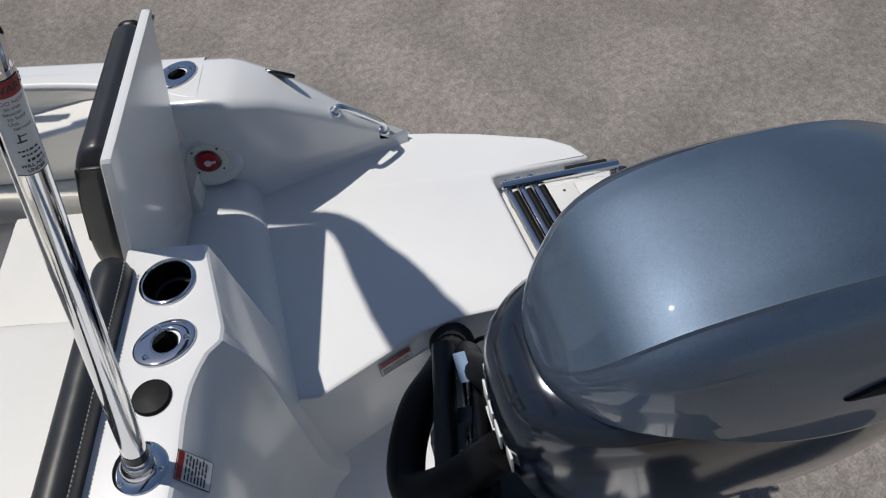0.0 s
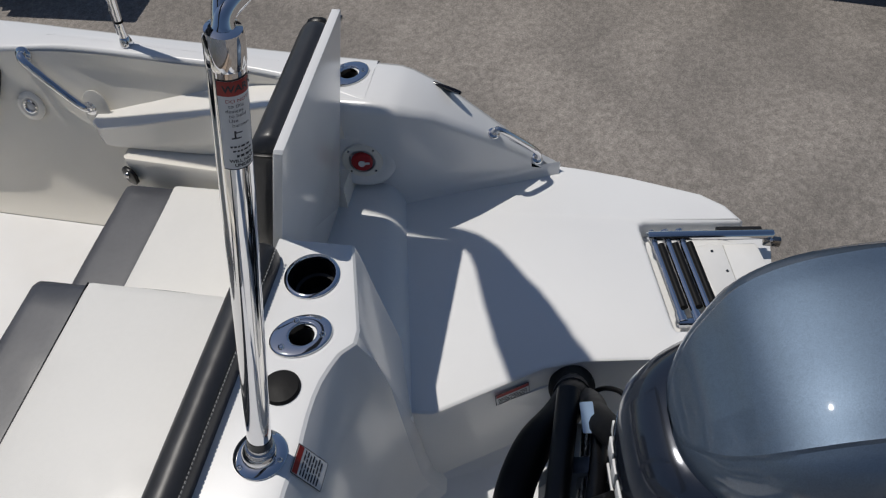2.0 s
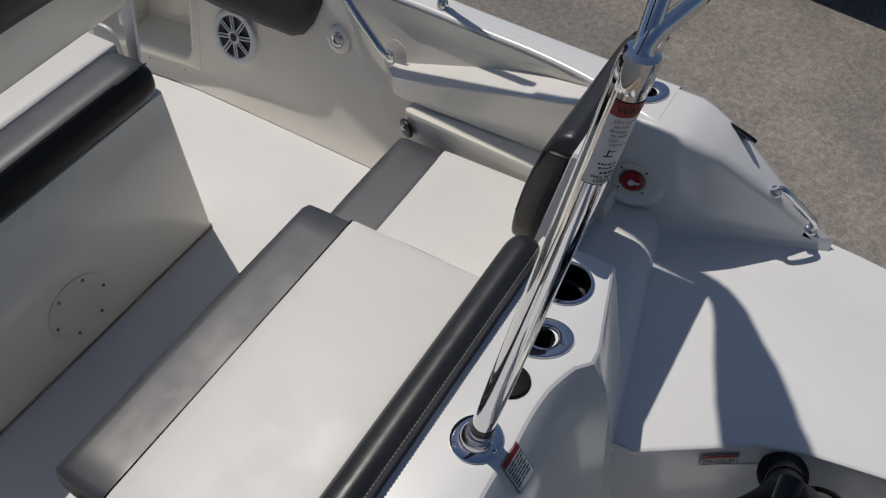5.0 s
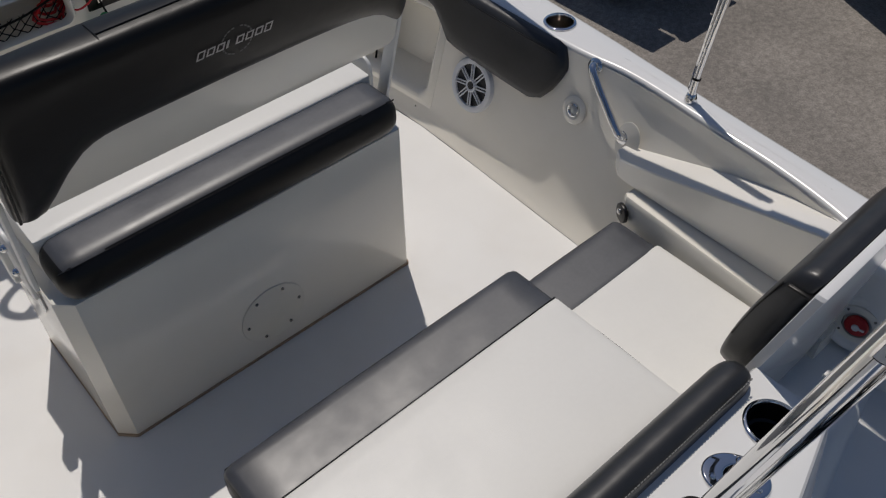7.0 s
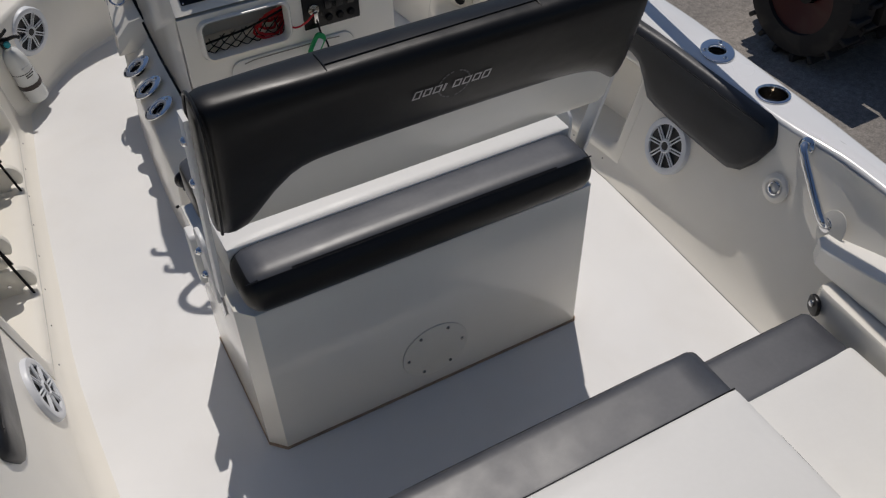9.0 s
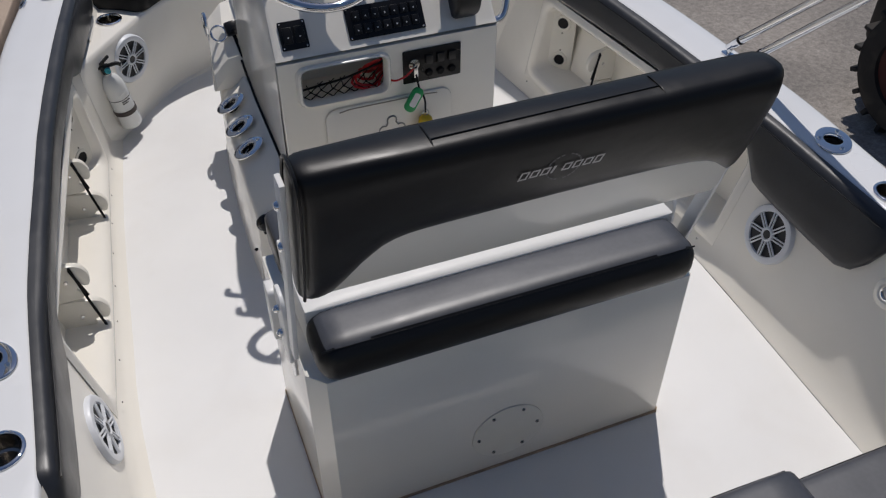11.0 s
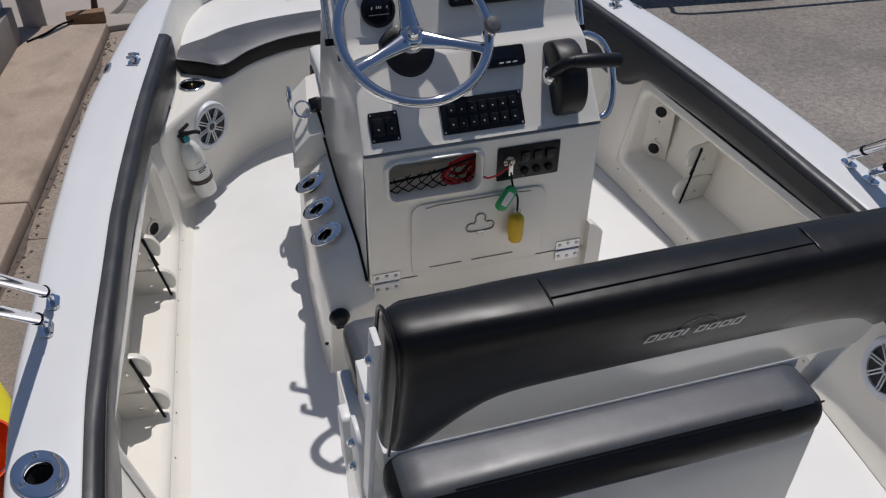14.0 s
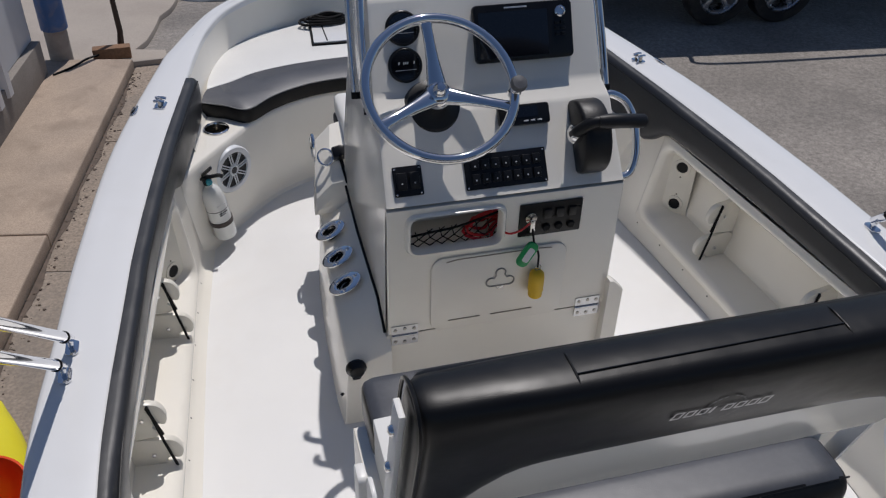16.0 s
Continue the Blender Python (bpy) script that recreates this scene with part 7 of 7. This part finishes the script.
for k in range(sheet_n):
    line = []
    for c in range(4):
        for u, d in prof[:-1]:
            line.append(S0 + sd * ((k * 4 + c) * PITCH + u) + sn * (0.0 + d))
    line.append(S0 + sd * ((k * 4 + 4) * PITCH - 0.002) + sn * 0.02)
    bm = bmesh.new()
    rows = [[bm.verts.new((p.x, p.y, GROUND_Z + z)) for p in line] for z in (0.31, 3.4)]
    for a in range(len(line) - 1):
        bm.faces.new((rows[0][a], rows[0][a + 1], rows[1][a + 1], rows[1][a]))
    sh = part("sheet", bm, WALLM, shed, smooth=0)
part("core", moved(extrude([(p.x, p.y) for p in (S0 + sn * 0.06, S1 + sn * 0.06, S1 + sn * 0.2, S0 + sn * 0.2)], 3.0), Matrix.Translation((0, 0, GROUND_Z + 0.385))), WALLM, shed)

post = thing("downpipe", "blue-painted steel pipe at the shed corner", "pipe", at=Matrix.Translation((-1.90, 6.45, GROUND_Z)))
BLUE = material("blue_paint", (0.05, 0.13, 0.33), 0.45, var=0.12, scale=8, dirt=(0.30, 0.27, 0.24), dirt_amount=0.5, dirt_scale=9)
part("pipe", tube([(0, 0, 0.36), (0, 0, 3.3)], 0.105, 20), BLUE, post, "chipped blue pipe")
part("foot", tube([(0, 0, 0.0), (0, 0, 0.365)], 0.09, 20), material("bare_pipe", (0.34, 0.31, 0.28), 0.7, var=0.15, scale=12, dirt=(0.16, 0.12, 0.09), dirt_amount=0.5, dirt_scale=10), post, "bare scuffed foot of the pipe")
WOOD = material("weathered_timber", (0.24, 0.135, 0.075), 0.8, var=0.2, scale=10, grain=0.15, grain_scale=60, bump=0.3, bump_scale=60)
q = Vector((-1.505, 6.47, 0))
timber = thing("timber_block", "short rough timber block on the walk", "timber", at=Matrix.Translation((q.x, q.y, GROUND_Z + 0.055)) @ pose(0, 0, 0, 0, 0, 3))
part("block", rbox(-0.15, 0.15, -0.045, 0.045, 0, 0.10, 0.006), WOOD, timber)
stick = thing("shovel_handle", "dark shovel handle standing in the timber block", "shovel", at=Matrix.Translation((q.x + 0.06, q.y + 0.16, GROUND_Z + 0.055)))
part("handle", tube([(0.0, 0, 0), (0.02, 0, 0.16), (0.0, 0.03, 0.6), (-0.12, 0.06, 1.35)], [0.03, 0.024, 0.02, 0.02], 10), material("dark_wood", (0.055, 0.035, 0.025), 0.6, var=0.2, scale=20), stick)
cord = thing("ground_cord", "dark cord lying over the walk", "cord")
part("line", tube(catmull([(q.x - 0.10, q.y - 0.055, GROUND_Z + 0.113), (q.x - 0.20, q.y - 0.12, GROUND_Z + 0.113), (q.x - 0.30, q.y - 0.26, GROUND_Z + 0.113), (q.x - 0.43, q.y - 0.37, GROUND_Z + 0.113)], 6), 0.009, 8), RUBBER, cord)
rng = random.Random(21)
edge = [(-1.30 + 0.05 * k + rng.uniform(-0.04, 0.04), 6.62 + 0.18 * k) for k in range(28)]
tagged(part("far_slab", moved(extrude([(-1.34, 6.36), (-1.06, 6.38), (-1.08, 6.56)] + edge + [(-7, 11.6), (-7, 6.36), (-2.1, 6.36)], 0.10, 0.01), Matrix.Translation((0, 0, GROUND_Z - 0.045))), material("pale_concrete", (0.40, 0.35, 0.30), 0.88, var=0.10, scale=1.2, grain=0.1, grain_scale=120, bump=0.3, bump_scale=100, dirt=(0.26, 0.22, 0.19), dirt_amount=0.4, dirt_scale=1.4)), "pale concrete yard slab beyond the walk", "pavement", kind="structure")
bag = thing("plastic_sheet", "crumpled grey plastic sheet on the yard", "sheet", at=Matrix.Translation((-0.55, 8.1, GROUND_Z)))
bm = bmesh.new()
bmesh.ops.create_icosphere(bm, subdivisions=3, radius=0.45)
for v in bm.verts:
    v.co = Vector((v.co.x * 1.2, v.co.y * 0.8, max(v.co.z, 0) * 0.25 + 0.04 * noise.noise(v.co * 6)))
part("heap", bm, material("grey_plastic", (0.40, 0.42, 0.43), 0.35, var=0.08), bag)

# kayak and bucket beside the hull
yak = thing("kayak", "bright yellow plastic kayak lying beside the boat", "kayak", at=Matrix.Translation((-1.76, 0.88, GROUND_Z + 0.66)) @ pose(0, 0, 0, 0, 18, -6))
rings = []
for y, w, h in ((-1.4, 0.02, 0.05), (-1.2, 0.16, 0.15), (-0.6, 0.30, 0.20), (0.0, 0.34, 0.21), (0.5, 0.26, 0.18), (0.80, 0.14, 0.13), (0.98, 0.02, 0.05)):
    rings.append([(w * math.cos(a), y, h * math.sin(a) * (0.7 if math.sin(a) > 0 else 1.0)) for a in np.linspace(0, 2 * math.pi, 28, endpoint=False)])
part("hull", loft(resample(rings, 4)), material("yellow_polyethylene", (0.74, 0.66, 0.02), 0.38, var=0.05, scale=6, bump=0.1, bump_scale=120), yak, "yellow polyethylene hull")
b = bars(0.05, 2, 0.016, 0.012, 8, yak, "lettering", INK)
b.matrix_basis = pose(0.12, 0.55, 0.1265, 0, 24, -80)
for k in range(3):
    part("trestle", rbox(-0.3, 0.3, -1.0 + 0.8 * k, -0.92 + 0.8 * k, -0.62, -0.17, 0.01), WOOD, yak, at=pose(0, 0, 0, 0, -18, 0)) if k != 1 else None
buck = thing("bucket", "orange-red plastic bucket with wire handle beside the kayak", "bucket", at=Matrix.Translation((-1.545, 1.12, GROUND_Z + 0.66)))
ORANGE = material("orange_plastic", (0.72, 0.065, 0.01), 0.35, var=0.05, scale=8)
part("pail", lathe([(0.12, 0.0), (0.13, 0.02), (0.150, 0.32), (0.158, 0.33), (0.158, 0.345), (0.150, 0.345), (0.143, 0.33), (0.125, 0.03), (0.001, 0.03)], 36), ORANGE, buck, "orange-red pail")
part("handle", tube([(0.15 * math.cos(a), 0.03 + 0.10 * math.sin(a), 0.335 + 0.05 * math.sin(a)) for a in np.linspace(math.pi, 2 * math.pi, 20)], 0.003, 6), STEEL, buck, "wire handle")
part("inner_rib", lathe([(0.1445, 0.27), (0.1405, 0.275), (0.1445, 0.28)], 36), ORANGE, buck)
stand = thing("trestle_stand", "rough timber stand under the orange bucket", "stand", at=Matrix.Translation((-1.545, 1.12, GROUND_Z)))
part("top", rbox(-0.16, 0.16, -0.16, 0.16, 0.62, 0.66, 0.006), WOOD, stand)
for sx in (-1, 1):
    for sy in (-1, 1):
        part("leg", rbox(sx * 0.13 - 0.025, sx * 0.13 + 0.025, sy * 0.13 - 0.025, sy * 0.13 + 0.025, 0.0, 0.62, 0.004), WOOD, stand)

# ---- neighbours in the yard: trailer boat forward, tractor abeam ----
TYRE = material("tyre_rubber", (0.022, 0.021, 0.020), 0.75, var=0.25, scale=9, bump=0.3, bump_scale=80, dirt=(0.10, 0.085, 0.07), dirt_amount=0.5, dirt_scale=6)
ALU = material("alloy_rim", (0.55, 0.55, 0.56), 0.28, 0.9, var=0.06, scale=20)
DARKHULL = material("black_gelcoat", (0.012, 0.012, 0.014), 0.25, var=0.1, scale=2, coat=0.4)


def road_wheel(m, r, w, parent):
    t = part("wheel", tube([(0, 0, 0), (0, 0, w * 0.5)], 0.03, 12), SATIN, parent, "trailer wheel with five-spoke alloy rim", at=m)
    part("tyre", lathe([(r * 0.66, 0.0), (r * 0.80, 0.0), (r * 0.95, 0.012), (r, 0.04), (r, w - 0.04), (r * 0.95, w - 0.012), (r * 0.66, w)], 40, close=True), TYRE, t, "black tyre")
    bm = [lathe([(r * 0.66, 0.02), (r * 0.67, w - 0.02), (r * 0.62, w - 0.012), (r * 0.58, w - 0.03), (r * 0.57, 0.02)], 36, close=True), lathe([(r * 0.16, 0.05), (r * 0.15, w - 0.035), (r * 0.06, w - 0.025), (0.002, w - 0.025)], 20)]
    for k in range(5):
        bm.append(moved(rbox(r * 0.10, r * 0.60, -r * 0.075, r * 0.075, w - 0.07, w - 0.04, 0.012), pose(0, 0, 0, 0, 0, 72 * k + 15)))
    part("rim", merge(*bm), ALU, t, "five-spoke alloy rim")
    return t


def trailer_boat(at, label, length, half, top, axles, rails=True, drop=0.0):
    """A black boat on its trailer, bow along +x."""
    t = thing("trailer_boat", label, "boat", "boats on trailers", at)
    for x in axles:
        for sy in (-1, 1):
            road_wheel(facing((x, sy * (half - 0.22), 0.33), (0, sy, 0)), 0.33, 0.2, t)
    x0, x1 = axles[0] - 0.52, axles[-1] + 0.52
    for sy in (-1, 1):
        y0, y1 = sorted((sy * (half - 0.25), sy * (half - 0.01)))
        part("mudguard", merge(rbox(x0, x1, y0, y1, 0.70, 0.75, 0.02), rbox(x0, x0 + 0.05, y0, y1, 0.36, 0.74, 0.02), rbox(x1 - 0.05, x1, y0, y1, 0.36, 0.74, 0.02)), DARKHULL, t, "black mudguard")
        part("frame_beam", rbox(-length * 0.5, length * 0.36, sy * (half - 0.42) - 0.05, sy * (half - 0.42) + 0.05, 0.42, 0.54, 0.01), SATIN, t, "black trailer beam")
        if not rails:
            continue
        part("rail", tube(catmull([(-length * 0.42, sy * half * 0.97, top), (-length * 0.40, sy * half * 0.98, top + 0.36), (-length * 0.1, sy * half * 0.98, top + 0.38), (length * 0.12, sy * half * 0.95, top + 0.38), (length * 0.15, sy * half * 0.94, top)], 5), 0.022, 10), STEEL, t, "stainless side rail")
    part("tongue", rbox(length * 0.30, length * 0.62, -0.06, 0.06, 0.42, 0.54, 0.01), SATIN, t, "black trailer tongue")
    part("jack", merge(tube([(length * 0.58, 0.12, 0.05), (length * 0.58, 0.12, 0.85)], 0.035, 12), tube([(length * 0.58, 0.12, 0.84), (length * 0.58, 0.30, 0.86)], 0.014, 8)), BRUSHED, t, "steel jack stand")
    rings = []
    for u, w, zb in ((-0.5, 0.95, 0.60), (-0.47, 0.97, 0.58), (-0.1, 1.0, 0.58), (0.2, 0.92, 0.62), (0.36, 0.66, 0.75), (0.46, 0.34, 0.95), (0.5, 0.06, 1.2)):
        w, zb = w * half, zb - drop
        z1 = top + 0.12 * max(0, u)
        rings.append([(u * length, -w, z1), (u * length, -w * 0.97, (z1 + zb) / 2 + 0.1), (u * length, -w * 0.75, zb + 0.15), (u * length, 0, zb - 0.12), (u * length, w * 0.75, zb + 0.15), (u * length, w * 0.97, (z1 + zb) / 2 + 0.1), (u * length, w, z1), (u * length, w * 0.8, z1 + 0.02), (u * length, -w * 0.8, z1 + 0.02)])
    part("hull", loft(rings), DARKHULL, t, "black glossy hull", smooth=30)
    part("deck_cover", loft([[(u * length, -w * half, top), (u * length, -w * half * 0.6, top + h), (u * length, w * half * 0.6, top + h), (u * length, w * half, top)] for u, w, h in ((-0.46, 0.7, 0.05), (-0.3, 0.8, 0.3), (0.05, 0.75, 0.35), (0.25, 0.5, 0.08))]), SATIN, t, "black fitted cover")
    return t


trailer_boat(pose(4.9, 7.27, GROUND_Z, 0, 0, 176), "black boat on a tandem trailer with alloy wheels, in shade", 7.2, 1.17, 1.60, (0.17, 0.83))
trailer_boat(pose(5.50, -1.2, GROUND_Z, 0, 0, 80.3), "low black boat on a trailer parked alongside, mostly in shade", 7.0, 1.15, 0.92, (-2.9, -2.2), rails=False, drop=0.42)

tractor = thing("tractor", "small red tractor with large cleated rear tyres, parked abeam", "tractor")
REDP = material("tractor_red", (0.07, 0.006, 0.006), 0.4, var=0.1, scale=6, dirt=(0.10, 0.06, 0.04), dirt_amount=0.4, dirt_scale=5)
TX, TY, TR = 3.65, 2.10, 0.44
for off in (0.0, 0.62):
    tm = facing((TX + off, TY, GROUND_Z + TR), (-1, -0.05, 0))
    wheel_t = part("rear_wheel", lathe([(0.07, -0.02), (0.18, 0.0), (0.21, 0.03), (0.25, 0.02), (0.25, 0.22), (0.07, 0.16)], 32, close=True), REDP, tractor, "red wheel disc", at=tm @ Matrix.Translation((0, 0, -0.25)))
    part("tyre", lathe([(0.25, 0.0), (0.32, -0.015), (0.385, 0.0), (0.405, 0.04), (0.41, 0.125), (0.405, 0.21), (0.385, 0.25), (0.32, 0.265), (0.25, 0.25)], 44, close=True), TYRE, wheel_t, "black tyre carcass")
    for k in range(18):
        for side in (0, 1):
            lug = rbox(-0.016, 0.016, 0.385, 0.44, -0.008, 0.135, 0.006, 1) if side == 0 else rbox(-0.016, 0.016, 0.385, 0.44, 0.115, 0.258, 0.006, 1)
            part("lug", moved(lug, pose(0, 0, 0, 0, 0, 20.0 * (k + 0.5 * side))), TYRE, wheel_t)
part("fender", merge(rbox(TX - 0.02, TX + 0.22, TY - 0.42, TY + 0.48, GROUND_Z + 0.89, GROUND_Z + 0.92, 0.012), rbox(TX + 0.64, TX + 0.88, TY - 0.42, TY + 0.48, GROUND_Z + 0.89, GROUND_Z + 0.92, 0.012)), REDP, tractor, "red fender")
part("body", merge(rbox(TX + 0.22, TX + 0.64, TY - 0.45, TY + 0.62, GROUND_Z + 0.35, GROUND_Z + 0.80, 0.05), rbox(TX + 0.24, TX + 0.62, TY + 0.25, TY + 0.72, GROUND_Z + 0.75, GROUND_Z + 0.95, 0.06)), SATIN, tractor, "dark gearbox and bonnet")
part("seat", merge(rbox(TX + 0.24, TX + 0.62, TY - 0.40, TY - 0.02, GROUND_Z + 0.82, GROUND_Z + 0.92, 0.03), rbox(TX + 0.24, TX + 0.62, TY - 0.46, TY - 0.38, GROUND_Z + 0.85, GROUND_Z + 1.02, 0.03)), RUBBER, tractor, "black tractor seat")
part("axle", tube([(TX + 0.05, TY, GROUND_Z + TR), (TX + 0.8, TY, GROUND_Z + TR)], 0.06, 14), SATIN, tractor)
